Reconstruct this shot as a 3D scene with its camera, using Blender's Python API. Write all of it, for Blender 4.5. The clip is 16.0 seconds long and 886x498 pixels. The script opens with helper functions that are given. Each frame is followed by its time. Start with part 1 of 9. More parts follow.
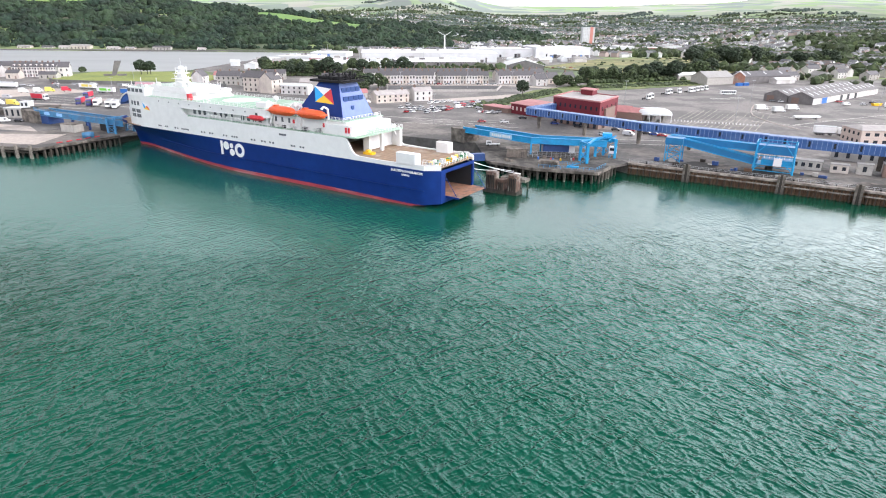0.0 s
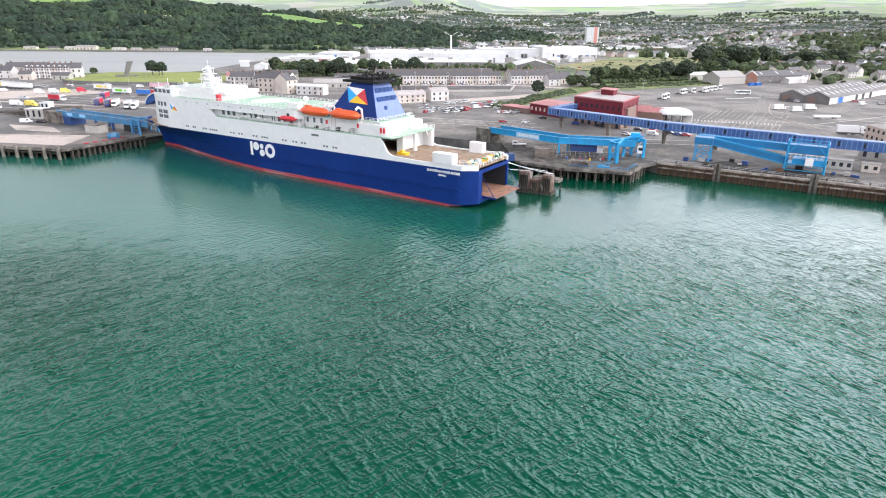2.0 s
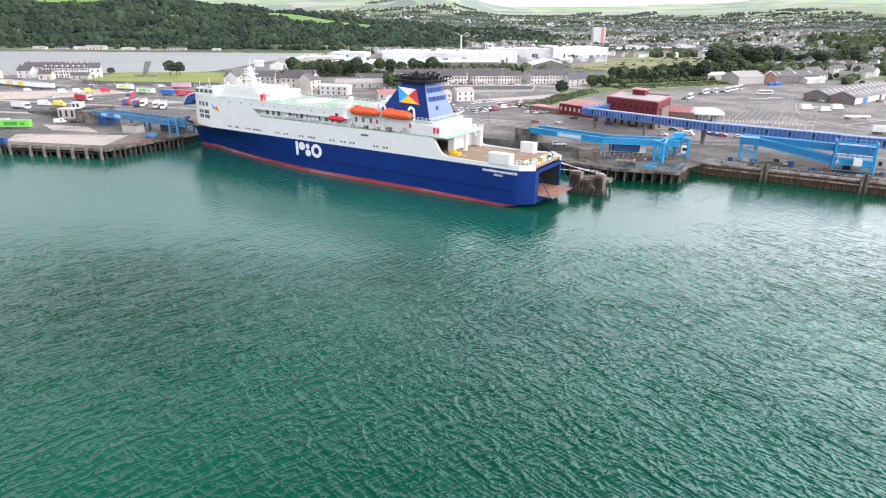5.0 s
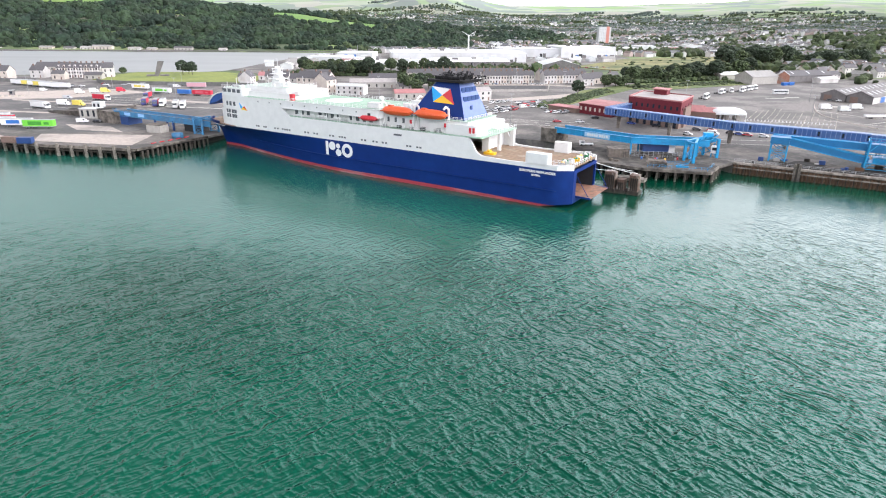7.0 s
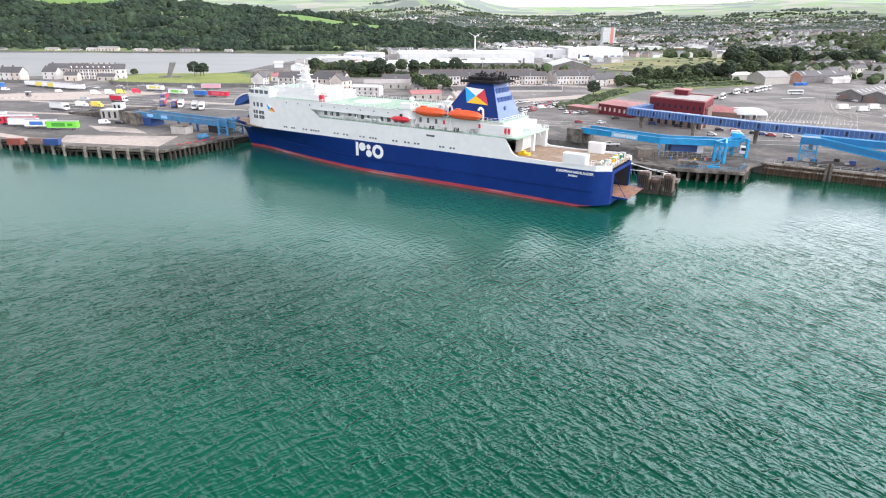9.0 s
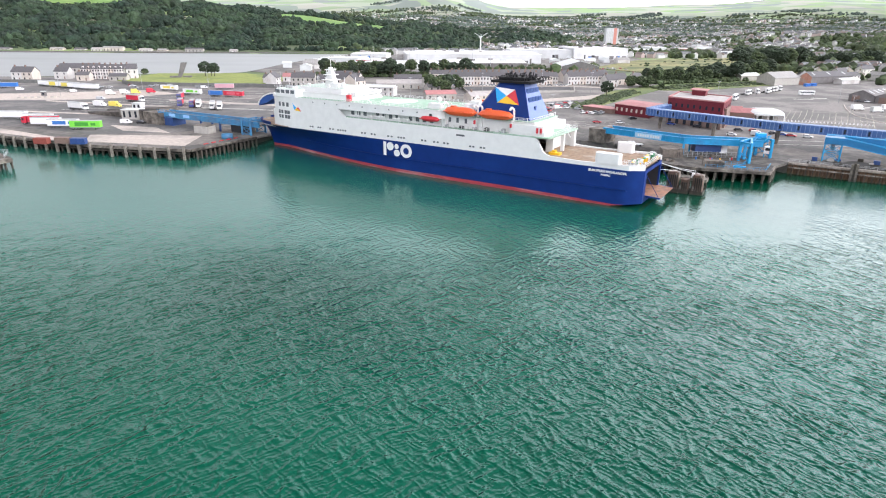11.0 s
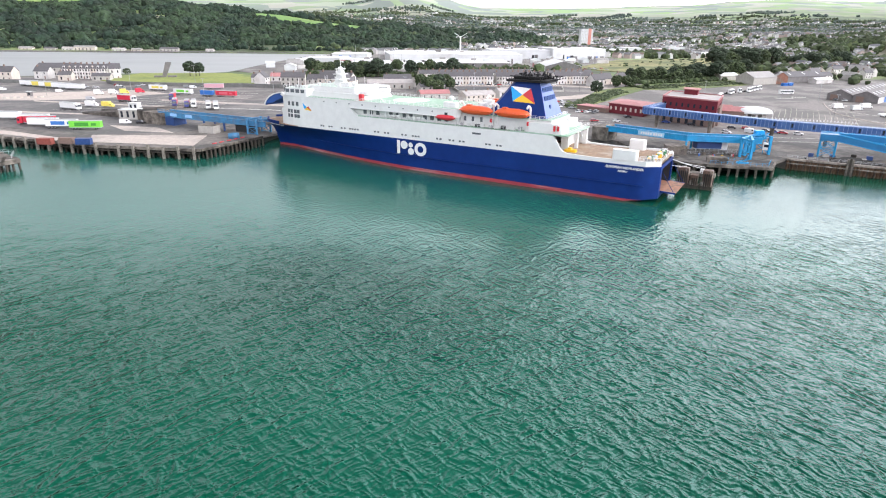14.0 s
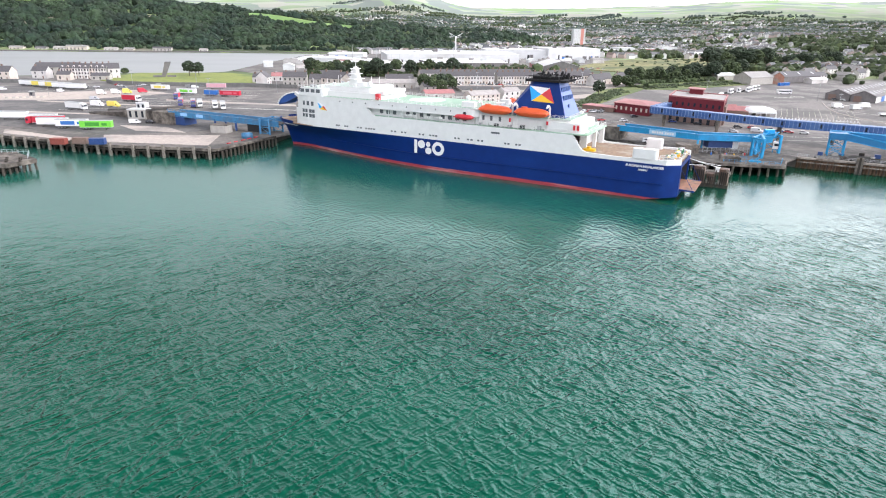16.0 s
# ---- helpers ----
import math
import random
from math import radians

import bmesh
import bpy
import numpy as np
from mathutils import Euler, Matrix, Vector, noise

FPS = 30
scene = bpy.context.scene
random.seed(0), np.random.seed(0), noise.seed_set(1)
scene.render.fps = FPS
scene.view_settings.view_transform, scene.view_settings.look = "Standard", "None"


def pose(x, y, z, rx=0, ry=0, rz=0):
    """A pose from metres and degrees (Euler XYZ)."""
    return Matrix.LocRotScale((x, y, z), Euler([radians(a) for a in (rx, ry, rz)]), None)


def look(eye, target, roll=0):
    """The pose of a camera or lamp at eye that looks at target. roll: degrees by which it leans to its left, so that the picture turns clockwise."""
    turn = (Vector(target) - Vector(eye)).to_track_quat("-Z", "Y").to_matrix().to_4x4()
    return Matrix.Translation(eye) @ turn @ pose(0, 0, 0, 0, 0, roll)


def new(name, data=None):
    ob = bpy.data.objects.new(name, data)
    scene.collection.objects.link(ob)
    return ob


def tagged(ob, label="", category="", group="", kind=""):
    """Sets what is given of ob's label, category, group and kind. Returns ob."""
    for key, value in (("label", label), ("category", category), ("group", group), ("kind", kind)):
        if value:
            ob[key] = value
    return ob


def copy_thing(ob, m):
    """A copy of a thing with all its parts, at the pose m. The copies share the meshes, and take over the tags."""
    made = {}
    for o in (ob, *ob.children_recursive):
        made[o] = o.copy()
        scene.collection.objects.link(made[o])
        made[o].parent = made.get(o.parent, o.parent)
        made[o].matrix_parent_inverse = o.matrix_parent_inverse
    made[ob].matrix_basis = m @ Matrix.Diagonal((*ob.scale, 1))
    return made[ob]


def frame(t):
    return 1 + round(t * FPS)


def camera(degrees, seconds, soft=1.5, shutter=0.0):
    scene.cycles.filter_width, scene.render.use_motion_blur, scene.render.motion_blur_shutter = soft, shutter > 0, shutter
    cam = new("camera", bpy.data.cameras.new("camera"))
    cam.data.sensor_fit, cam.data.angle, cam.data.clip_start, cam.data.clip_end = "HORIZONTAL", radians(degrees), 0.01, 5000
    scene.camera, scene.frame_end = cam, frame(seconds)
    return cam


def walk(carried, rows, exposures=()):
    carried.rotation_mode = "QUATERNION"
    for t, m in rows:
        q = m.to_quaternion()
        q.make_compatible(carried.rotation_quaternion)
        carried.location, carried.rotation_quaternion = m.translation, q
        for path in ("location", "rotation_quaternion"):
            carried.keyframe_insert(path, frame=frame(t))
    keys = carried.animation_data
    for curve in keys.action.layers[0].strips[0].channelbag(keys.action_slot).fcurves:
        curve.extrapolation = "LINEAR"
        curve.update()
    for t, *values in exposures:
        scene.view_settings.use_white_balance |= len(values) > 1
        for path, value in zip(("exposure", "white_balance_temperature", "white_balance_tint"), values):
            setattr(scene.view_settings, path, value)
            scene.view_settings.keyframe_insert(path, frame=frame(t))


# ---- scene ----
cam = camera(72.2, 16.0, soft=1.1)
PATH = [
    (0, (-7.229, -0.222, 49.964), (-7.152, 1.652, 49.268), 0.6),
    (0.5, (-9.976, -0.107, 49.935), (-9.898, 1.767, 49.239), 0.6),
    (1, (-12.677, -0.068, 49.895), (-12.598, 1.805, 49.199), 0.6),
    (1.5, (-15.254, -0.029, 49.866), (-15.177, 1.845, 49.171), 0.5),
    (2, (-17.821, 0.099, 49.838), (-17.744, 1.973, 49.143), 0.5),
    (2.5, (-20.584, 0.143, 49.835), (-20.505, 2.016, 49.14), 0.5),
    (3, (-23.311, 0.338, 49.823), (-23.233, 2.212, 49.128), 0.5),
    (3.5, (-25.983, 0.358, 49.821), (-25.904, 2.232, 49.125), 0.5),
    (4, (-28.674, 0.466, 49.787), (-28.596, 2.34, 49.092), 0.5),
    (6.5, (-41.967, 1.187, 49.642), (-41.89, 3.061, 48.947), 0.5),
    (7, (-44.603, 1.444, 49.6), (-44.527, 3.318, 48.904), 0.5),
    (7.5, (-47.233, 1.586, 49.546), (-47.157, 3.459, 48.851), 0.5),
    (8, (-49.889, 1.686, 49.516), (-49.813, 3.56, 48.822), 0.5),
    (8.5, (-52.597, 1.866, 49.533), (-52.52, 3.74, 48.839), 0.5),
    (9, (-55.31, 1.934, 49.456), (-55.234, 3.808, 48.763), 0.4),
    (11.5, (-67.951, 0.483, 49.344), (-67.871, 2.358, 48.652), 0.5),
    (12, (-70.512, 0.071, 49.277), (-70.432, 1.946, 48.585), 0.5),
    (12.5, (-73.012, -0.347, 49.32), (-72.927, 1.527, 48.628), 0.5),
    (13, (-75.443, -0.843, 49.321), (-75.335, 1.031, 48.63), 0.6),
    (13.5, (-77.918, -1.266, 49.323), (-77.778, 0.606, 48.632), 0.7),
    (14, (-80.456, -1.794, 49.265), (-80.288, 0.076, 48.574), 0.7),
    (14.5, (-82.995, -2.089, 49.267), (-82.81, -0.221, 48.577), 0.7),
    (15, (-85.341, -2.195, 49.247), (-85.149, -0.328, 48.557), 0.7),
    (15.5, (-87.962, -2.285, 49.26), (-87.765, -0.418, 48.57), 0.8),
    (16, (-90.539, -2.44, 49.279), (-90.338, -0.574, 48.588), 0.8),
]
walk(cam, [(t, look(e, a, r)) for t, e, a, r in PATH])


# ---- light ----
SUN_EL, SUN_AZ = 38.0, 104.0           # degrees above the horizon; degrees to the right of north (+y)
world = bpy.data.worlds.new("sky")
scene.world = world
world.use_nodes = True
wn, wl = world.node_tree.nodes, world.node_tree.links
wn.clear()
w_out = wn.new("ShaderNodeOutputWorld")
w_bg = wn.new("ShaderNodeBackground")
w_sky = wn.new("ShaderNodeTexSky")
w_sky.sky_type = "NISHITA"
w_sky.sun_disc = False
w_sky.sun_elevation = radians(SUN_EL)
w_sky.sun_rotation = radians(SUN_AZ)
w_sky.air_density, w_sky.dust_density = 1.0, 3.0
# bright broken overcast: soft grey-white cloud, lighter low down and round the veiled sun
w_co = wn.new("ShaderNodeTexCoord")
w_map = wn.new("ShaderNodeMapping")
w_map.inputs["Scale"].default_value = (1.6, 1.6, 5.0)
w_noise = wn.new("ShaderNodeTexNoise")
w_noise.inputs["Scale"].default_value = 2.2
w_noise.inputs["Detail"].default_value = 6.0
w_ramp = wn.new("ShaderNodeValToRGB")
w_ramp.color_ramp.elements[0].position = 0.34
w_ramp.color_ramp.elements[0].color = (6.9, 7.0, 7.9, 1)
w_ramp.color_ramp.elements[1].position = 0.66
w_ramp.color_ramp.elements[1].color = (11.4, 11.25, 11.9, 1)
w_mix = wn.new("ShaderNodeMix")
w_mix.data_type = "RGBA"
w_mix.inputs[0].default_value = 0.88
w_sep = wn.new("ShaderNodeSeparateXYZ")
w_el = wn.new("ShaderNodeValToRGB")
w_el.color_ramp.interpolation = "EASE"
for i, (at, k) in enumerate(((0.0, 1.7), (0.12, 0.98), (0.25, 1.6), (0.36, 2.85), (0.46, 2.4), (0.62, 0.55), (1.0, 0.2))):
    el = w_el.color_ramp.elements[i] if i < 2 else w_el.color_ramp.elements.new(at)
    el.position, el.color = at, (k, k, k, 1)
w_dot = wn.new("ShaderNodeVectorMath")
w_dot.operation = "DOT_PRODUCT"
w_dot.inputs[1].default_value = (math.cos(radians(SUN_EL)) * math.sin(radians(SUN_AZ)), math.cos(radians(SUN_EL)) * math.cos(radians(SUN_AZ)), math.sin(radians(SUN_EL)))
w_glow = wn.new("ShaderNodeMapRange")
w_glow.interpolation_type = "SMOOTHERSTEP"
w_glow.inputs[1].default_value, w_glow.inputs[2].default_value = -0.45, 1.1
w_glow.inputs[3].default_value, w_glow.inputs[4].default_value = 0.9, 3.3
w_mul = wn.new("ShaderNodeMath")
w_mul.operation = "MULTIPLY"
w_str = wn.new("ShaderNodeMath")
w_str.operation = "MULTIPLY"
w_str.inputs[1].default_value = 0.087
wl.new(w_co.outputs["Generated"], w_map.inputs["Vector"])
wl.new(w_map.outputs[0], w_noise.inputs["Vector"])
wl.new(w_noise.outputs["Fac"], w_ramp.inputs[0])
wl.new(w_sky.outputs[0], w_mix.inputs[6])
wl.new(w_ramp.outputs[0], w_mix.inputs[7])
wl.new(w_co.outputs["Generated"], w_sep.inputs[0])
wl.new(w_sep.outputs["Z"], w_el.inputs[0])
wl.new(w_co.outputs["Generated"], w_dot.inputs[0])
wl.new(w_dot.outputs["Value"], w_glow.inputs[0])
wl.new(w_el.outputs[0], w_mul.inputs[0])
wl.new(w_glow.outputs[0], w_mul.inputs[1])
wl.new(w_mul.outputs[0], w_str.inputs[0])
wl.new(w_mix.outputs[2], w_bg.inputs["Color"])
wl.new(w_str.outputs[0], w_bg.inputs["Strength"])
wl.new(w_bg.outputs[0], w_out.inputs["Surface"])
sun = new("sun", bpy.data.lights.new("sun", "SUN"))
sun.data.energy = 0.95
sun.data.angle = radians(18)
sun.data.color = (1.0, 0.95, 0.89)
sun.matrix_world = look(Vector(w_dot.inputs[1].default_value) * 400, (0, 0, 0))
scene.view_settings.exposure = 0.16


# ---- materials ----
def material(name, base, rough=0.6, metal=0.0, var=0.25, scale=1.0, bump=0.0, bump_scale=8.0, second=None,
             second_scale=0.15, second_lo=0.5, second_hi=0.65, rand=0.0, coat=0.0, island=0.0, stretch=(1, 1, 1)):
    """Painted or mineral surface: grain at one scale, stains at a larger one, fine relief."""
    m = bpy.data.materials.new(name)
    m.use_nodes = True
    nt = m.node_tree
    n, l = nt.nodes, nt.links
    bsdf = n["Principled BSDF"]
    bsdf.inputs["Roughness"].default_value = rough
    bsdf.inputs["Metallic"].default_value = metal
    bsdf.inputs["Coat Weight"].default_value = coat
    co = n.new("ShaderNodeTexCoord")
    mp = n.new("ShaderNodeMapping")
    mp.inputs["Scale"].default_value = stretch
    l.new(co.outputs["Object"], mp.inputs[0])
    g = n.new("ShaderNodeTexNoise")
    g.inputs["Scale"].default_value = scale
    g.inputs["Detail"].default_value = 5
    g.inputs["Roughness"].default_value = 0.65
    l.new(mp.outputs[0], g.inputs["Vector"])
    hi = n.new("ShaderNodeMapRange")
    hi.inputs[1].default_value, hi.inputs[2].default_value = 0.3, 0.7
    hi.inputs[3].default_value, hi.inputs[4].default_value = 1 - var, 1 + var * 0.5
    l.new(g.outputs["Fac"], hi.inputs[0])
    col = n.new("ShaderNodeRGB")
    col.outputs[0].default_value = (*base, 1)
    cur = col.outputs[0]
    if second:
        s = n.new("ShaderNodeTexNoise")
        s.inputs["Scale"].default_value = second_scale
        s.inputs["Detail"].default_value = 6
        s.inputs["Roughness"].default_value = 0.6
        l.new(mp.outputs[0], s.inputs["Vector"])
        sr = n.new("ShaderNodeMapRange")
        sr.inputs[1].default_value, sr.inputs[2].default_value = second_lo, second_hi
        l.new(s.outputs["Fac"], sr.inputs[0])
        mx = n.new("ShaderNodeMix")
        mx.data_type = "RGBA"
        l.new(sr.outputs[0], mx.inputs[0])
        l.new(cur, mx.inputs[6])
        mx.inputs[7].default_value = (*second, 1)
        cur = mx.outputs[2]
    mul = n.new("ShaderNodeVectorMath")
    mul.operation = "SCALE"
    l.new(cur, mul.inputs[0])
    l.new(hi.outputs[0], mul.inputs["Scale"])
    cur = mul.outputs[0]
    if rand or island:
        info = n.new("ShaderNodeObjectInfo") if rand else n.new("ShaderNodeNewGeometry")
        r = n.new("ShaderNodeMapRange")
        k = rand or island
        r.inputs[3].default_value, r.inputs[4].default_value = 1 - k, 1 + k
        l.new(info.outputs["Random" if rand else "Random Per Island"], r.inputs[0])
        m2 = n.new("ShaderNodeVectorMath")
        m2.operation = "SCALE"
        l.new(cur, m2.inputs[0])
        l.new(r.outputs[0], m2.inputs["Scale"])
        cur = m2.outputs[0]
    l.new(cur, bsdf.inputs["Base Color"])
    if bump:
        b = n.new("ShaderNodeBump")
        b.inputs["Strength"].default_value = bump
        b.inputs["Distance"].default_value = 0.1
        bn = n.new("ShaderNodeTexNoise")
        bn.inputs["Scale"].default_value = bump_scale
        bn.inputs["Detail"].default_value = 4
        l.new(mp.outputs[0], bn.inputs["Vector"])
        l.new(bn.outputs["Fac"], b.inputs["Height"])
        l.new(b.outputs[0], bsdf.inputs["Normal"])
    return m


def palette(name, colours, rough=0.7, var=0.15, scale=2.0):
    """One finish in several colours, picked per connected piece."""
    m = material(name, colours[0], rough, var=var, scale=scale)
    n, l = m.node_tree.nodes, m.node_tree.links
    geo = n.new("ShaderNodeNewGeometry")
    ramp = n.new("ShaderNodeValToRGB")
    ramp.color_ramp.interpolation = "CONSTANT"
    e = ramp.color_ramp.elements
    for i, c in enumerate(colours):
        el = e[i] if i < 2 else e.new(i / len(colours))
        el.position = i / len(colours)
        el.color = (*c, 1)
    l.new(geo.outputs["Random Per Island"], ramp.inputs[0])
    for lk in list(l):
        if lk.from_node.type == "RGB":
            to = lk.to_socket
            l.remove(lk)
            l.new(ramp.outputs[0], to)
    return m


def water_material(name, deep, bright, ripple, calm=None):
    """Sea water: body colour in patches, crossing trains of sharp-crested ripples, calmer in the lee of the land."""
    m = bpy.data.materials.new(name)
    m.use_nodes = True
    n, l = m.node_tree.nodes, m.node_tree.links
    bsdf = n["Principled BSDF"]
    bsdf.inputs["IOR"].default_value = 1.333
    bsdf.inputs["Specular Tint"].default_value = (0.28, 1.0, 0.97, 1)
    bsdf.inputs["Roughness"].default_value = 0.04
    co = n.new("ShaderNodeTexCoord")
    pn = n.new("ShaderNodeTexNoise")
    pn.inputs["Scale"].default_value = 0.012
    pn.inputs["Detail"].default_value = 3
    l.new(co.outputs["Object"], pn.inputs["Vector"])
    pr = n.new("ShaderNodeMapRange")
    pr.inputs[1].default_value, pr.inputs[2].default_value = 0.35, 0.65
    l.new(pn.outputs["Fac"], pr.inputs[0])
    mx = n.new("ShaderNodeMix")
    mx.data_type = "RGBA"
    mx.inputs[6].default_value = (*deep, 1)
    mx.inputs[7].default_value = (*bright, 1)
    l.new(pr.outputs[0], mx.inputs[0])
    l.new(mx.outputs[2], bsdf.inputs["Base Color"])

    def turned(crest, stretch, seed):
        ro = n.new("ShaderNodeVectorRotate")
        ro.rotation_type = "Z_AXIS"
        ro.inputs["Angle"].default_value = radians(-crest)
        l.new(co.outputs["Object"], ro.inputs["Vector"])
        mp = n.new("ShaderNodeMapping")
        mp.inputs["Location"].default_value = (seed, seed * 0.7, 0)
        mp.inputs["Scale"].default_value = (stretch, 1, 1)
        l.new(ro.outputs[0], mp.inputs[0])
        return mp.outputs[0]

    def fbm(vec, scale, detail, rough=0.5, twist=0.0):
        t = n.new("ShaderNodeTexNoise")
        t.inputs["Scale"].default_value = scale
        t.inputs["Detail"].default_value = detail
        t.inputs["Roughness"].default_value = rough
        t.inputs["Distortion"].default_value = twist
        l.new(vec, t.inputs["Vector"])
        return t.outputs["Fac"]

    def calc(op, x, y=None, z=None):
        q = n.new("ShaderNodeMath")
        q.operation = op
        for i, v in enumerate((x, y, z)):
            if isinstance(v, (int, float)):
                q.inputs[i].default_value = v
            elif v is not None:
                l.new(v, q.inputs[i])
        return q.outputs[0]

    def scaled(v, k, add=0.0):
        return calc("MULTIPLY_ADD", v, k, add)

    def train(crest, length, height, wander, sharp, seed):
        """Run of wavelets: rounded troughs, sharper crests, broken into short lengths."""
        v = turned(crest, 1.0, seed)
        sp = n.new("ShaderNodeSeparateXYZ")
        l.new(v, sp.inputs[0])
        drift = scaled(fbm(turned(crest, 0.7, seed + 5.0), 0.42 / length, 1.5, 0.5), 6.28 * wander)
        ph = scaled(sp.outputs["Y"], 6.2832 / length, drift)
        w = calc("POWER", scaled(calc("SINE", ph), 0.5, 0.5), sharp)
        patch = n.new("ShaderNodeMapRange")
        patch.inputs[1].default_value, patch.inputs[2].default_value = 0.4, 0.62
        patch.inputs[3].default_value = 0.12
        l.new(fbm(turned(crest, 0.75, seed + 9.0), 0.5 / length, 1.5), patch.inputs[0])
        return scaled(calc("MULTIPLY", w, patch.outputs[0]), height)

    k = ripple
    h = train(-62, 2.9 / k, 0.2 / k, 2.6, 1.9, 11.0)
    h = calc("ADD", h, train(43, 2.4 / k, 0.165 / k, 2.6, 1.9, 31.0))
    h = calc("ADD", h, train(-20, 2.1 / k, 0.08 / k, 2.4, 1.6, 71.0))
    h = calc("ADD", h, train(84, 1.7 / k, 0.1 / k, 2.4, 1.7, 19.0))
    h = calc("ADD", h, train(-48, 1.0 / k, 0.07 / k, 2.2, 1.5, 53.0))
    h = calc("ADD", h, train(30, 0.85 / k, 0.055 / k, 2.2, 1.5, 87.0))
    h = scaled(fbm(turned(-60, 0.7, 7.0), 2.2 * k, 3, 0.6), 0.08 / k, h)
    h = scaled(fbm(turned(40, 0.5, 3.0), 0.2 * k, 2, 0.5), 0.25 / k, h)
    gust = n.new("ShaderNodeMapRange")
    gust.inputs[1].default_value, gust.inputs[2].default_value, gust.inputs[3].default_value, gust.inputs[4].default_value = 0.35, 0.65, 0.66, 1.18
    l.new(fbm(turned(-20, 0.5, 17.0), 0.035, 3), gust.inputs[0])
    h = calc("MULTIPLY", h, gust.outputs[0])
    if calm:
        dt = n.new("ShaderNodeVectorMath")
        dt.operation = "DOT_PRODUCT"
        dt.inputs[1].default_value = (0.05, 1.0, 0)
        l.new(co.outputs["Object"], dt.inputs[0])
        cn = n.new("ShaderNodeTexNoise")
        cn.inputs["Scale"].default_value = 0.018
        cn.inputs["Detail"].default_value = 4
        l.new(co.outputs["Object"], cn.inputs["Vector"])
        sh = scaled(cn.outputs["Fac"], 55.0, dt.outputs["Value"])
        cr = n.new("ShaderNodeMapRange")
        cr.interpolation_type = "SMOOTHSTEP"
        cr.inputs[1].default_value, cr.inputs[2].default_value = calm
        cr.inputs[3].default_value, cr.inputs[4].default_value = 1.0, 0.15
        l.new(sh, cr.inputs[0])
        rr = n.new("ShaderNodeMapRange")
        rr.inputs[1].default_value, rr.inputs[2].default_value = 0.15, 1.0
        rr.inputs[3].default_value, rr.inputs[4].default_value = 0.17, 0.05
        l.new(cr.outputs[0], rr.inputs[0])
        l.new(rr.outputs[0], bsdf.inputs["Roughness"])
        # lighter green mixed in where the water is calm, fading out eastward
        calm_mix = n.new("ShaderNodeMapRange")
        calm_mix.inputs[1].default_value, calm_mix.inputs[2].default_value = 1.0, 0.15
        l.new(cr.outputs[0], calm_mix.inputs[0])
        sx = n.new("ShaderNodeSeparateXYZ")
        l.new(co.outputs["Object"], sx.inputs[0])
        berth = n.new("ShaderNodeMapRange")
        berth.interpolation_type = "SMOOTHSTEP"
        berth.inputs[1].default_value, berth.inputs[2].default_value = 30.0, -40.0
        l.new(sx.outputs["X"], berth.inputs[0])
        ms = n.new("ShaderNodeMix")
        ms.data_type = "RGBA"
        ms.inputs[7].default_value = (0.013, 0.104, 0.076, 1)
        l.new(calc("MULTIPLY", calm_mix.outputs[0], berth.outputs[0]), ms.inputs[0])
        l.new(mx.outputs[2], ms.inputs[6])
        l.new(ms.outputs[2], bsdf.inputs["Base Color"])
        hm = n.new("ShaderNodeMath")
        hm.operation = "MULTIPLY"
        l.new(h, hm.inputs[0])
        l.new(cr.outputs[0], hm.inputs[1])
        h = hm.outputs[0]
    bp = n.new("ShaderNodeBump")
    bp.inputs["Strength"].default_value = 1.0
    bp.inputs["Distance"].default_value = 1.0
    l.new(h, bp.inputs["Height"])
    l.new(bp.outputs[0], bsdf.inputs["Normal"])
    return m


WATER = water_material("sea_water", (0.0006, 0.042, 0.022), (0.001, 0.07, 0.039), 1.3, (120, 196))
# pale grey base colour holds the sky reflected in the lough
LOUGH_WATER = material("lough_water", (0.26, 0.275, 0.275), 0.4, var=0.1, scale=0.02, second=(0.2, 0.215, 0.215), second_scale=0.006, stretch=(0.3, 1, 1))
ASPHALT = material("asphalt", (0.13, 0.122, 0.118), 0.9, var=0.3, scale=1.2, second=(0.225, 0.21, 0.195), second_scale=0.04, second_lo=0.46, second_hi=0.56, bump=0.2)
CONCRETE = material("concrete_apron", (0.21, 0.19, 0.172), 0.88, var=0.4, scale=0.5, second=(0.1, 0.095, 0.09), second_scale=0.06, second_lo=0.44, second_hi=0.58, bump=0.2)
PALE_APRON = material("pale_concrete", (0.49, 0.425, 0.38), 0.9, var=0.25, scale=0.5, second=(0.33, 0.295, 0.27), second_scale=0.05)
PLATFORM = material("grimy_platform", (0.13, 0.118, 0.105), 0.9, var=0.5, scale=0.6, second=(0.05, 0.046, 0.042), second_scale=0.16, second_lo=0.45, second_hi=0.58)
WALLCON = material("weathered_concrete", (0.24, 0.21, 0.18), 0.9, var=0.5, scale=0.6, second=(0.06, 0.052, 0.045), second_scale=0.22, second_lo=0.38, second_hi=0.6, bump=0.4, bump_scale=3)
CAP = material("pale_quay_cap", (0.36, 0.32, 0.28), 0.9, var=0.45, scale=0.7, second=(0.13, 0.1, 0.08), second_scale=0.25, second_lo=0.45, second_hi=0.62, bump=0.4, bump_scale=3)
BOARD = material("weathered_board", (0.2, 0.17, 0.145), 0.88, var=0.4, scale=0.8, second=(0.11, 0.095, 0.08), second_scale=0.3)
# near-black colour standing in for the shade beneath the quay decks
DECK_SHADE = material("under_deck_shade", (0.012, 0.014, 0.01), 0.8, var=0.4, scale=0.8)
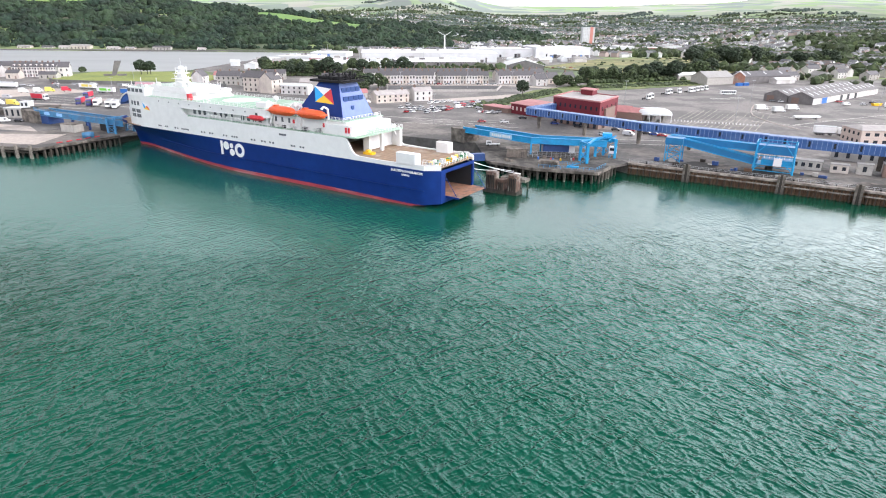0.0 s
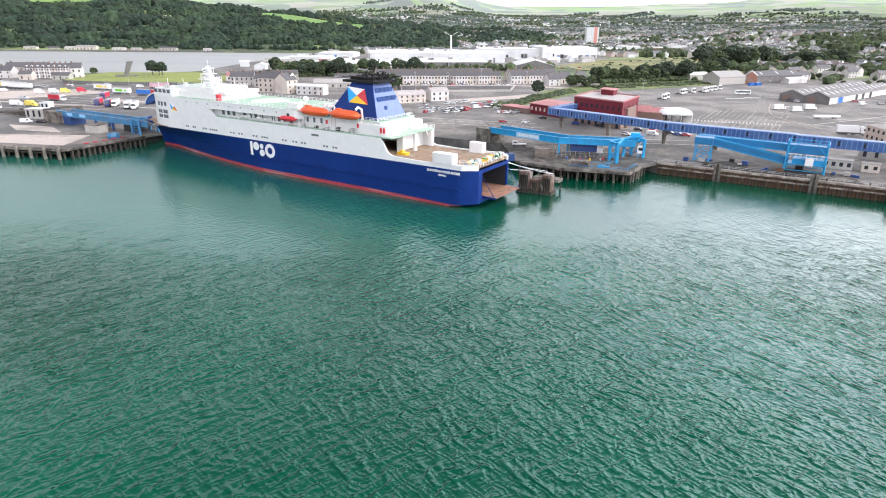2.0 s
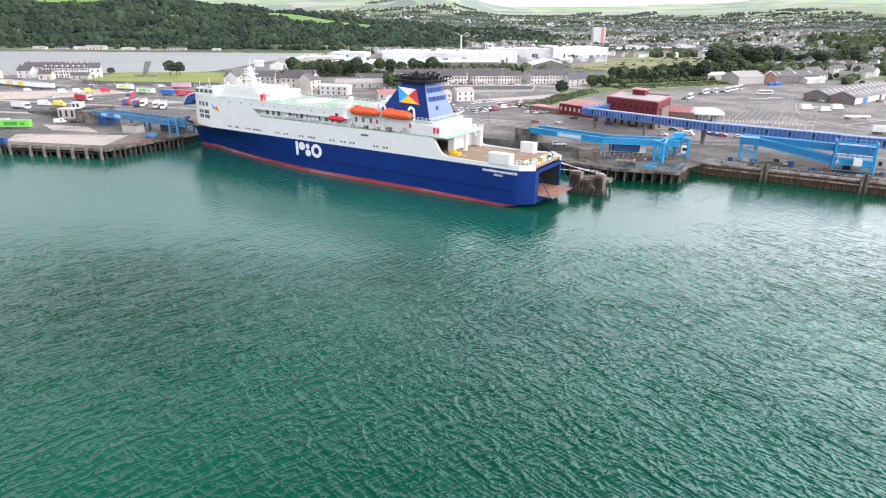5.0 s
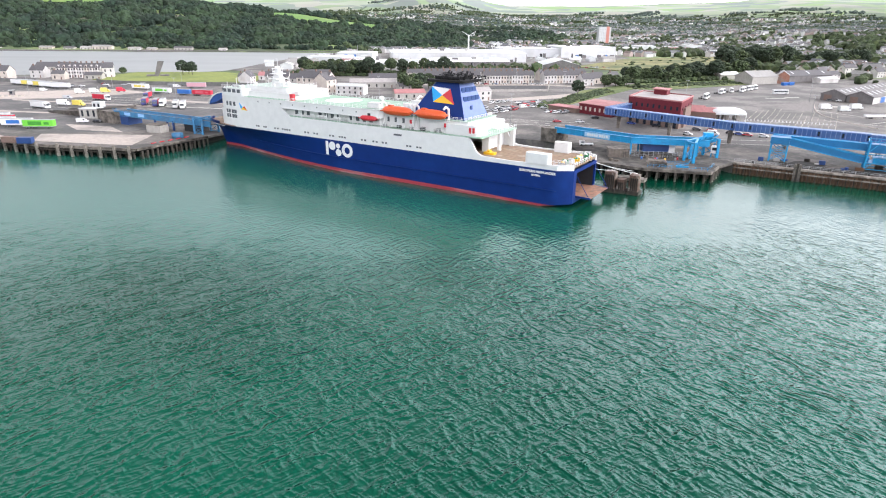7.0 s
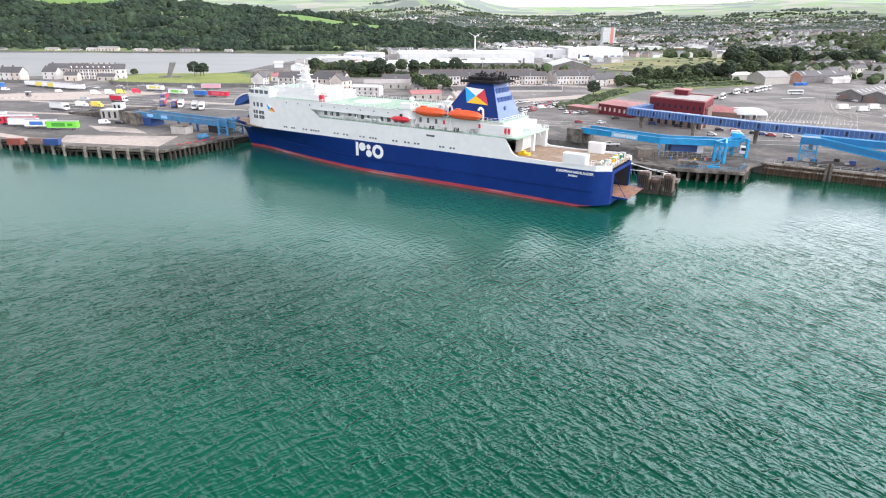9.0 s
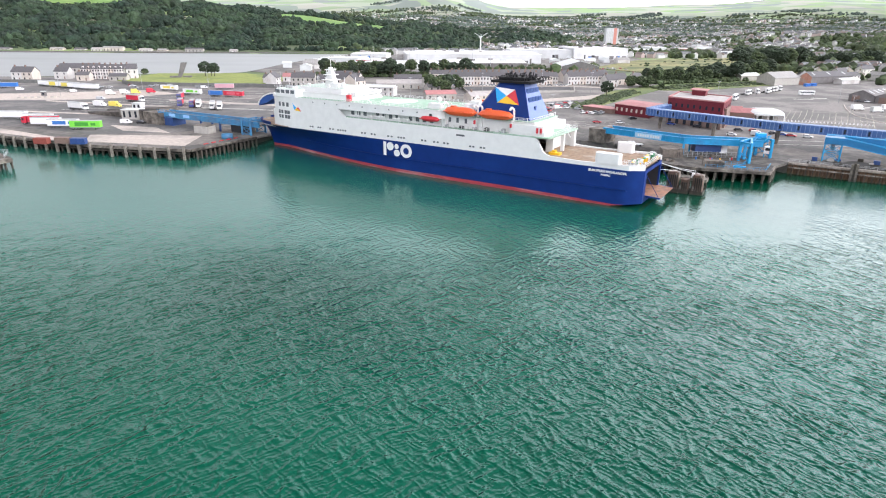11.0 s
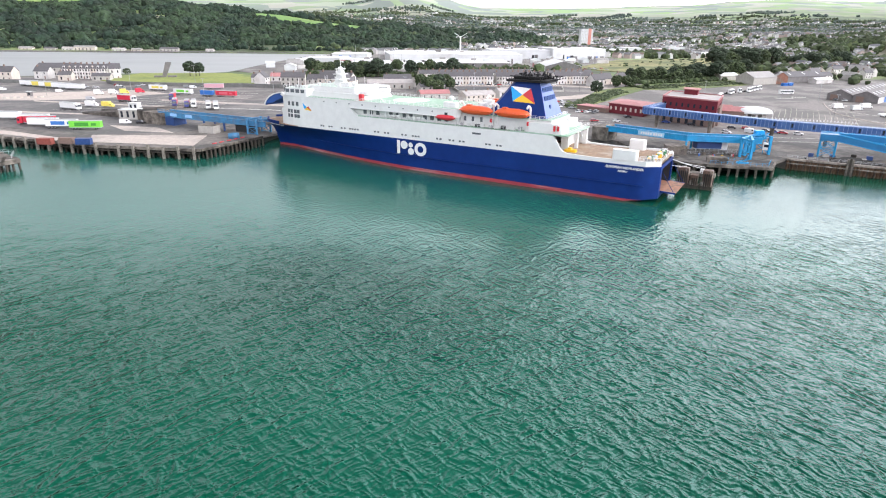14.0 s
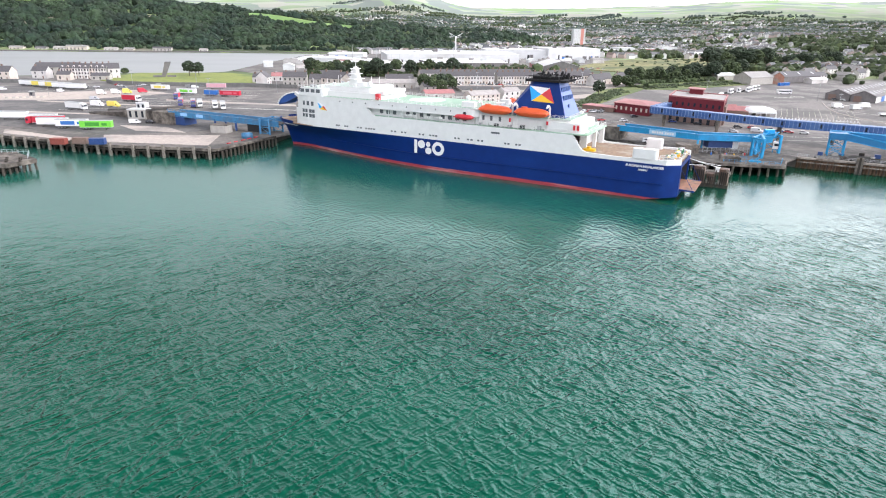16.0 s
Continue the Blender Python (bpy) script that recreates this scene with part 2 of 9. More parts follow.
DOLPHIN = material("rusty_dolphin", (0.12, 0.075, 0.056), 0.88, var=0.5, scale=0.8, second=(0.3, 0.27, 0.24), second_scale=0.35, second_lo=0.5, second_hi=0.62, bump=0.4, bump_scale=3)
TIMBER = material("wet_timber", (0.055, 0.045, 0.036), 0.85, var=0.5, scale=1.5, second=(0.025, 0.022, 0.018), second_scale=0.4, bump=0.5, stretch=(1, 1, 0.2))
RUST = material("rusty_sheet_pile", (0.15, 0.085, 0.05), 0.85, var=0.55, scale=0.9, second=(0.035, 0.026, 0.02), second_scale=0.3, bump=0.3)
HULL_BLUE = material("hull_blue", (0.003, 0.026, 0.16), 0.5, var=0.14, scale=0.25, second=(0.004, 0.033, 0.185), second_scale=0.06)
HULL_BLUE.node_tree.nodes["Principled BSDF"].inputs["Specular IOR Level"].default_value = 0.22
VISOR_BLUE = material("visor_blue", (0.02, 0.085, 0.32), 0.5, var=0.15, scale=0.3)
HULL_RED = material("boot_red", (0.36, 0.04, 0.06), 0.6, var=0.35, scale=0.6, second=(0.46, 0.26, 0.27), second_scale=0.16, stretch=(0.25, 0.25, 2.5))
SHIP_WHITE = material("ship_white", (0.74, 0.74, 0.735), 0.4, var=0.07, scale=0.4, second=(0.72, 0.71, 0.69), second_scale=0.12, second_lo=0.58, second_hi=0.85)
DECK_BROWN = material("rusty_deck", (0.31, 0.21, 0.14), 0.85, var=0.35, scale=0.7, second=(0.4, 0.33, 0.26), second_scale=0.2)
DECK_GREEN = material("mint_deck", (0.3, 0.46, 0.34), 0.7, var=0.12, scale=0.6, second=(0.42, 0.54, 0.45), second_scale=0.2)
DECK_PALE = material("pale_mint_deck", (0.5, 0.6, 0.53), 0.7, var=0.12, scale=0.6, second=(0.6, 0.66, 0.61), second_scale=0.2)
RAMP_BROWN = material("ramp_plate", (0.33, 0.16, 0.1), 0.8, var=0.4, scale=0.8, second=(0.2, 0.13, 0.1), second_scale=0.3)
DARK = material("dark_opening", (0.02, 0.022, 0.026), 0.6, var=0.2)
SHIP_GLASS = material("tinted_ship_glass", (0.13, 0.14, 0.155), 0.2, var=0.1)
GLASS = material("window_glass", (0.03, 0.035, 0.045), 0.08, var=0.1)
HOUSE_GLASS = material("house_glass", (0.05, 0.05, 0.056), 0.15, var=0.2)
FUNNEL_PALE = material("pale_blue_paint", (0.13, 0.19, 0.42), 0.5, var=0.12, scale=0.5)
BLACK = material("black_paint", (0.01, 0.01, 0.012), 0.95, var=0.2)
ORANGE = material("orange_hull", (0.78, 0.12, 0.035), 0.4, var=0.1, scale=0.8)
RED = material("red_paint", (0.62, 0.035, 0.05), 0.45, var=0.12)
CYAN = material("logo_cyan", (0.01, 0.36, 0.78), 0.45, var=0.03)
YELLOW = material("logo_yellow", (0.85, 0.5, 0.02), 0.45, var=0.05)
SIGN_WHITE = material("white_paint", (0.8, 0.8, 0.8), 0.45, var=0.04)
SPAN_BLUE = material("linkspan_blue", (0.01, 0.28, 0.55), 0.45, var=0.15, scale=0.6, second=(0.025, 0.24, 0.5), second_scale=0.2)
WEST_BLUE = material("faded_steel_blue", (0.05, 0.22, 0.42), 0.5, var=0.25, scale=0.6, second=(0.08, 0.17, 0.28), second_scale=0.25)
WALK_BLUE = material("walkway_blue", (0.04, 0.11, 0.31), 0.5, var=0.15, scale=0.5, second=(0.07, 0.15, 0.34), second_scale=0.15)
WALK_ROOF = material("walkway_roof", (0.15, 0.25, 0.47), 0.5, var=0.12, scale=0.6)
DECKBLUE = material("dark_blue_cladding", (0.02, 0.06, 0.2), 0.5, var=0.2)
STEEL = material("galvanised_steel", (0.42, 0.43, 0.44), 0.5, metal=0.5, var=0.15)
CRIMSON = material("crimson_cladding", (0.15, 0.011, 0.022), 0.75, var=0.15, scale=0.4)
ROOF_RED = material("faded_red_roof", (0.45, 0.2, 0.2), 0.75, var=0.2, scale=0.4)
ROOF_GREY = material("grey_membrane", (0.42, 0.39, 0.38), 0.8, var=0.2, scale=0.4)
BRICK = material("brown_brick", (0.22, 0.15, 0.125), 0.85, var=0.2, scale=2.0)
RENDER_W = material("white_render", (0.62, 0.6, 0.585), 0.85, var=0.18, scale=0.5, second=(0.48, 0.45, 0.43), second_scale=0.12)
RENDER_C = material("cream_render", (0.58, 0.52, 0.46), 0.85, var=0.18, scale=0.5, second=(0.46, 0.4, 0.37), second_scale=0.12)
STONE_G = material("grey_render", (0.42, 0.4, 0.37), 0.88, var=0.2, scale=0.6)
SLATE = material("slate_roof", (0.115, 0.11, 0.118), 0.75, var=0.25, scale=0.8, stretch=(1, 1, 3))
TIN = material("weathered_tin", (0.33, 0.32, 0.31), 0.7, var=0.25, scale=0.3, stretch=(4, 0.4, 1))
TINDARK = material("dark_tin", (0.17, 0.16, 0.16), 0.75, var=0.3, scale=0.3)
WHITE_ROOF = material("white_sheet_roof", (0.64, 0.65, 0.66), 0.6, var=0.14, scale=0.06, second=(0.52, 0.52, 0.52), second_scale=0.02)
PALE_SHED = material("pale_cladding", (0.6, 0.62, 0.62), 0.6, var=0.12, scale=0.1)
GRASS = material("grass", (0.11, 0.155, 0.045), 0.95, var=0.4, scale=0.5, second=(0.2, 0.22, 0.07), second_scale=0.05, bump=0.3)
FIELD = material("pasture", (0.14, 0.26, 0.06), 0.95, var=0.2, scale=0.05, second=(0.2, 0.29, 0.085), second_scale=0.02)
LEAF = material("foliage", (0.046, 0.07, 0.028), 0.9, var=0.5, scale=0.6, second=(0.085, 0.108, 0.04), second_scale=0.1, island=0.45)
FOREST = material("woodland", (0.014, 0.032, 0.02), 0.95, var=0.55, scale=0.3, second=(0.032, 0.058, 0.026), second_scale=0.016, second_lo=0.42, second_hi=0.62, island=0.42, bump=0.8, bump_scale=0.7)
# hedge green paled and greyed: distance haze put into the colour
HEDGE = material("hazed_hedge", (0.17, 0.215, 0.165), 0.95, var=0.35, scale=0.3, island=0.3)
LEAF_DARK = material("dark_foliage", (0.03, 0.048, 0.026), 0.9, var=0.5, scale=0.8, island=0.35)
# far trees tinted blue-green, the haze mixed into their base colour
FAR_WOOD = material("hazed_woodland", (0.075, 0.105, 0.09), 0.95, var=0.4, scale=0.2, second=(0.11, 0.14, 0.11), second_scale=0.01, island=0.3)
BARK = material("bark", (0.09, 0.07, 0.055), 0.9, var=0.3)
LINE = material("road_paint", (0.66, 0.64, 0.58), 0.85, var=0.3, scale=0.9, second=(0.36, 0.34, 0.32), second_scale=0.3, second_lo=0.55, second_hi=0.65)
RUBBER = material("rubber", (0.02, 0.02, 0.02), 0.85, var=0.2)
TRUCK_W = material("white_trailer", (0.78, 0.78, 0.77), 0.5, var=0.06)
TRUCK_R = material("red_trailer", (0.55, 0.02, 0.05), 0.45, var=0.06)
TRUCK_G = material("green_trailer", (0.18, 0.62, 0.06), 0.45, var=0.08)
TRUCK_B = material("blue_trailer", (0.03, 0.16, 0.5), 0.45, var=0.08)
TRUCK_N = material("navy_trailer", (0.04, 0.05, 0.2), 0.45, var=0.08)
TRUCK_Y = material("yellow_trailer", (0.75, 0.62, 0.12), 0.45, var=0.08)
CONT_RED = material("container_rust", (0.26, 0.065, 0.05), 0.7, var=0.2)

# ---- mesh tools ----
class Geo:
    """Collects corners and faces of one mesh."""

    def __init__(self):
        self.v, self.f, self.smooth = [], [], []

    def add(self, verts, faces, smooth=False, m=None):
        k = len(self.v)
        if m is not None:
            verts = [tuple(m @ Vector(p)) for p in verts]
        self.v += [tuple(p) for p in verts]
        self.f += [tuple(k + i for i in q) for q in faces]
        self.smooth += [smooth] * len(faces)
        return self

    def box(self, x0, x1, y0, y1, z0, z1, m=None):
        v = [(x, y, z) for z in (z0, z1) for y in (y0, y1) for x in (x0, x1)]
        return self.add(v, [(0, 2, 3, 1), (4, 5, 7, 6), (0, 1, 5, 4), (2, 6, 7, 3), (0, 4, 6, 2), (1, 3, 7, 5)], m=m)

    def prism(self, poly, z0, z1, m=None, top=None):
        """Upright block over a plan outline (counter-clockwise); top: another outline for its upper face."""
        n = len(poly)
        up = top or poly
        v = [(x, y, z0) for x, y in poly] + [(x, y, z1) for x, y in up]
        f = [tuple(reversed(range(n))), tuple(range(n, 2 * n))]
        f += [(i, (i + 1) % n, n + (i + 1) % n, n + i) for i in range(n)]
        return self.add(v, f, m=m)

    def side(self, poly, y0, y1, m=None):
        """Block with an outline in x and z, between two values of y."""
        n = len(poly)
        v = [(x, y0, z) for x, z in poly] + [(x, y1, z) for x, z in poly]
        f = [tuple(range(n)), tuple(reversed(range(n, 2 * n)))]
        f += [(i, n + i, n + (i + 1) % n, (i + 1) % n) for i in range(n)]
        return self.add(v, f, m=m)

    def beam(self, p, q, w, h=None):
        """Square bar from p to q."""
        h = h or w
        p, q = Vector(p), Vector(q)
        d = (q - p).normalized()
        s = d.cross(Vector((0, 0, 1)))
        s = Vector((1, 0, 0)) if s.length < 1e-4 else s.normalized()
        u = s.cross(d)
        v = [tuple(c + s * (w / 2) * a + u * (h / 2) * b) for c in (p, q) for a, b in ((-1, -1), (1, -1), (1, 1), (-1, 1))]
        return self.add(v, [(0, 1, 2, 3), (7, 6, 5, 4), (0, 4, 5, 1), (1, 5, 6, 2), (2, 6, 7, 3), (3, 7, 4, 0)])

    def tube(self, p, q, r, r2=None, n=8):
        r2 = r if r2 is None else r2
        p, q = Vector(p), Vector(q)
        d = (q - p).normalized()
        s = d.cross(Vector((0, 0, 1)))
        s = Vector((1, 0, 0)) if s.length < 1e-4 else s.normalized()
        u = s.cross(d)
        v = []
        for c, rr in ((p, r), (q, r2)):
            v += [tuple(c + (s * math.cos(2 * math.pi * i / n) + u * math.sin(2 * math.pi * i / n)) * rr) for i in range(n)]
        f = [(i, n + i, n + (i + 1) % n, (i + 1) % n) for i in range(n)]
        k = len(self.f)
        self.add(v, f + [tuple(range(n)), tuple(reversed(range(n, 2 * n)))])
        for i in range(n):
            self.smooth[k + i] = True
        return self

    def loft(self, rings, closed=True, caps=True, smooth=False):
        n = len(rings[0])
        v = [p for r in rings for p in r]
        f = []
        for a in range(len(rings) - 1):
            for i in range(n if closed else n - 1):
                j = (i + 1) % n
                f.append((a * n + i, a * n + j, (a + 1) * n + j, (a + 1) * n + i))
        self.add(v, f, smooth)
        if caps:
            k = len(self.v) - len(v)
            self.f += [tuple(k + i for i in reversed(range(n))), tuple(k + (len(rings) - 1) * n + i for i in range(n))]
            self.smooth += [False, False]
        return self

    def gable(self, x0, x1, y0, y1, z0, z1, over=0.3, m=None, thick=0.25):
        """Pitched roof slab, ridge along x."""
        ym = (y0 + y1) / 2
        p = [(y0 - over, z0 - over * 0.5), (ym, z1), (y1 + over, z0 - over * 0.5), (y1 + over, z0 - over * 0.5 + thick), (ym, z1 + thick), (y0 - over, z0 - over * 0.5 + thick)]
        v = [(x, y, z) for x in (x0 - over, x1 + over) for y, z in p]
        f = [(0, 1, 4, 5), (1, 2, 3, 4), (11, 10, 7, 6), (10, 9, 8, 7)] + [(i, 6 + i, 6 + (i + 1) % 6, (i + 1) % 6) for i in range(6)]
        return self.add(v, f, m=m)

    def blob(self, c, r, seed, n=1, squash=0.8):
        """Uneven clump of leaves."""
        v, f = ICO[n]
        o = Vector((seed * 3.7, seed * 1.3, seed * 2.1))
        out = []
        for p in v:
            k = 1 + 0.55 * noise.noise(p * 1.7 + o) + 0.22 * noise.noise(p * 4.1 + o)
            out.append((c[0] + p.x * r * k, c[1] + p.y * r * k, c[2] + p.z * r * k * squash))
        return self.add(out, f, smooth=False)

    def mesh(self, name, mat):
        me = bpy.data.meshes.new(name)
        me.from_pydata(self.v, [], self.f)
        me.polygons.foreach_set("use_smooth", self.smooth)
        bm = bmesh.new()
        bm.from_mesh(me)
        bmesh.ops.recalc_face_normals(bm, faces=bm.faces)
        bm.to_mesh(me)
        bm.free()
        if mat:
            me.materials.append(mat)
        return me


ICO = {}
for _k in (1, 2):
    _bm = bmesh.new()
    bmesh.ops.create_icosphere(_bm, subdivisions=_k, radius=1)
    _bm.verts.ensure_lookup_table()
    ICO[_k] = ([q.co.copy() for q in _bm.verts], [tuple(q.index for q in fc.verts) for fc in _bm.faces])
    _bm.free()


def part(name, geo, mat, parent=None, label="", m=None):
    """Links a mesh as one object, under a thing or a part where one is given."""
    if parent and name in SPLIT:
        many = islands(geo)
        if len(many) > 1:
            for g_ in many[1:]:
                o_ = new(name, g_.mesh(name, mat))
                o_.parent = parent
                if m is not None:
                    o_.matrix_basis = m
                if label:
                    o_["label"] = label
            geo = many[0]
    ob = new(name, geo.mesh(name, mat))
    if parent:
        ob.parent = parent
    if m is not None:
        ob.matrix_basis = m
    if label:
        ob["label"] = label
    return ob


SPLIT = {"promenade_window", "bridge_window", "shell_window", "boat_deck_window", "louvre", "mooring_house", "fire_locker", "roof_vent", "garage_column",
         "boat_crane", "cross_beam", "machinery_house", "mid_leg", "hut_leg", "hut_window", "facing_board", "box_rib", "cap_block", "plinth", "tower_brace", "trestle_brace",
         "edge_tube", "landing_leg", "windscreen", "livery_panel", "body_frame", "corrugation", "edge_beam", "promenade_post", "timber_fender", "emblem_shape",
         "bow_bulwark", "visor_rim", "ramp_wire", "letter_bar", "parapet", "timber_stump", "rubbing_strake", "house_top", "deck_edge", "boat_deck_house", "upper_house"}


def islands(geo):
    """The separate pieces of a mesh, each with its own corners and faces."""
    up = list(range(len(geo.v)))

    def top(a):
        while up[a] != a:
            up[a] = up[up[a]]
            a = up[a]
        return a
    for f in geo.f:
        for i in f[1:]:
            up[top(i)] = top(f[0])
    out = {}
    for f, sm in zip(geo.f, geo.smooth):
        g_, seen = out.setdefault(top(f[0]), (Geo(), {}))
        for i in f:
            if i not in seen:
                seen[i] = len(g_.v)
                g_.v.append(geo.v[i])
        g_.f.append(tuple(seen[i] for i in f))
        g_.smooth.append(sm)
    return [g_ for g_, _ in out.values()]


def thing(name, m, label, category, group="", kind=""):
    ob = new(name)
    ob.empty_display_size = 0.5
    ob.matrix_basis = m
    return tagged(ob, label, category, group, kind)


def share(name, mesh, parent, m):
    ob = new(name, mesh)
    ob.parent = parent
    ob.matrix_basis = m
    return ob


def rail(geo, pts, h=1.1, step=2.0, r=0.05):
    """Posts with two rails along a line of points."""
    for a, b in zip(pts, pts[1:]):
        a, b = Vector(a), Vector(b)
        for k in (h, h * 0.55):
            geo.beam(a + Vector((0, 0, k)), b + Vector((0, 0, k)), r * 1.6)
        c = max(1, round((b - a).length / step))
        for i in range(c + 1):
            p = a.lerp(b, i / c)
            geo.beam(p, p + Vector((0, 0, h)), r * 2)
    return geo


def lettering(name, words, size, mat, parent, m, label=""):
    cu = bpy.data.curves.new(name, "FONT")
    cu.body, cu.size, cu.extrude, cu.align_x = words, size, 0.02, "LEFT"
    cu.offset = size * 0.034
    tmp = bpy.data.objects.new(name, cu)
    me = bpy.data.meshes.new_from_object(tmp)
    bpy.data.objects.remove(tmp)
    me.materials.append(mat)
    ob = new(name, me)
    ob.parent = parent
    ob.matrix_basis = m
    if label:
        ob["label"] = label
    return ob


# ---- water, ground, distance ----
GZ = 4.0                                  # height of the harbour ground over the water
part_water = Geo()
part_water.add([(-4800, -900, 0), (4800, -900, 0), (4800, 4800, 0), (-4800, 4800, 0)], [(0, 1, 2, 3)])
sea = part("water", part_water, WATER)
tagged(sea, "green harbour water ruffled by small wind ripples", "water", kind="structure")

HARBOUR = [(900, -345), (138, 186), (76, 226), (66, 240), (30, 262), (-85, 330), (-118, 300), (-150, 262), (-190, 262), (-235, 285), (-420, 360), (-900, 420),
           (-2500, 420), (-2500, -900), (900, -900)]
LOUGH = [(-2500, 520), (-700, 540), (-395, 600), (-330, 632), (-256, 645), (-236, 770), (-207, 980), (-120, 1125), (-245, 1124), (-420, 1128), (-622, 1120), (-900, 1105), (-2500, 1000)]


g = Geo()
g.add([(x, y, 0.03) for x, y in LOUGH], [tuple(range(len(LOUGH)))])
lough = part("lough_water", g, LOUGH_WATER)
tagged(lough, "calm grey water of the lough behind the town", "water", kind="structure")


def inside(poly, x, y):
    c = False
    j = len(poly) - 1
    for i in range(len(poly)):
        (xi, yi), (xj, yj) = poly[i], poly[j]
        if (yi > y) != (yj > y) and x < (xj - xi) * (y - yi) / (yj - yi) + xi:
            c = not c
        j = i
    return c


def edge_gap(poly, x, y):
    best = 1e9
    for (ax, ay), (bx, by) in zip(poly, poly[1:] + poly[:1]):
        dx, dy = bx - ax, by - ay
        t = max(0, min(1, ((x - ax) * dx + (y - ay) * dy) / (dx * dx + dy * dy)))
        best = min(best, math.hypot(x - ax - t * dx, y - ay - t * dy))
    return best


def step(a, b, t):
    t = max(0.0, min(1.0, (t - a) / (b - a)))
    return t * t * (3 - 2 * t)


RIDGE = [(-2600, 98), (-1150, 92), (-900, 84), (-650, 74), (-480, 62), (-300, 48), (-150, 32), (0, 27), (150, 17), (350, 0), (5000, 0)]


def land(x, y):
    """Height of the dry ground."""
    r = math.hypot(x, y)
    a = math.degrees(math.atan2(x, y))
    h = GZ + max(0, r - 1500) * 0.043 + max(0, r - 3400) * 0.022
    h += 14 * step(1500, 2300, r) * noise.noise(Vector((x / 420, y / 420, 3))) + 5 * step(1300, 1900, r) * noise.noise(Vector((x / 150, y / 150, 5)))
    # mountain on the skyline
    h += 165 * step(3000, 4500, r) * math.exp(-((a - 0.3) / 3.9) ** 2) + 42 * step(3000, 4500, r) * math.exp(-((a + 8) / 6) ** 2)
    h += 34 * step(2900, 4300, r) * math.exp(-((a - 31) / 6) ** 2)
    # wooded ridge across the lough
    for (xa, ha), (xb, hb) in zip(RIDGE, RIDGE[1:]):
        if xa <= x < xb:
            ridge = ha + (hb - ha) * (x - xa) / (xb - xa)
            break
    else:
        ridge = 96 if x < 0 else 0
    ridge *= 1 + 0.12 * noise.noise(Vector((x / 200, y / 200, 0)))
    h += ridge * step(1125, 1620, y) * (1 - 0.8 * step(1650, 2600, y))
    # wooded rise east of the town
    h += 24 * step(690, 860, x) * step(960, 1150, y) * (1 - step(1400, 1900, y))
    return h


def ground_height(x, y):
    h = land(x, y)
    if inside(HARBOUR, x, y):
        return -7.0
    if inside(LOUGH, x, y):
        return max(-5.0, 1.5 - edge_gap(LOUGH, x, y) * 0.4)
    g = edge_gap(LOUGH, x, y)
    if g < 25:
        h = 1.5 + (h - 1.5) * step(0, 25, g)
    return h


def make_ground():
    xs = sorted(set([-4700, -4000, -3300, -2600, -2000, -1600, -1300] + list(range(-1100, 1101, 20)) + list(range(1150, 3400, 70)) + [3500, 4000, 4700]))
    ys = sorted(set([-900, -600, -300, 0, 60, 120] + list(range(160, 700, 12)) + list(range(700, 1600, 25)) + list(range(1600, 3200, 50)) + list(range(3200, 4750, 90))))
    v = [(x, y, ground_height(x, y) - 0.04) for y in ys for x in xs]
    w = len(xs)
    f = [(j * w + i, j * w + i + 1, (j + 1) * w + i + 1, (j + 1) * w + i) for j in range(len(ys) - 1) for i in range(w - 1)]
    g = Geo()
    g.add(v, f, True)
    return g


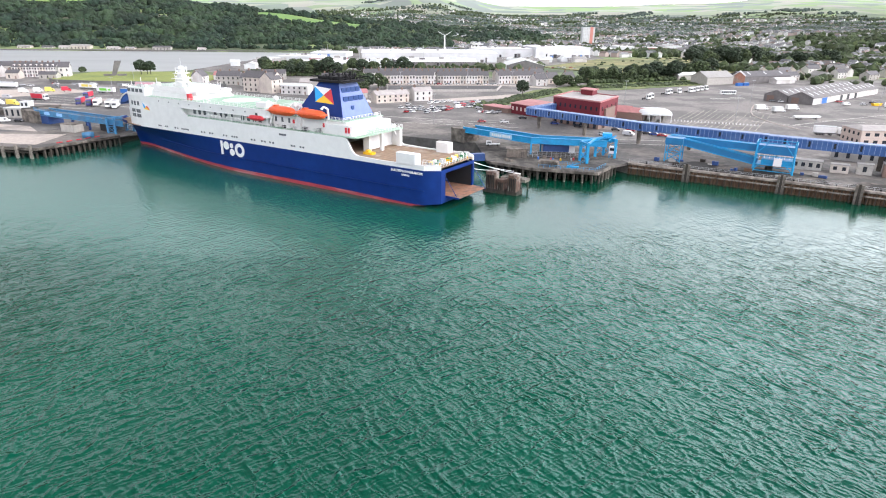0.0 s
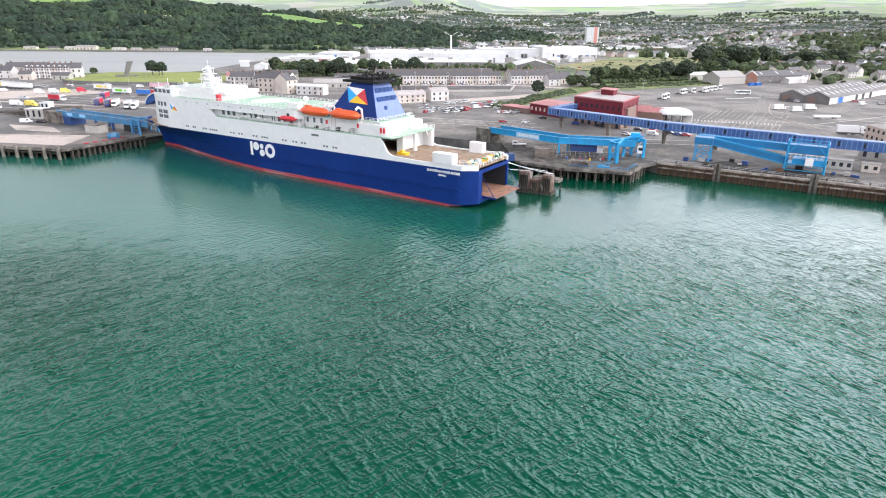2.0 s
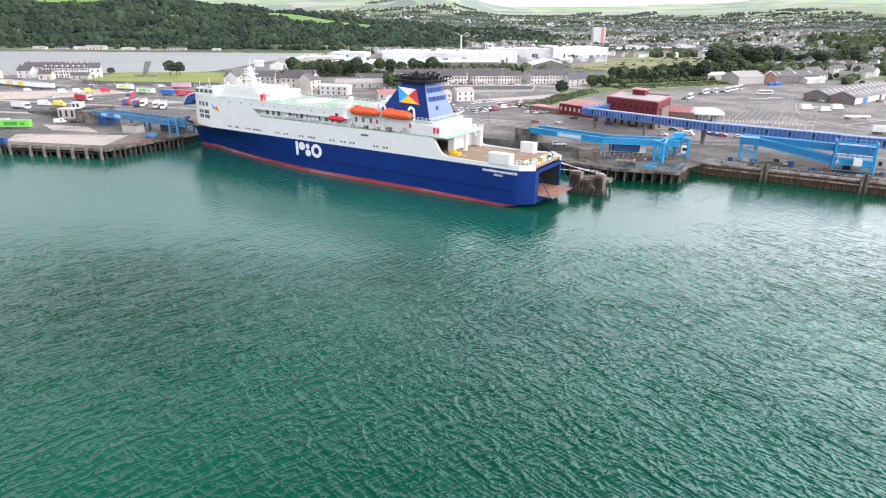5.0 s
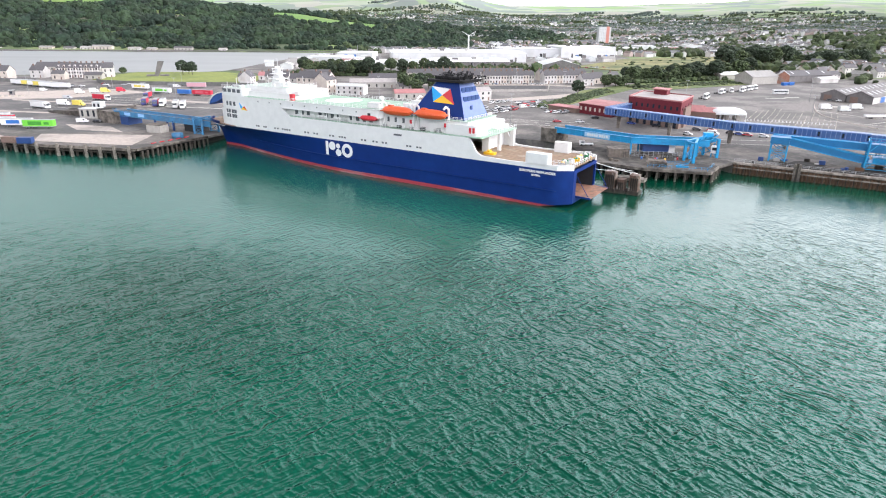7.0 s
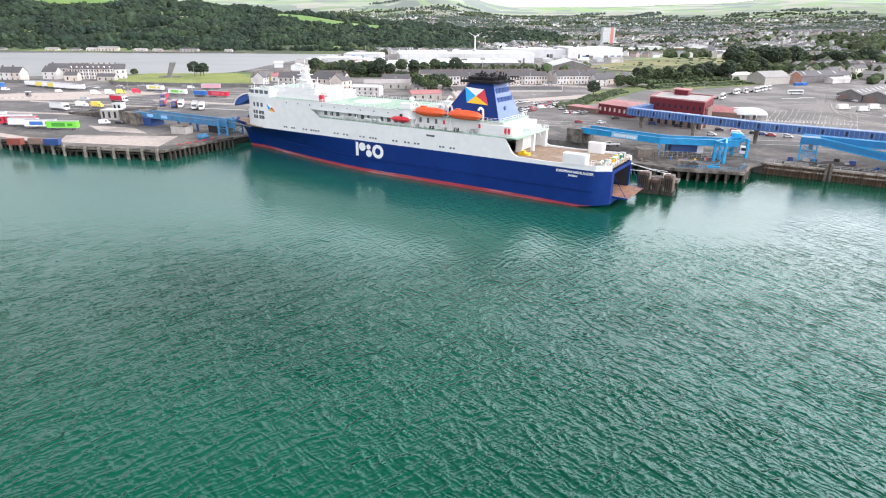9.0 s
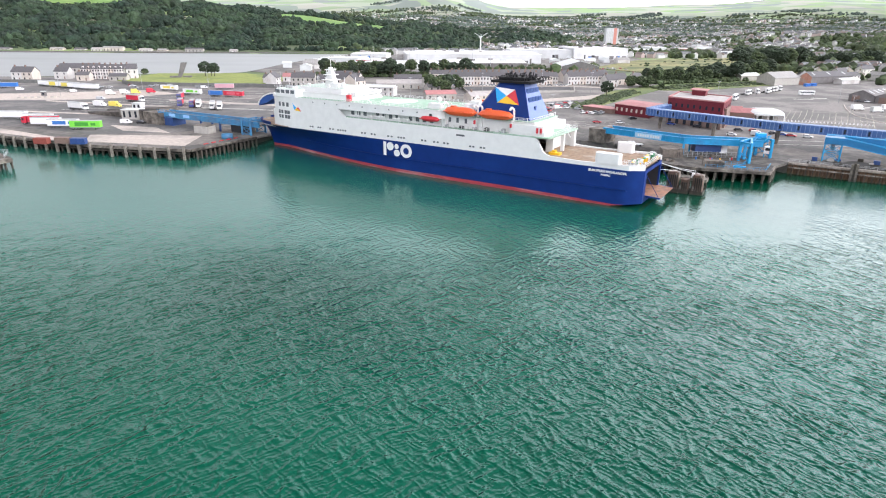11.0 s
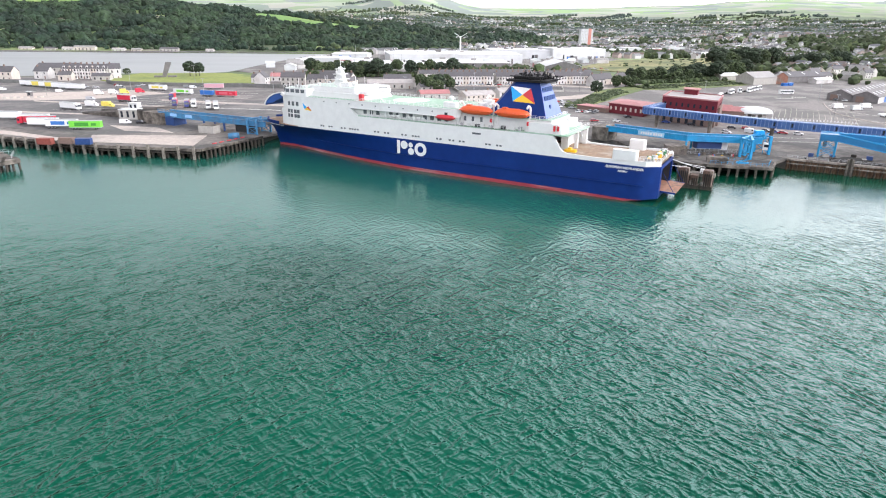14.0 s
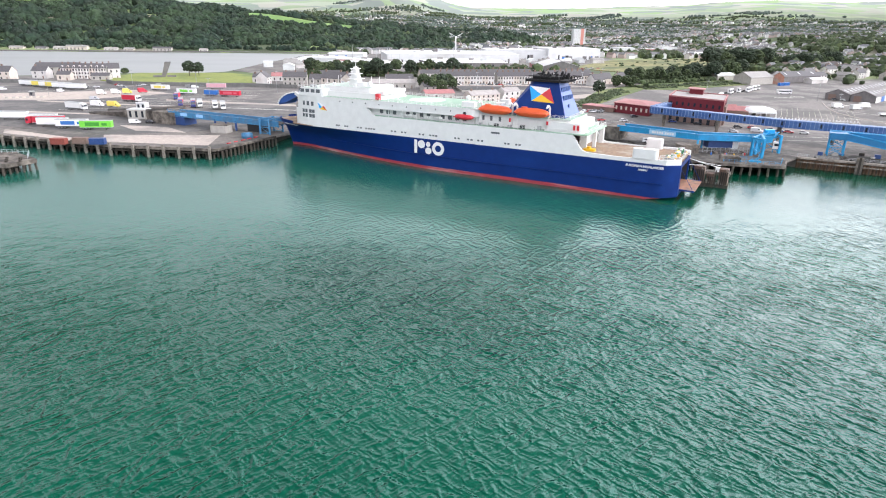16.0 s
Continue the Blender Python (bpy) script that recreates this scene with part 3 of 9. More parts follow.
def land_material():
    """Port asphalt near the quays; scrub, gardens and pasture further out."""
    m = material("land", (0.14, 0.132, 0.127), 0.92, var=0.3, scale=0.5, second=(0.235, 0.218, 0.205), second_scale=0.035, second_lo=0.46, second_hi=0.56)
    n, l = m.node_tree.nodes, m.node_tree.links
    bsdf = n["Principled BSDF"]
    near = bsdf.inputs["Base Color"].links[0].from_socket
    co = n.new("ShaderNodeTexCoord")
    sep = n.new("ShaderNodeSeparateXYZ")
    l.new(co.outputs["Object"], sep.inputs[0])
    # fields: patchwork of cells
    vo = n.new("ShaderNodeTexVoronoi")
    vo.inputs["Scale"].default_value = 0.007
    l.new(co.outputs["Object"], vo.inputs["Vector"])
    fr = n.new("ShaderNodeValToRGB")
    cs = [(0.0, (0.09, 0.13, 0.05)), (0.3, (0.14, 0.2, 0.075)), (0.5, (0.17, 0.165, 0.12)), (0.65, (0.2, 0.26, 0.1)), (0.82, (0.075, 0.1, 0.05))]
    fr.color_ramp.interpolation = "CONSTANT"
    for i, (p, c) in enumerate(cs):
        el = fr.color_ramp.elements[i] if i < 2 else fr.color_ramp.elements.new(p)
        el.position, el.color = p, (*c, 1)
    sp = n.new("ShaderNodeSeparateColor")
    l.new(vo.outputs["Color"], sp.inputs[0])
    l.new(sp.outputs[0], fr.inputs[0])
    nz = n.new("ShaderNodeTexNoise")
    nz.inputs["Scale"].default_value = 0.02
    nz.inputs["Detail"].default_value = 8
    l.new(co.outputs["Object"], nz.inputs["Vector"])
    mr = n.new("ShaderNodeMapRange")
    mr.inputs[1].default_value, mr.inputs[2].default_value, mr.inputs[3].default_value, mr.inputs[4].default_value = 0.3, 0.7, 0.6, 1.3
    l.new(nz.outputs["Fac"], mr.inputs[0])
    sc = n.new("ShaderNodeVectorMath")
    sc.operation = "SCALE"
    l.new(fr.outputs[0], sc.inputs[0])
    l.new(mr.outputs[0], sc.inputs["Scale"])
    dist = n.new("ShaderNodeMapRange")
    dist.inputs[1].default_value, dist.inputs[2].default_value = 560, 600
    l.new(sep.outputs["Y"], dist.inputs[0])
    # upland fields and moor, distance haze put into their pale colours
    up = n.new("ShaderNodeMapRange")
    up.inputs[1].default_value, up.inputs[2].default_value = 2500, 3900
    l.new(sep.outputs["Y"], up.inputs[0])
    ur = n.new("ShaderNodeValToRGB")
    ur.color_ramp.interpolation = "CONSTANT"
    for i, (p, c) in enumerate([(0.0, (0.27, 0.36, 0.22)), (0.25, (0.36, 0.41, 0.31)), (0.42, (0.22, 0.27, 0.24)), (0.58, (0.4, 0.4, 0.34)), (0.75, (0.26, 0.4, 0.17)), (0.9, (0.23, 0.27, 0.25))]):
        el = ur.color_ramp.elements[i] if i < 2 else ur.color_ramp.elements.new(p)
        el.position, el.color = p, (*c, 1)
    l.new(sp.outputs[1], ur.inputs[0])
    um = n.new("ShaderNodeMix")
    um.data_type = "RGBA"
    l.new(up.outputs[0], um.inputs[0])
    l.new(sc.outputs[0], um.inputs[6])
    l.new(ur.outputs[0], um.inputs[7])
    mx = n.new("ShaderNodeMix")
    mx.data_type = "RGBA"
    l.new(dist.outputs[0], mx.inputs[0])
    l.new(near, mx.inputs[6])
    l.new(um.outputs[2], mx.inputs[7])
    l.new(mx.outputs[2], bsdf.inputs["Base Color"])
    return m


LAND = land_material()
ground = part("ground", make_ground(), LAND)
tagged(ground, "grey port asphalt running out to gardens, fields and low hills", "ground", kind="structure")

# ---- quays ----
SHIP = pose(8.36, 172.57, 0.35, 0, 0, 145.06)           # stern at the water, bow along +x, port side +y
NQ = Vector((0.549, 0.836))                          # landward of the east quay


def slab(name, poly, z0, z1, mat, label, parent=None):
    g = Geo()
    g.prism(poly, z0, z1)
    ob = part(name, g, mat, parent)
    if not parent:
        tagged(ob, label, "quay", kind="structure")
    return ob


def ccw(poly):
    a = sum(p[0] * q[1] - q[0] * p[1] for p, q in zip(poly, poly[1:] + poly[:1]))
    return poly if a > 0 else poly[::-1]


Q0, Q1 = Vector((67.5, 211.5)), Vector((330, 38.5))
eastpoly = ccw([tuple(Q0), tuple(Q1), tuple(Q1 + NQ * 60), tuple(Q0 + NQ * 40 + Vector((-20, 14))), tuple(Q0 + Vector((-12, 24)))])
quay_east = slab("quay_east", eastpoly, -6, GZ, CONCRETE, "weathered concrete quay apron above rusty sheet piling")
W0, W1, W2, W3 = (-134.6, 263.8), (-152.2, 235.2), (-191.8, 244.1), (-231.8, 261.7)
westpoly = ccw([W0, W1, W2, W3, (-420, 345), (-420, 400), (-240, 330), (-150, 310), (-115, 320), (-100, 312)])
quay_west = slab("quay_west", westpoly, 3.2, GZ, CONCRETE, "concrete quay deck on timber piles")
backpoly = ccw([(-100, 311), (-115, 320), (-95, 345), (78, 262), (70, 236), (16, 249)])
slab("quay_north", backpoly, -6, GZ - 0.01, CONCRETE, "concrete quay behind the moored ferry")

slab("works_yard", ccw([(-232, 668), (-226, 770), (-198, 975), (-125, 1095), (60, 1060), (275, 1040), (262, 900), (128, 715), (60, 640), (-60, 575), (-165, 560), (-235, 650)]), 1.0, GZ + 0.05, ASPHALT, "grey yards and roads between the works and the lough")

# ---- ferry ----
ferry = thing("ferry", SHIP, "blue and white car ferry with orange lifeboats moored at the quay", "ship")


def deck_half(x):
    """Half breadth of the ship at deck height; the stern corners are cut off aslant."""
    if x < 9:
        return 12.0 - (9 - x) * 0.7
    if x <= 140:
        return 12.0
    t = (x - 140) / 22.0
    return 12.0 * math.sqrt(max(0.0, 1 - t ** 2.3)) + 0.15


def water_half(x):
    if x < 9:
        return 12.0 - (9 - x) * 0.7
    if x <= 85:
        return 12.0
    return max(0.14, 12.0 * (1 - ((x - 85) / 70.0) ** 1.5)) if x < 155 else 0.14


def half(x, z):
    k = max(0.0, min(1.0, z / 10.6))
    b = water_half(x) + (deck_half(x) - water_half(x)) * k ** (1.25 + 1.1 * step(95, 150, x))
    return max(0.1, b)


def raked(x, z=10.6):
    """Stations lean forward towards the stem, further at the deck than at the water."""
    k = max(0.0, (x - 120) / 42.0) ** 2
    return x + k * (8.0 - 3.4 * (1 - max(0.0, z) / 10.6))


def keel(x):
    return 0.9 - 3.2 * step(5, 26, x)


def boot(x):
    """Height of the red paint line, dipping to nothing under the stern."""
    return 0.3 + 0.5 * step(9, 46, x) - 0.22 * step(70, 140, x)


STATIONS = [5, 9, 12, 16, 20, 26, 35, 50, 70, 85, 95, 105, 115, 122, 128, 133, 138, 142, 146, 149, 152, 155, 157, 159, 160.5, 161.6]


def hull_loft(levels, x0=5):
    rings = []
    for x in STATIONS:
        zs = [max(boot(x) if z is None else z, keel(x)) for z in levels]
        rings.append([(raked(x, z), half(x, z), z) for z in zs] + [(raked(x, z), -half(x, z), z) for z in reversed(zs)])
    return rings


g = Geo()
g.loft(hull_loft([None, -0.8, -2.4]), closed=False, caps=False, smooth=True)
part("boot_topping", g, HULL_RED, ferry, "faded red boot topping at the waterline")
g = Geo()
g.loft([r[:5] for r in hull_loft([10.6, 8.5, 6.5, 4.6, None])], closed=False, caps=False, smooth=True)
g.loft([r[5:] for r in hull_loft([10.6, 8.5, 6.5, 4.6, None])], closed=False, caps=False, smooth=True)
# transom with the stern port cut through
for y0, y1, z0, z1 in ((7.0, 9.2, 0.9, 10.6), (-9.2, -8.4, 0.9, 10.6), (-8.4, 7.0, 0.9, 2.7), (-8.4, 7.0, 9.6, 10.6)):
    g.box(5, 5.5, y0, y1, z0, z1)
g.side([(5.45, 1.4), (5.45, 0.9), (13, 0.0), (24, -2.2), (24, 0.6)], -9.1, 9.1)
part("hull", g, HULL_BLUE, ferry, "glossy dark blue hull plating")
g = Geo()
for s in (1, -1):
    g.loft([[(x, s * (half(x, 4.7) + o), z) for o, z in ((-0.3, 4.55), (0.42, 4.6), (0.42, 4.8), (-0.3, 4.9))] for x in STATIONS if 5 < x < 146])
part("rubbing_strake", g, HULL_BLUE, ferry)
g = Geo()
g.box(5.5, 30, -8.4, 7.0, 2.5, 2.7)
g.box(29, 29.4, -8.4, 7.0, 2.7, 9.6)
g.box(5.5, 29, 7.0, 7.2, 2.7, 9.6)
g.box(5.5, 29, -8.6, -8.4, 2.7, 9.6)
g.box(5.5, 29, -8.6, 7.2, 9.6, 9.75)
part("vehicle_deck", g, DARK, ferry, "dark vehicle deck behind the stern port")
g = Geo()
g.box(5.4, 16, -8.3, 6.9, 2.7, 2.76)
part("stern_sill", g, RAMP_BROWN, ferry, "rust-brown steel deck plate")
ramp_s = Geo()
ramp_s.side([(5.3, 2.9), (5.3, 2.4), (1.2, 2.3), (0.4, 2.6)], -8.8, 6.4)
ramp = part("stern_ramp", ramp_s, RAMP_BROWN, ferry, "lowered rust-brown stern ramp")
g = Geo()
for y in (6.5, -8.9):
    g.beam((5.2, y, 2.6), (0.6, y, 2.5), 0.3, 0.5)
for y in (7.4, -8.7):
    g.beam((5.0, y, 9.0), (1.2, y - 0.6, 3.0), 0.14)
part("ramp_wire", g, HULL_BLUE, ramp)


def outline(x0, x1, inset, n=14, nose=True):
    """Plan outline of a deck between two stations, following the hull."""
    xs = [x0 + (x1 - x0) * i / n for i in range(n + 1)]
    xs = sorted(set([x for x in xs if x < 138] + [138 + (x1 - 138) * i / 9 for i in range(10)] if x1 > 138 else xs))
    right = [(x, -max(0.3, deck_half(min(x, 161.9)) - inset)) for x in xs]
    return right + [(x, -y) for x, y in reversed(right)]


def rounded(x0, x1, y0, y1, r, n=4):
    out = []
    for cx, cy, a0 in ((x1 - r, y0 + r, -90), (x1 - r, y1 - r, 0), (x0 + r, y1 - r, 90), (x0 + r, y0 + r, 180)):
        for i in range(n + 1):
            a = radians(a0 + 90 * i / n)
            out.append((cx + r * math.cos(a), cy + r * math.sin(a)))
    return out


# main white shell
g = Geo()
g.prism(outline(52, 154, 0.0), 10.6, 17.0)
g.prism(outline(118, 152.5, 0.0), 17.0, 22.4)
for s in (1, -1):
    y0, y1 = sorted((s * 11.4, s * 12.0))
    g.side([(52, 10.6), (52, 17.0), (38.6, 17.0), (37.6, 16.6), (37.0, 15.8), (35.6, 13.4), (34.6, 12.5), (33.0, 12.0), (24, 11.75), (9.0, 12.1), (9.0, 10.6)], y0, y1)
    g.beam((9.1, s * 11.72, 11.35), (5.2, s * 8.98, 11.35), 0.5, 1.5)
part("white_shell", g, SHIP_WHITE, ferry, "white painted steel side with rounded openings")
g = Geo()
g.prism([(raked(x), y) for x, y in outline(146, 161.8, 0.1, 10)], 10.6, 10.9)
part("bow_deck", g, DECK_BROWN, ferry)
# bow bulwark and mooring openings
g = Geo()
bw = [(raked(x), deck_half(x)) for x in (151, 154, 156, 158, 159.5, 160.8, 161.7)]
for (xa, ya), (xb, yb) in zip(bw, bw[1:]):
    for s in (1, -1):
        g.add([(xa, s * ya, 10.5), (xb, s * yb, 10.5), (xb, s * (yb + 0.25), 11.7), (xa, s * (ya + 0.25), 11.7),
               (xa, s * (ya - 0.3), 10.5), (xb, s * (yb - 0.3), 10.5), (xb, s * (yb - 0.05), 11.7), (xa, s * (ya - 0.05), 11.7)],
              [(0, 1, 2, 3), (7, 6, 5, 4), (3, 2, 6, 7), (0, 4, 5, 1)])
part("bow_bulwark", g, HULL_BLUE, ferry)
# slotted promenade and the upper house
g = Geo()
g.box(74, 118, -9.6, 9.6, 17.0, 19.8)
part("promenade_wall", g, SHIP_WHITE, ferry)
g = Geo()
for s in (1, -1):
    for i in range(13):
        x = 112.5 - i * 2.9
        if i in (3, 8):
            continue
        g.box(x - 0.75, x + 0.75, s * 9.6 - 0.04, s * 9.6 + 0.04, 17.7, 19.2)
part("promenade_window", g, SHIP_GLASS, ferry)
g = Geo()
g.side([(118, 17.0), (118, 19.9), (114, 17.0)], 11.5, 12.0)
g.side([(118, 17.0), (118, 19.9), (114, 17.0)], -12.0, -11.5)
for s in (1, -1):
    for x in range(72, 112, 6):
        g.box(x - 0.1, x + 0.1, s * 11.7 - 0.1, s * 11.7 + 0.1, 17.0, 19.8)
part("promenade_post", g, SHIP_WHITE, ferry)
g = Geo()
g.prism(rounded(72, 134, -11.93, 11.93, 3.2), 19.8, 22.5)
g.prism(rounded(66, 74, -8.6, 8.6, 1.0), 21.0, 22.5)
part("upper_house", g, SHIP_WHITE, ferry)
g = Geo()
g.prism(rounded(73, 116, -11.4, 11.4, 3.0), 22.5, 22.6)
helideck = part("helideck", g, DECK_GREEN, ferry, "mint green helicopter deck with a white circle")
g = Geo()
ring = [(99 + 6.8 * math.cos(2 * math.pi * i / 40), -1.2 + 6.8 * math.sin(2 * math.pi * i / 40)) for i in range(40)]
g.prism(ring, 22.6, 22.63)
part("landing_circle", g, SIGN_WHITE, helideck)
# bridge
g = Geo()
g.prism(rounded(112, 150, -9.3, 9.3, 2.0), 22.4, 24.4, top=rounded(114, 149.8, -9.0, 9.0, 2.0))
g.prism(rounded(138, 151, -12.2, 12.2, 1.6), 22.4, 25.4, top=rounded(138, 150, -12.0, 12.0, 1.5))
g.prism(rounded(118, 141, -8, 8, 1.5), 24.4, 26.4)
part("bridge_house", g, SHIP_WHITE, ferry, "white wheelhouse above the bow")
g = Geo()
for s in (1, -1):
    for i in range(4):
        x = 139.5 + i * 2.6
        g.box(x, x + 1.9, s * 12.12 - 0.04, s * 12.12 + 0.04, 23.7, 25.0)
for i in range(11):
    y = -11.4 + i * 2.1
    g.box(150.3, 150.75, y, y + 1.7, 23.7, 24.9)
part("bridge_window", g, SHIP_GLASS, ferry)
g = Geo()
for x0, x1, w, z in ((114.2, 149.4, 8.8, 24.4), (138.5, 149.6, 11.7, 25.4), (118.4, 140.6, 7.6, 26.4), (66.3, 73.6, 8.2, 22.5)):
    g.prism(rounded(x0, x1, -w, w, 1.5), z, z + 0.05)
part("house_top", g, DECK_PALE, ferry, "pale green painted deckhouse top")
for s in (1, -1):
    g = Geo()
    y0, y1 = sorted((s * 9.3, s * 11.9))
    g.box(116, 138, y0, y1, 22.5, 22.56)
    part("side_walkway", g, DECK_GREEN, ferry)
g = Geo()
for x0, x1, w, z in ((71.8, 134.2, 12.08, 19.72), (71.8, 134.2, 12.08, 22.36), (118, 150.4, 12.1, 22.3), (112.6, 150, 9.2, 24.3)):
    g.prism(rounded(x0, x1, -w, w, 3.0), z, z + 0.16)
part("deck_edge", g, SHIP_WHITE, ferry)
# side windows of the fore end, and the rows of scuttles above the blue
g = Geo()
for s in (1, -1):
    for x in (148.2, 146.0, 143.6):
        yy = s * deck_half(x)
        g.box(x - 0.65, x + 0.65, yy - 0.25, yy + 0.06, 18.6, 20.2)
    for z in (14.0, 15.8):
        for x in (148.6, 147.0, 144.9, 143.3):
            yy = s * deck_half(x)
            g.box(x - 0.68, x + 0.68, yy - 0.3, yy + 0.06, z, z + 1.35)
    for grp in ((132, 130.9, 128, 126.9), (122, 120.5, 118, 116.8, 115.6, 114.4), (106.5, 105, 102, 100.6), (94.5, 93, 90, 88.8, 87.6), (80, 78.6, 75, 73.6, 71, 69.6), (61, 59.8, 57, 55.8)):
        for x in grp:
            g.box(x - 0.4, x + 0.4, s * 11.98 - 0.04, s * 11.98 + 0.06, 11.75, 12.3)
    g.box(63.2, 66.4, s * 11.98 - 0.04, s * 11.98 + 0.08, 14.9, 15.5)
    for i in range(9):
        x = 130 - i * 6
        g.box(x - 0.22, x + 0.22, s * 11.98 - 0.02, s * 11.98 + 0.06, 21.0, 21.45)
part("shell_window", g, SHIP_GLASS, ferry)
# raised bow visor
g = Geo()
arc = [(157.0 + 11.5 * math.sin(radians(a)), 15.4 + 7.0 * math.cos(radians(a))) for a in range(-15, 90, 15)]
inner = [(x - 0.5, z - 0.5) for x, z in arc]
for a, b, c, d in zip(arc, arc[1:], inner, inner[1:]):
    g.side([a, b, d, c], -5.2, 5.2)
for y0, y1 in ((-5.2, -4.9), (4.9, 5.2)):
    g.side(arc + [(arc[-1][0] - 4.0, arc[-1][1] + 0.6)], y0, y1)
visor = part("bow_visor", g, VISOR_BLUE, ferry, "raised blue bow visor with a white rim")
g = Geo()
for s in (1, -1):
    for a, b in zip(arc, arc[1:]):
        g.beam((a[0], s * 5.3, a[1]), (b[0], s * 5.3, b[1]), 0.4, 0.45)
    for a, b in (((152.0, 14.6), (152.6, 17.8)), ((152.6, 17.8), (154.4, 20.6)), ((154.4, 20.6), (157.5, 22.2))):
        g.beam((a[0], s * 6.2, a[1]), (b[0], s * 6.0, b[1]), 0.7, 1.3)
part("visor_rim", g, SHIP_WHITE, visor)
# boat deck: house, after house, garage roof
g = Geo()
g.box(40, 75, -8.6, 8.6, 17.0, 21.0)
g.prism(rounded(35.2, 48, 4.2, 11.3, 1.6), 17.3, 20.4)
g.prism(rounded(37.5, 48, -11.3, -5.5, 1.6), 17.3, 20.0)
part("boat_deck_house", g, SHIP_WHITE, ferry)
g = Geo()
g.box(52, 118, -11.9, 11.9, 16.98, 17.04)
g.prism(rounded(33.6, 53, -12, 12, 0.6), 17.0, 17.34)
g.box(40, 66.4, -9.4, 9.4, 21.0, 21.2)
part("boat_deck", g, DECK_GREEN, ferry)
g = Geo()
for s in (1, -1):
    for x in (71.0, 68.0, 64.8):
        g.box(x - 0.45, x + 0.45, s * 8.6 - 0.05, s * 8.6 + 0.05, 18.6, 20.2)
part("boat_deck_window", g, SHIP_GLASS, ferry)
g = Geo()
g.box(38.2, 38.8, -11.4, 2, 11.4, 17.0)
g.box(34.2, 35.6, -12, -10.6, 11.4, 17.0)
g.box(34.2, 35.2, -2.2, -1.2, 11.4, 17.0)
g.box(36, 38.4, 2, 3, 11.4, 17)
part("garage_column", g, SHIP_WHITE, ferry)
g = Geo()
g.prism([(5.3, -8.9), (9.0, -11.4), (52, -11.4), (52, 11.4), (9.0, 11.4), (5.3, 8.9)], 11.2, 11.4)
part("weather_deck", g, DECK_BROWN, ferry, "rusty brown open weather deck")
g = Geo()
for x0, x1, y0, y1, z1 in ((11.8, 19.2, 9.2, 12.0, 14.8), (14.2, 19.4, -12.0, -9.4, 14.6)):
    g.prism(rounded(x0, x1, y0, y1, 0.7, 3), 11.4, z1)
part("mooring_house", g, SHIP_WHITE, ferry)
rng = random.Random(4)
GEAR = (SHIP_WHITE, material("winch_green", (0.06, 0.25, 0.12), 0.5, var=0.2), STEEL, SHIP_WHITE, YELLOW)
for i, y in enumerate((-9.2, -6.6, -4.0, -1.4, 1.2, 3.8, 6.2, 8.4)):
    x = 8.6 + rng.uniform(-0.9, 0.9)
    g = Geo()
    g.box(x - 0.9, x + 0.9, y - 0.9, y - 0.65, 11.4, 12.7)
    g.box(x - 0.9, x + 0.9, y + 0.65, y + 0.9, 11.4, 12.5)
    winch = part("mooring_winch", g, GEAR[i % 5], ferry, ("white", "green", "grey steel", "white", "yellow")[i % 5] + " mooring winch frame")
    g = Geo()
    g.tube((x, y - 0.85, 12.2), (x, y + 0.85, 12.2), 0.55, n=10)
    part("drum", g, GEAR[(i + 2) % 5], winch)
    g = Geo()
    g.tube((x - 1.9, y, 11.4), (x - 1.9, y, 12.1), 0.22, n=7)
    part("bollard", g, GEAR[(i + 3) % 5], ferry)
for run, hgt, gap in (
        ([(5.4, 8.8, 11.4), (8.9, 11.3, 11.4), (11.2, 11.3, 11.4)], 1.6, 1.2),
        ([(5.6, -8.7, 11.4), (5.6, 8.7, 11.4)], 1.1, 1.6),
        ([(11.4, 9, 11.4), (6, 9, 11.4)], 1.6, 1.2),
        ([(66, 11.8, 17.3), (40, 11.8, 17.3), (34, 11.8, 17.34), (34, -11.8, 17.34), (66, -11.8, 17.3)], 1.1, 1.5),
        ([(47, 11, 20.4), (36.4, 11, 20.4), (36.4, 4.5, 20.4), (47, 4.5, 20.4)], 1.1, 1.4),
        ([(70, 11.6, 17.0), (112, 11.6, 17.0)], 1.1, 1.5),
        ([(114, -8.8, 24.4), (137, -8.8, 24.4)], 1.0, 1.5),
        ([(137, 8.8, 24.4), (114, 8.8, 24.4)], 1.0, 1.5),
        ([(138, 11.8, 22.55), (116.5, 11.8, 22.55)], 1.0, 1.5),
        ([(140, 7.7, 26.4), (118.5, 7.7, 26.4), (118.5, -7.7, 26.4)], 0.9, 1.6),
        ([(66.6, 8.3, 22.5), (66.6, -8.3, 22.5)], 1.0, 1.5),
        ([(66, 9.2, 21.2), (41, 9.2, 21.2)], 1.0, 1.5),
        ([(41, -9.2, 21.2), (40.6, 9.2, 21.2)], 1.0, 1.5),
        ([(150.5, 11.5, 25.4), (139, 11.5, 25.4)], 1.0, 1.5),
):
    g = Geo()
    rail(g, run, hgt, gap, 0.045)
    part("deck_rail", g, SHIP_WHITE, ferry)
g = Geo()
g.prism(rounded(32.2, 36.0, 4.4, 6.6, 0.5), 11.4, 12.1)
g.prism(rounded(33.8, 35.0, 4.8, 6.2, 0.3), 12.1, 12.7)
part("deck_tractor", g, YELLOW, ferry, "yellow deck machine under the garage roof")
# funnel
g = Geo()


def funnel_section(z):
    t = (z - 21.2) / 11.0
    return 64.6 - 8.6 * t, 42.4 + 4.2 * t, 7.6 - 3.4 * t


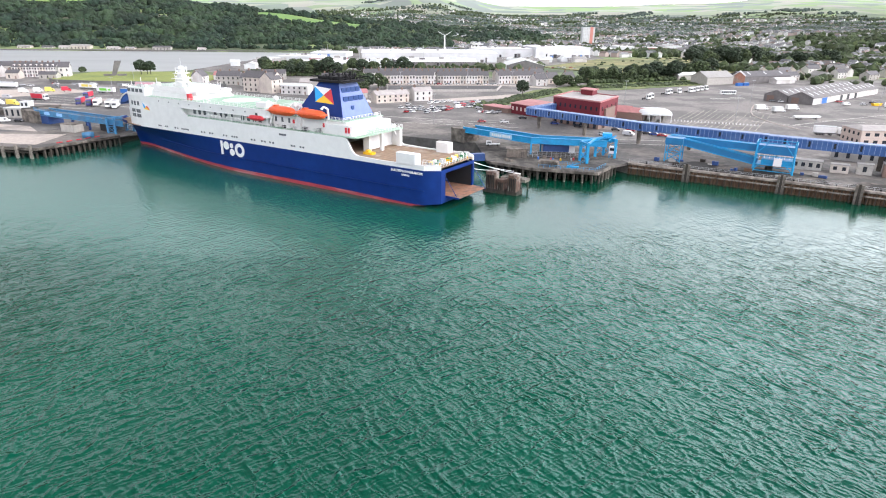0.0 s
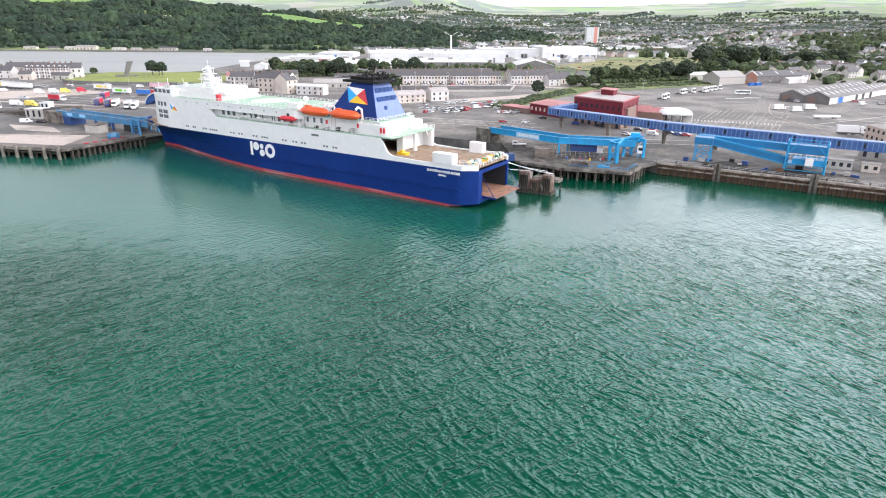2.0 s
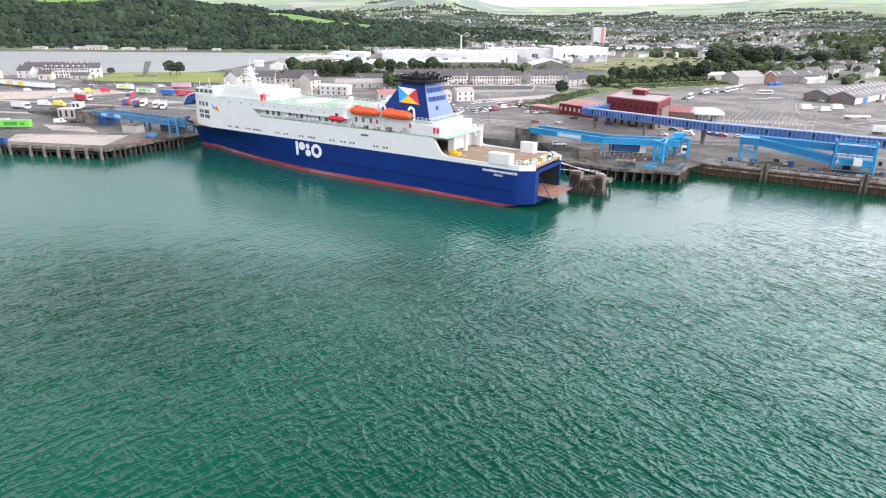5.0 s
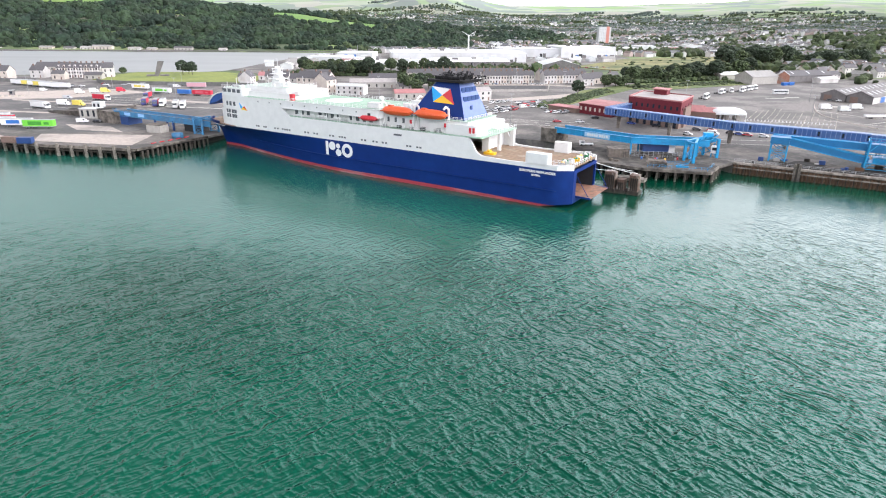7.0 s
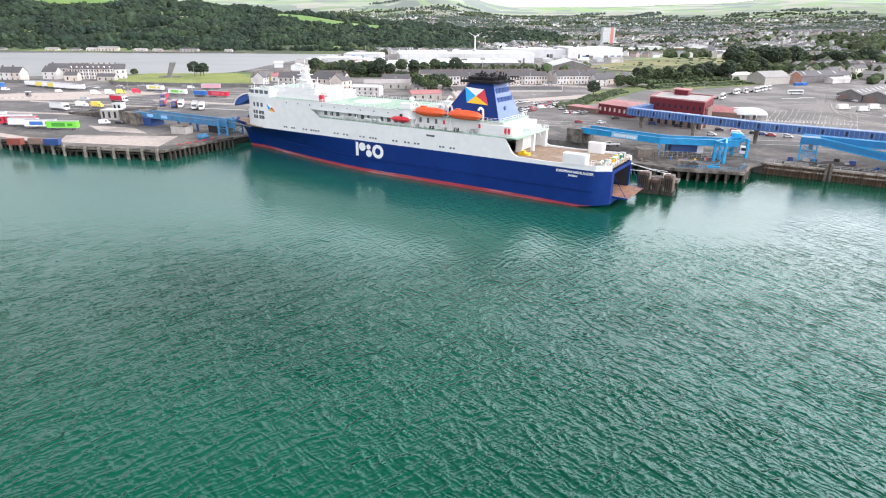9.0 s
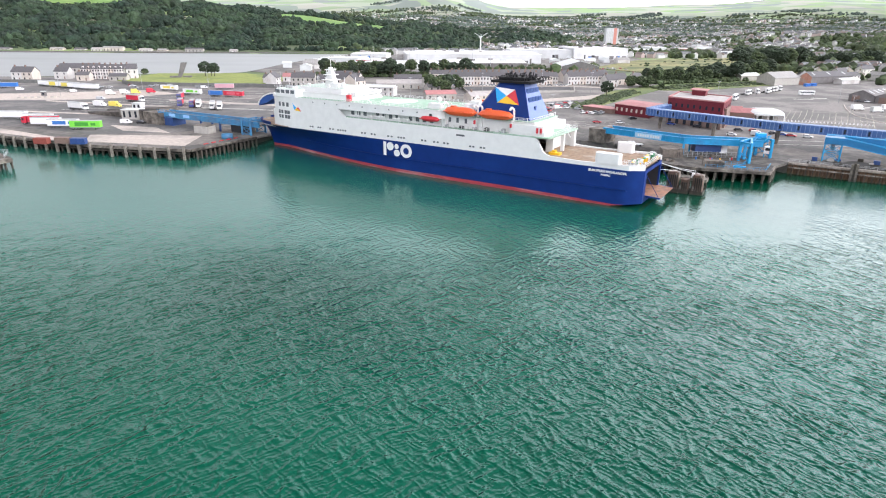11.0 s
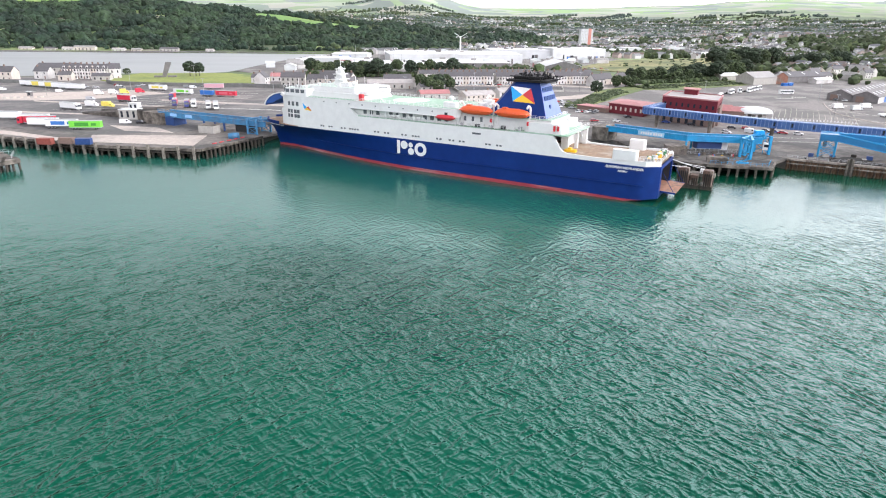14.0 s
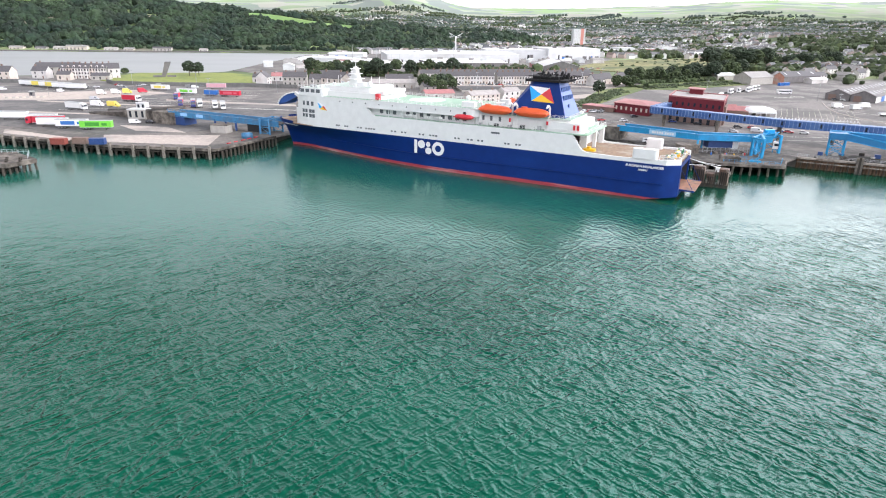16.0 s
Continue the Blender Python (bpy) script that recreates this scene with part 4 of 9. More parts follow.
def funnel_ring(z):
    xf, xa, w = funnel_section(z)
    return [(xa, -w, z), (xf - 1.5, -w, z), (xf, -w * 0.6, z), (xf, w * 0.6, z), (xf - 1.5, w, z), (xa, w, z)]


g.loft([funnel_ring(21.2), funnel_ring(32.0)])
funnel = part("funnel", g, HULL_BLUE, ferry, "dark blue funnel casing with a coloured flag panel")
g = Geo()
a, b = funnel_section(21.4), funnel_section(31.8)
g.add([(a[1] - 0.06, -a[2] + 0.1, 21.4), (a[1] - 0.06, a[2] - 0.1, 21.4), (b[1] - 0.06, b[2] - 0.1, 31.8), (b[1] - 0.06, -b[2] + 0.1, 31.8),
       (a[1] + 0.1, -a[2] + 0.1, 21.4), (a[1] + 0.1, a[2] - 0.1, 21.4), (b[1] + 0.1, b[2] - 0.1, 31.8), (b[1] + 0.1, -b[2] + 0.1, 31.8)],
      [(0, 1, 2, 3), (7, 6, 5, 4), (0, 4, 5, 1), (1, 5, 6, 2), (2, 6, 7, 3), (3, 7, 4, 0)])
part("funnel_back", g, FUNNEL_PALE, funnel, "pale blue after face with dark louvres")
g = Geo()
for z0, z1, y0, y1 in ((28.8, 30.5, -4.4, 4.4), (26.2, 27.9, -4.8, 4.8)):
    for k in range(4):
        w = (y1 - y0) / 4
        xa = funnel_section((z0 + z1) / 2)[1]
        g.box(xa - 0.3, xa, y0 + k * w + 0.1, y0 + (k + 1) * w - 0.1, z0, z1)
xa = funnel_section(24.3)[1]
g.box(xa - 0.25, xa, 1.0, 2.2, 23.4, 25.1)
part("louvre", g, DECKBLUE, funnel)
g = Geo()
g.prism(rounded(43.8, 58.0, -5.4, 5.4, 0.6), 32.0, 32.7)
rng = random.Random(9)
for i in range(9):
    x, y = 46.5 + (i % 5) * 2.2, -2.8 + (i // 5) * 4.6 + rng.uniform(-0.6, 0.6)
    g.tube((x, y, 32.7), (x - 0.8, y, 34.2 + rng.uniform(0, 1.0)), 0.42, n=8)
g.box(47, 56, -3.6, 3.4, 32.7, 33.7)
for i in range(16):
    x, y, r_ = rng.uniform(43.0, 57.5), rng.uniform(-4.8, 4.8), rng.uniform(0.1, 0.34)
    g.tube((x, y, 32.5), (x + rng.uniform(-1.6, 0.4), y + rng.uniform(-0.6, 0.6), 33.3 + rng.uniform(0, 2.0)), r_, n=7)
for i in range(14):
    x, y = rng.uniform(43.5, 56), rng.uniform(-5, 5)
    g.beam((x, y, rng.uniform(33.0, 34.4)), (x + rng.uniform(-3.5, 3.5), y + rng.uniform(-2, 2), rng.uniform(33.0, 35.0)), rng.uniform(0.12, 0.3))
for y in (-5.3, -2.0, 2.0, 5.3):
    g.beam((41.8, y, 33.5), (58, y, 33.6), 0.16)
    g.beam((41.8, y, 32.9), (46, y, 32.4), 0.14)
part("funnel_top", g, BLACK, funnel, "black soot cap with exhaust pipes")


def kite(geo, corners, off=0.05):
    """Flat panel with a little thickness from its corners."""
    c = [Vector(p) for p in corners]
    nrm = (c[1] - c[0]).cross(c[2] - c[0]).normalized() * off
    n = len(c)
    geo.add([p + nrm for p in c] + [p - nrm for p in c], [tuple(range(n)), tuple(reversed(range(n, 2 * n)))] + [(i, n + i, n + (i + 1) % n, (i + 1) % n) for i in range(n)])


def flag(tl, tr, br, bl, parent):
    tl, tr, br, bl = (Vector(p) for p in (tl, tr, br, bl))
    mid = (tl + tr + br + bl) / 4
    for tri, mat, nm in (((tl, tr, mid), SIGN_WHITE, "flag_white"), ((tr, br, mid), RED, "flag_red"), ((br, bl, mid), YELLOW, "flag_yellow"), ((bl, tl, mid), CYAN, "flag_blue")):
        gg = Geo()
        kite(gg, tri)
        part(nm, gg, mat, parent)


for s in (1, -1):
    def fp(x, z):
        return (x, s * (funnel_section(z)[2] + 0.06), z)
    flag(fp(56.3, 30.6), fp(49.2, 30.1), fp(47.0, 25.6), fp(54.8, 25.9), funnel)
    flag((140.9, s * 12.06, 20.2), (138.0, s * 12.06, 18.9), (136.4, s * 12.06, 17.2), (140.0, s * 12.06, 17.6), ferry)


# lifeboats on davits
def boat_geo(length, r, flat=0.85):
    gg = Geo()
    rings = []
    for i in range(13):
        t = -1 + 2 * i / 12
        k = math.sqrt(max(0.02, 1 - abs(t) ** 3.2))
        rings.append([(t * length / 2, math.cos(2 * math.pi * j / 12) * r * k, math.sin(2 * math.pi * j / 12) * r * k * flat) for j in range(12)])
    gg.loft(rings, smooth=True)
    gg.box(-length * 0.47, length * 0.47, -r * 1.04, r * 1.04, -0.12, 0.1)
    return gg


for s in (1, -1):
    for x in (65.9, 52.9):
        lb = part("lifeboat", boat_geo(12.0, 1.8), ORANGE, ferry, "enclosed orange lifeboat", m=pose(x, s * 10.4, 22.6))
        gg = Geo()
        gg.box(1.8, 3.4, -0.7, 0.7, 1.2, 1.75)
        part("cockpit", gg, ORANGE, lb)
        for k in (-5.6, 5.7):
            gg = Geo()
            pts = [Vector((x + k, s * 9.2, 17.3)), Vector((x + k, s * 8.7, 21.6)), Vector((x + k, s * 8.9, 24.4)), Vector((x + k, s * 10.6, 25.3)), Vector((x + k, s * 11.8, 24.6))]
            for a, b in zip(pts, pts[1:]):
                gg.beam(a, b, 0.5)
            gg.beam((x + k, s * 11.2, 17.3), (x + k, s * 9.0, 21.6), 0.3)
            part("davit", gg, SHIP_WHITE, ferry)
    part("rescue_boat", boat_geo(7.4, 1.3, 0.75), RED, ferry, "small red rescue boat", m=pose(77.0, s * 11.5, 19.5))
    g = Geo()
    g.box(76.0, 77.2, s * 11.5 - 0.45, s * 11.5 + 0.45, 20.0, 21.2)
    part("rescue_boat_console", g, DARK, ferry)
g = Geo()
for x in (60.0, 47.0):
    g.box(x - 0.3, x + 0.3, 11.1, 11.5, 19.2, 20.4)
for x in (36.8, 38.0):
    g.box(x - 0.35, x + 0.35, 11.28, 11.5, 18.2, 19.9)
g.box(112.8, 114.4, 9.5, 10.7, 22.6, 24.8)
part("fire_locker", g, RED, ferry)
for i in range(8):
    g = Geo()
    x = 86.5 + i * 1.9 + (3 if i > 3 else 0)
    g.tube((x - 0.7, 11.2, 18.2), (x + 0.7, 11.2, 18.2), 0.42, n=8)
    part("raft_canister", g, SHIP_WHITE, ferry)
# rail and net posts round the helideck, lockers on the boat deck
g = Geo()
rail(g, [(116, 11.5, 22.5), (76, 11.5, 22.5), (73, 8.6, 22.5), (73, -8.6, 22.5), (76, -11.5, 22.5), (116, -11.5, 22.5)], 1.0, 2.0, 0.05)
part("helideck_rail", g, SHIP_WHITE, ferry)
rng = random.Random(14)
for s in (1, -1):
    for i in range(14):
        x = 37 + i * 2.6 + rng.uniform(-0.5, 0.5)
        g = Geo()
        g.box(x - rng.uniform(0.4, 0.9), x + rng.uniform(0.3, 0.8), s * 10.6 - 0.5, s * 10.6 + 0.5, 17.3, 17.3 + rng.uniform(0.7, 1.5))
        part("deck_locker", g, (SHIP_WHITE, STEEL, SHIP_WHITE, DARK)[i % 4], ferry)
# mast, radomes, vents
g = Geo()
g.prism([(128.6, -1.5), (133.6, -1.5), (133.6, 1.5), (128.6, 1.5)], 26.4, 33.0, top=[(130.4, -0.5), (131.8, -0.5), (131.8, 0.5), (130.4, 0.5)])
mast = part("mast", g, SHIP_WHITE, ferry, "white tapered radar mast")
for z, w, d in ((28.6, 3.2, 1.9), (30.5, 2.6, 1.5), (32.4, 1.8, 1.1)):
    g = Geo()
    g.box(131 - d, 131.4 + d, -w, w, z, z + 0.22)
    part("platform", g, SHIP_WHITE, mast)
for x, w, z in ((132.6, 1.9, 29.4), (132.2, 1.6, 31.4), (131.2, 1.1, 33.1)):
    g = Geo()
    g.beam((x, -w, z), (x, w, z), 0.3, 0.45)
    part("radar_scanner", g, SHIP_WHITE, mast)
for x, y, z0, z1 in ((131, 0, 33.0, 36.2), (131.2, 2.4, 30.7, 32.8), (131.2, -2.4, 30.7, 33.2), (120, 5, 26.4, 30.5), (124, -6, 26.4, 29.6), (146, 8, 25.4, 28.8), (146, -8, 25.4, 28.8), (142, 4, 25.4, 28.6), (141.5, -4, 25.4, 29.4), (148.5, 10.5, 25.4, 27.6)):
    g = Geo()
    g.tube((x, y, z0), (x, y, z1), 0.1, n=6)
    part("aerial", g, SHIP_WHITE, ferry)
for x, y in ((145.5, 9.6), (143.4, 9.8), (141, 9.4), (145, -9.6), (142, -9.6), (136.6, 6.6), (126.5, 6.6)):
    z = 25.4 if x > 140 else 26.4
    g = Geo()
    g.prism(rounded(x - 0.6, x + 0.6, y - 0.5, y + 0.5, 0.2, 2), z, z + 1.1)
    part("deck_box", g, STEEL if x > 143 else SHIP_WHITE, ferry)
for x, y, z, r in ((121.0, 4.5, 27.6, 0.95), (82.5, -2.5, 24.2, 1.0), (136, -5, 27.2, 0.8)):
    gg = Geo()
    rings = [[(math.cos(2 * math.pi * j / 12) * r * math.cos(a), math.sin(2 * math.pi * j / 12) * r * math.cos(a), r * math.sin(a)) for j in range(12)] for a in [radians(q) for q in (-80, -50, -20, 10, 40, 65, 85)]]
    gg.loft(rings, smooth=True)
    gg.tube((0, 0, -1.5), (0, 0, -0.7), 0.25)
    part("radome", gg, SHIP_WHITE, ferry, m=pose(x, y, z))
g = Geo()
rng = random.Random(2)
for x0, x1, y, z in ((74, 79, 8.5, 22.6), (67.5, 71, -6, 22.5), (112, 116, 7, 24.4), (113, 117, -7, 24.4), (122, 127, 5, 26.4), (66.5, 69, 2, 22.5)):
    g.prism(rounded(x0, x1, y - 1.4, y + 1.4, 0.4, 2), z, z + rng.uniform(1.0, 1.8))
for i in range(12):
    x, y = rng.uniform(41, 65), rng.uniform(-8.4, 8.4)
    if abs(y) > 7.3:
        g.box(x - 0.5, x + 0.5, y - 0.4, y + 0.4, 21.2, 22.0)
part("roof_vent", g, SHIP_WHITE, ferry)
g = Geo()
g.beam((104, 9.0, 22.6), (106.5, 10.5, 25.2), 0.3)
g.beam((67.5, 8.5, 22.6), (70.5, 9.5, 25.0), 0.3)
part("boat_crane", g, SHIP_WHITE, ferry)
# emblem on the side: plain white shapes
g = Geo()


def disc(geo, x, z, rx, rz, y, n=28, hole=0.0):
    o = [(x + rx * math.cos(2 * math.pi * i / n), z + rz * math.sin(2 * math.pi * i / n)) for i in range(n)]
    if not hole:
        geo.side(o, y - 0.04, y + 0.04)
        return
    q = [(x + hole * rx * math.cos(2 * math.pi * i / n), z + hole * rz * math.sin(2 * math.pi * i / n)) for i in range(n)]
    v = [(a, yy, b) for yy in (y - 0.04, y + 0.04) for ring_ in (o, q) for a, b in ring_]
    f = []
    for i in range(n):
        j = (i + 1) % n
        f += [(i, j, n + j, n + i), (2 * n + j, 2 * n + i, 3 * n + i, 3 * n + j), (i, 2 * n + i, 2 * n + j, j), (n + j, 3 * n + j, 3 * n + i, n + i)]
    geo.add(v, f)


for s in (1, -1):
    y = s * 12.04
    g.box(95.5, 96.7, y - 0.04, y + 0.04, 5.15, 9.95)
    disc(g, 93.7, 8.5, 1.5, 1.45, y)
    disc(g, 90.8, 6.4, 1.3, 1.2, y)
    disc(g, 90.9, 8.7, 0.9, 0.9, y)
    disc(g, 86.8, 7.5, 2.45, 2.4, y, hole=0.5)
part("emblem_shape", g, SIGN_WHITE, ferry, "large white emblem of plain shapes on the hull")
lettering("ship_name", "EUROPEAN HIGHLANDER", 0.97, SIGN_WHITE, ferry, pose(20.7, 12.04, 9.3, 90, 0, 180), "white painted ship name")
lettering("home_port", "NASSAU", 0.75, SIGN_WHITE, ferry, pose(16.9, 12.04, 8.3, 90, 0, 180), "white painted home port")
g = Geo()
for k in range(14):
    x, y = raked(157.6 - k * 0.55, 9.85), half(157.6 - k * 0.55, 9.85)
    g.box(x - 0.2, x + 0.2, y - 0.5, y + 0.1, 9.6, 10.1)
part("bow_lettering", g, SIGN_WHITE, ferry)

# ---- quay fronts ----
def along(p, q, t):
    return Vector(p).lerp(Vector(q), t)


# east quay: sheet piling, cap beam, fender posts
g = Geo()
g.add([(-0.5, 0, -3), (-0.2, -0.45, -3), (0.2, -0.45, -3), (0.5, 0, -3), (-0.5, 0, 3.3), (-0.2, -0.45, 3.3), (0.2, -0.45, 3.3), (0.5, 0, 3.3)],
      [(0, 1, 5, 4), (1, 2, 6, 5), (2, 3, 7, 6), (4, 5, 6, 7)])
SHEET = g.mesh("sheet_pile", RUST)
EQ = math.degrees(math.atan2(Q1.y - Q0.y, Q1.x - Q0.x))
length = (Q1 - Q0).length
for i in range(130):
    p = Q0 + (Q1 - Q0).normalized() * (0.5 + i * 1.02)
    share("sheet_pile", SHEET, quay_east, pose(p.x, p.y, 0, 0, 0, EQ))
g = Geo()
m0 = pose(Q0.x, Q0.y, 0, 0, 0, EQ)
for i in range(24):
    x = i * 8.5
    g.box(x + 0.03, x + 8.45, -0.95, 0.6, 3.6, 4.22, m=m0)
part("cap_block", g, CAP, quay_east, "pale weathered concrete cap beam")
g = Geo()
for i in range(60):
    x = 1.5 + i * 2.2
    g.box(x - 0.14, x + 0.14, -1.3, -0.95, -1.0, 3.3, m=m0)
part("timber_fender", g, TIMBER, quay_east, "dark timber rubbing fender")
for k in range(15):
    g = Geo()
    g.box(k * 8.8 + 0.1, k * 8.8 + 8.7, -1.5, -1.25, 2.35, 2.75, m=m0)
    part("wale", g, CAP, quay_east)
for px, py in ((83.6, 199.5), (107.6, 184.0), (124.5, 171.7), (146, 157.5)):
    post = thing("fender_post", pose(px, py, 0, 0, 0, EQ), "tall weathered timber fender post on the quay face", "fender post", "fender posts along the quay")
    for k in (-0.75, 0.0, 0.75):
        gg = Geo()
        gg.box(k - 0.33, k + 0.33, -0.9, 0.2, -2.5, 6.3 - abs(k) * 0.4)
        part("baulk", gg, WALLCON if k else TIMBER, post)
g = Geo()
rail(g, [tuple(m0 @ Vector((x, 0.8, GZ + 0.2))) for x in range(0, 130, 10)], 1.0, 3.3, 0.05)
rl = part("quay_railing", g, STEEL)
tagged(rl, "thin steel railing along the quay edge", "railing")

# linkspan platform on piles
plat = [(17.0, 214.1), (31.9, 202.4), (52.0, 195.8), (59.0, 205.2), (67.5, 211.5), (62, 236), (30, 250), (16, 249)]
deck_e = slab("quay_platform", ccw(plat), 3.1, GZ + 0.02, PLATFORM, "grimy piled concrete platform of the linkspan berth")
g = Geo()
for a, b in (((17.0, 214.1), (31.9, 202.4)), ((31.9, 202.4), (52.0, 195.8)), ((52.0, 195.8), (59.0, 205.2))):
    a, b = Vector(a), Vector(b)
    n = max(2, round((b - a).length / 3.0))
    g.beam((*a, 3.58), (*b, 3.58), 0.5, 0.95)
part("edge_beam", g, WALLCON, deck_e)
PILE = Geo().tube((0, 0, -4), (0, 0, 3.0), 0.42, n=8).mesh("pile", TIMBER)
PILE_PALE = Geo().tube((0, 0, -4), (0, 0, 3.0), 0.42, n=8).mesh("pile", material("grimy_pile", (0.1, 0.088, 0.072), 0.9, var=0.5, scale=0.8, second=(0.22, 0.2, 0.17), second_scale=0.35, second_lo=0.52, second_hi=0.6))
for row in range(3):
    for a, b in (((17.0, 214.1), (31.9, 202.4)), ((31.9, 202.4), (52.0, 195.8)), ((52.0, 195.8), (59.0, 205.2))):
        a, b = Vector(a), Vector(b)
        n = max(2, round((b - a).length / 2.9))
        off = Vector((0.55, 0.83)) * (0.7 + row * 4.0)
        for i in range(n):
            p = a.lerp(b, (i + 0.35) / n) + off
            share("pile", PILE_PALE if row == 0 and i % 2 else PILE, deck_e, pose(p.x, p.y, 0, random.uniform(-3, 3), random.uniform(-3, 3), 0))
# slope below the platform, coloured near black as deep shade
g = Geo()
g.prism(ccw([(20.5, 221), (33.8, 212), (49, 207), (60, 218), (60, 234), (20, 247)]), -4, 2.2)
part("under_slope", g, DECK_SHADE, deck_e)

# mooring dolphins
for x, y, w, h, tilt in ((15.9, 187.4, 3.7, 6.4, 1.0), (19.0, 185.7, 2.6, 4.4, 0.0), (22.4, 183.7, 3.2, 6.2, -1.5)):
    dol = thing("mooring_dolphin", pose(x, y, 0, tilt, 0, 145), "weathered brown concrete mooring dolphin standing in the water", "dolphin", "dolphins behind the stern")
    gg = Geo()
    gg.prism(rounded(-w / 2, w / 2, -1.7, 1.7, 0.35, 2), -4, h, top=rounded(-w / 2 + 0.15, w / 2 - 0.15, -1.55, 1.55, 0.3, 2))
    part("pillar", gg, DOLPHIN, dol)
    gg = Geo()
    for k in range(int((w - 0.4) / 0.62)):
        gg.box(-w / 2 + 0.2 + k * 0.62, -w / 2 + 0.55 + k * 0.62, 1.7, 1.95, -1.5, h - 0.8)
    part("facing_board", gg, TIMBER, dol)
    gg = Geo()
    gg.box(-w / 2 - 0.3, w / 2 + 0.3, -2.0, 2.0, -1.0, 1.2)
    part("weed_skirt", gg, TIMBER, dol)
dol = thing("dolphin_platform", pose(23.5, 189.8, 0, 0, 0, 145), "broken timber and concrete landing between the dolphins", "platform")
gg = Geo()
gg.box(-4.2, 4.6, -2.4, 1.2, 2.8, 3.8)
part("slab", gg, WALLCON, dol)
gg = Geo()
for k in range(7):
    gg.tube((-3.6 + k * 1.25, -2.2 + (k % 2) * 2.6, -4), (-3.6 + k * 1.25, -2.2 + (k % 2) * 2.6, 4.4 - (k % 3) * 0.5), 0.28, n=6)
part("timber_stump", gg, TIMBER, dol)
gg = Geo()
gg.box(-1.4, 0.6, -1.0, 0.6, 3.8, 5.2)
part("white_box", gg, SIGN_WHITE, dol)
g = Geo()
for a, b in (((4.6, 183.9, 11.7), (22.5, 186.5, 6.6)), ((5.2, 184.4, 11.7), (24.5, 188, 5.4)), ((4.0, 183.2, 9.5), (17.5, 189, 6.4))):
    a, b = Vector(a), Vector(b)
    prev = a
    for i in range(1, 7):
        q = a.lerp(b, i / 6) - Vector((0, 0, 1.2 * math.sin(math.pi * i / 6) * 0.5))
        g.tube(prev, q, 0.09, n=5)
        prev = q
ln = part("mooring_line", g, SIGN_WHITE)
tagged(ln, "pale mooring ropes from the stern to the dolphins", "rope")

# ---- east linkspan ----
span = thing("linkspan_bridge", pose(0, 0, 0), "bright blue steel linkspan girder bridge on a lifting tower", "linkspan")
NEAR = [Vector((11.0, 250.5)), Vector((34.8, 226.0)), Vector((61.5, 219.2))]
FAR_ = [Vector((16.3, 255.0)), Vector((39.4, 231.0)), Vector((66.0, 224.0))]
GB, GT = 8.15, 10.3                       # underside and top of the girders


def on(line, k, z):
    """Point on a girder line: k from 0 to 2, one for each of its two lengths."""
    i = min(int(k), 1)
    p = line[i].lerp(line[i + 1], k - i)
    return (p.x, p.y, z)


for line in (NEAR, FAR_):
    for i in (0, 1):
        gg = Geo()
        gg.beam(on(line, i, (GB + GT) / 2), on(line, i + 1, (GB + GT) / 2), 0.3, GT - GB)
        girder = part("girder", gg, SPAN_BLUE, span)
        for z in (GB, GT):
            gg = Geo()
            gg.beam(on(line, i, z), on(line, i + 1, z), 0.8, 0.16)
            part("flange", gg, SPAN_BLUE, girder)
        for k in range(12):
            gg = Geo()
            c = Vector(on(line, i + (k + 0.5) / 12, 0)).to_2d()
            gg.beam((c.x, c.y, GB), (c.x, c.y, GT), 0.55, 0.14)
            part("stiffener", gg, SPAN_BLUE, girder)
for i in (0, 1):
    gg = Geo()
    gg.prism(ccw([tuple(NEAR[i]), tuple(NEAR[i + 1]), tuple(FAR_[i + 1]), tuple(FAR_[i])]), 8.55, 8.9)
    part("roadway", gg, ASPHALT, span, "dark roadway between the girders")
gg = Geo()
for k in range(12):
    gg.beam(on(NEAR, 0.05 + k * 0.17, 8.3), on(FAR_, 0.05 + k * 0.17, 8.3), 0.3, 0.5)
part("cross_beam", gg, SPAN_BLUE, span)
gg = Geo()
off_ = Vector((-0.36, -0.36, 0))
gg.beam(Vector(on(NEAR, 0.42, 9.22)) + off_, Vector(on(NEAR, 0.74, 9.22)) + off_, 0.12, 1.75)
sign = part("sign_panel", gg, material("pale_blue_sign", (0.35, 0.62, 0.82), 0.5, var=0.05), span, "pale blue sign panel with unreadable white lettering")
for k in range(9):
    gg = Geo()
    q = 0.455 + k * 0.029 + (0.01 if k > 4 else 0)
    gg.beam(Vector(on(NEAR, q, 9.2)) + off_ * 1.25, Vector(on(NEAR, q + 0.02, 9.2)) + off_ * 1.25, 0.06, 0.9)
    part("letter_bar", gg, SIGN_WHITE, sign)
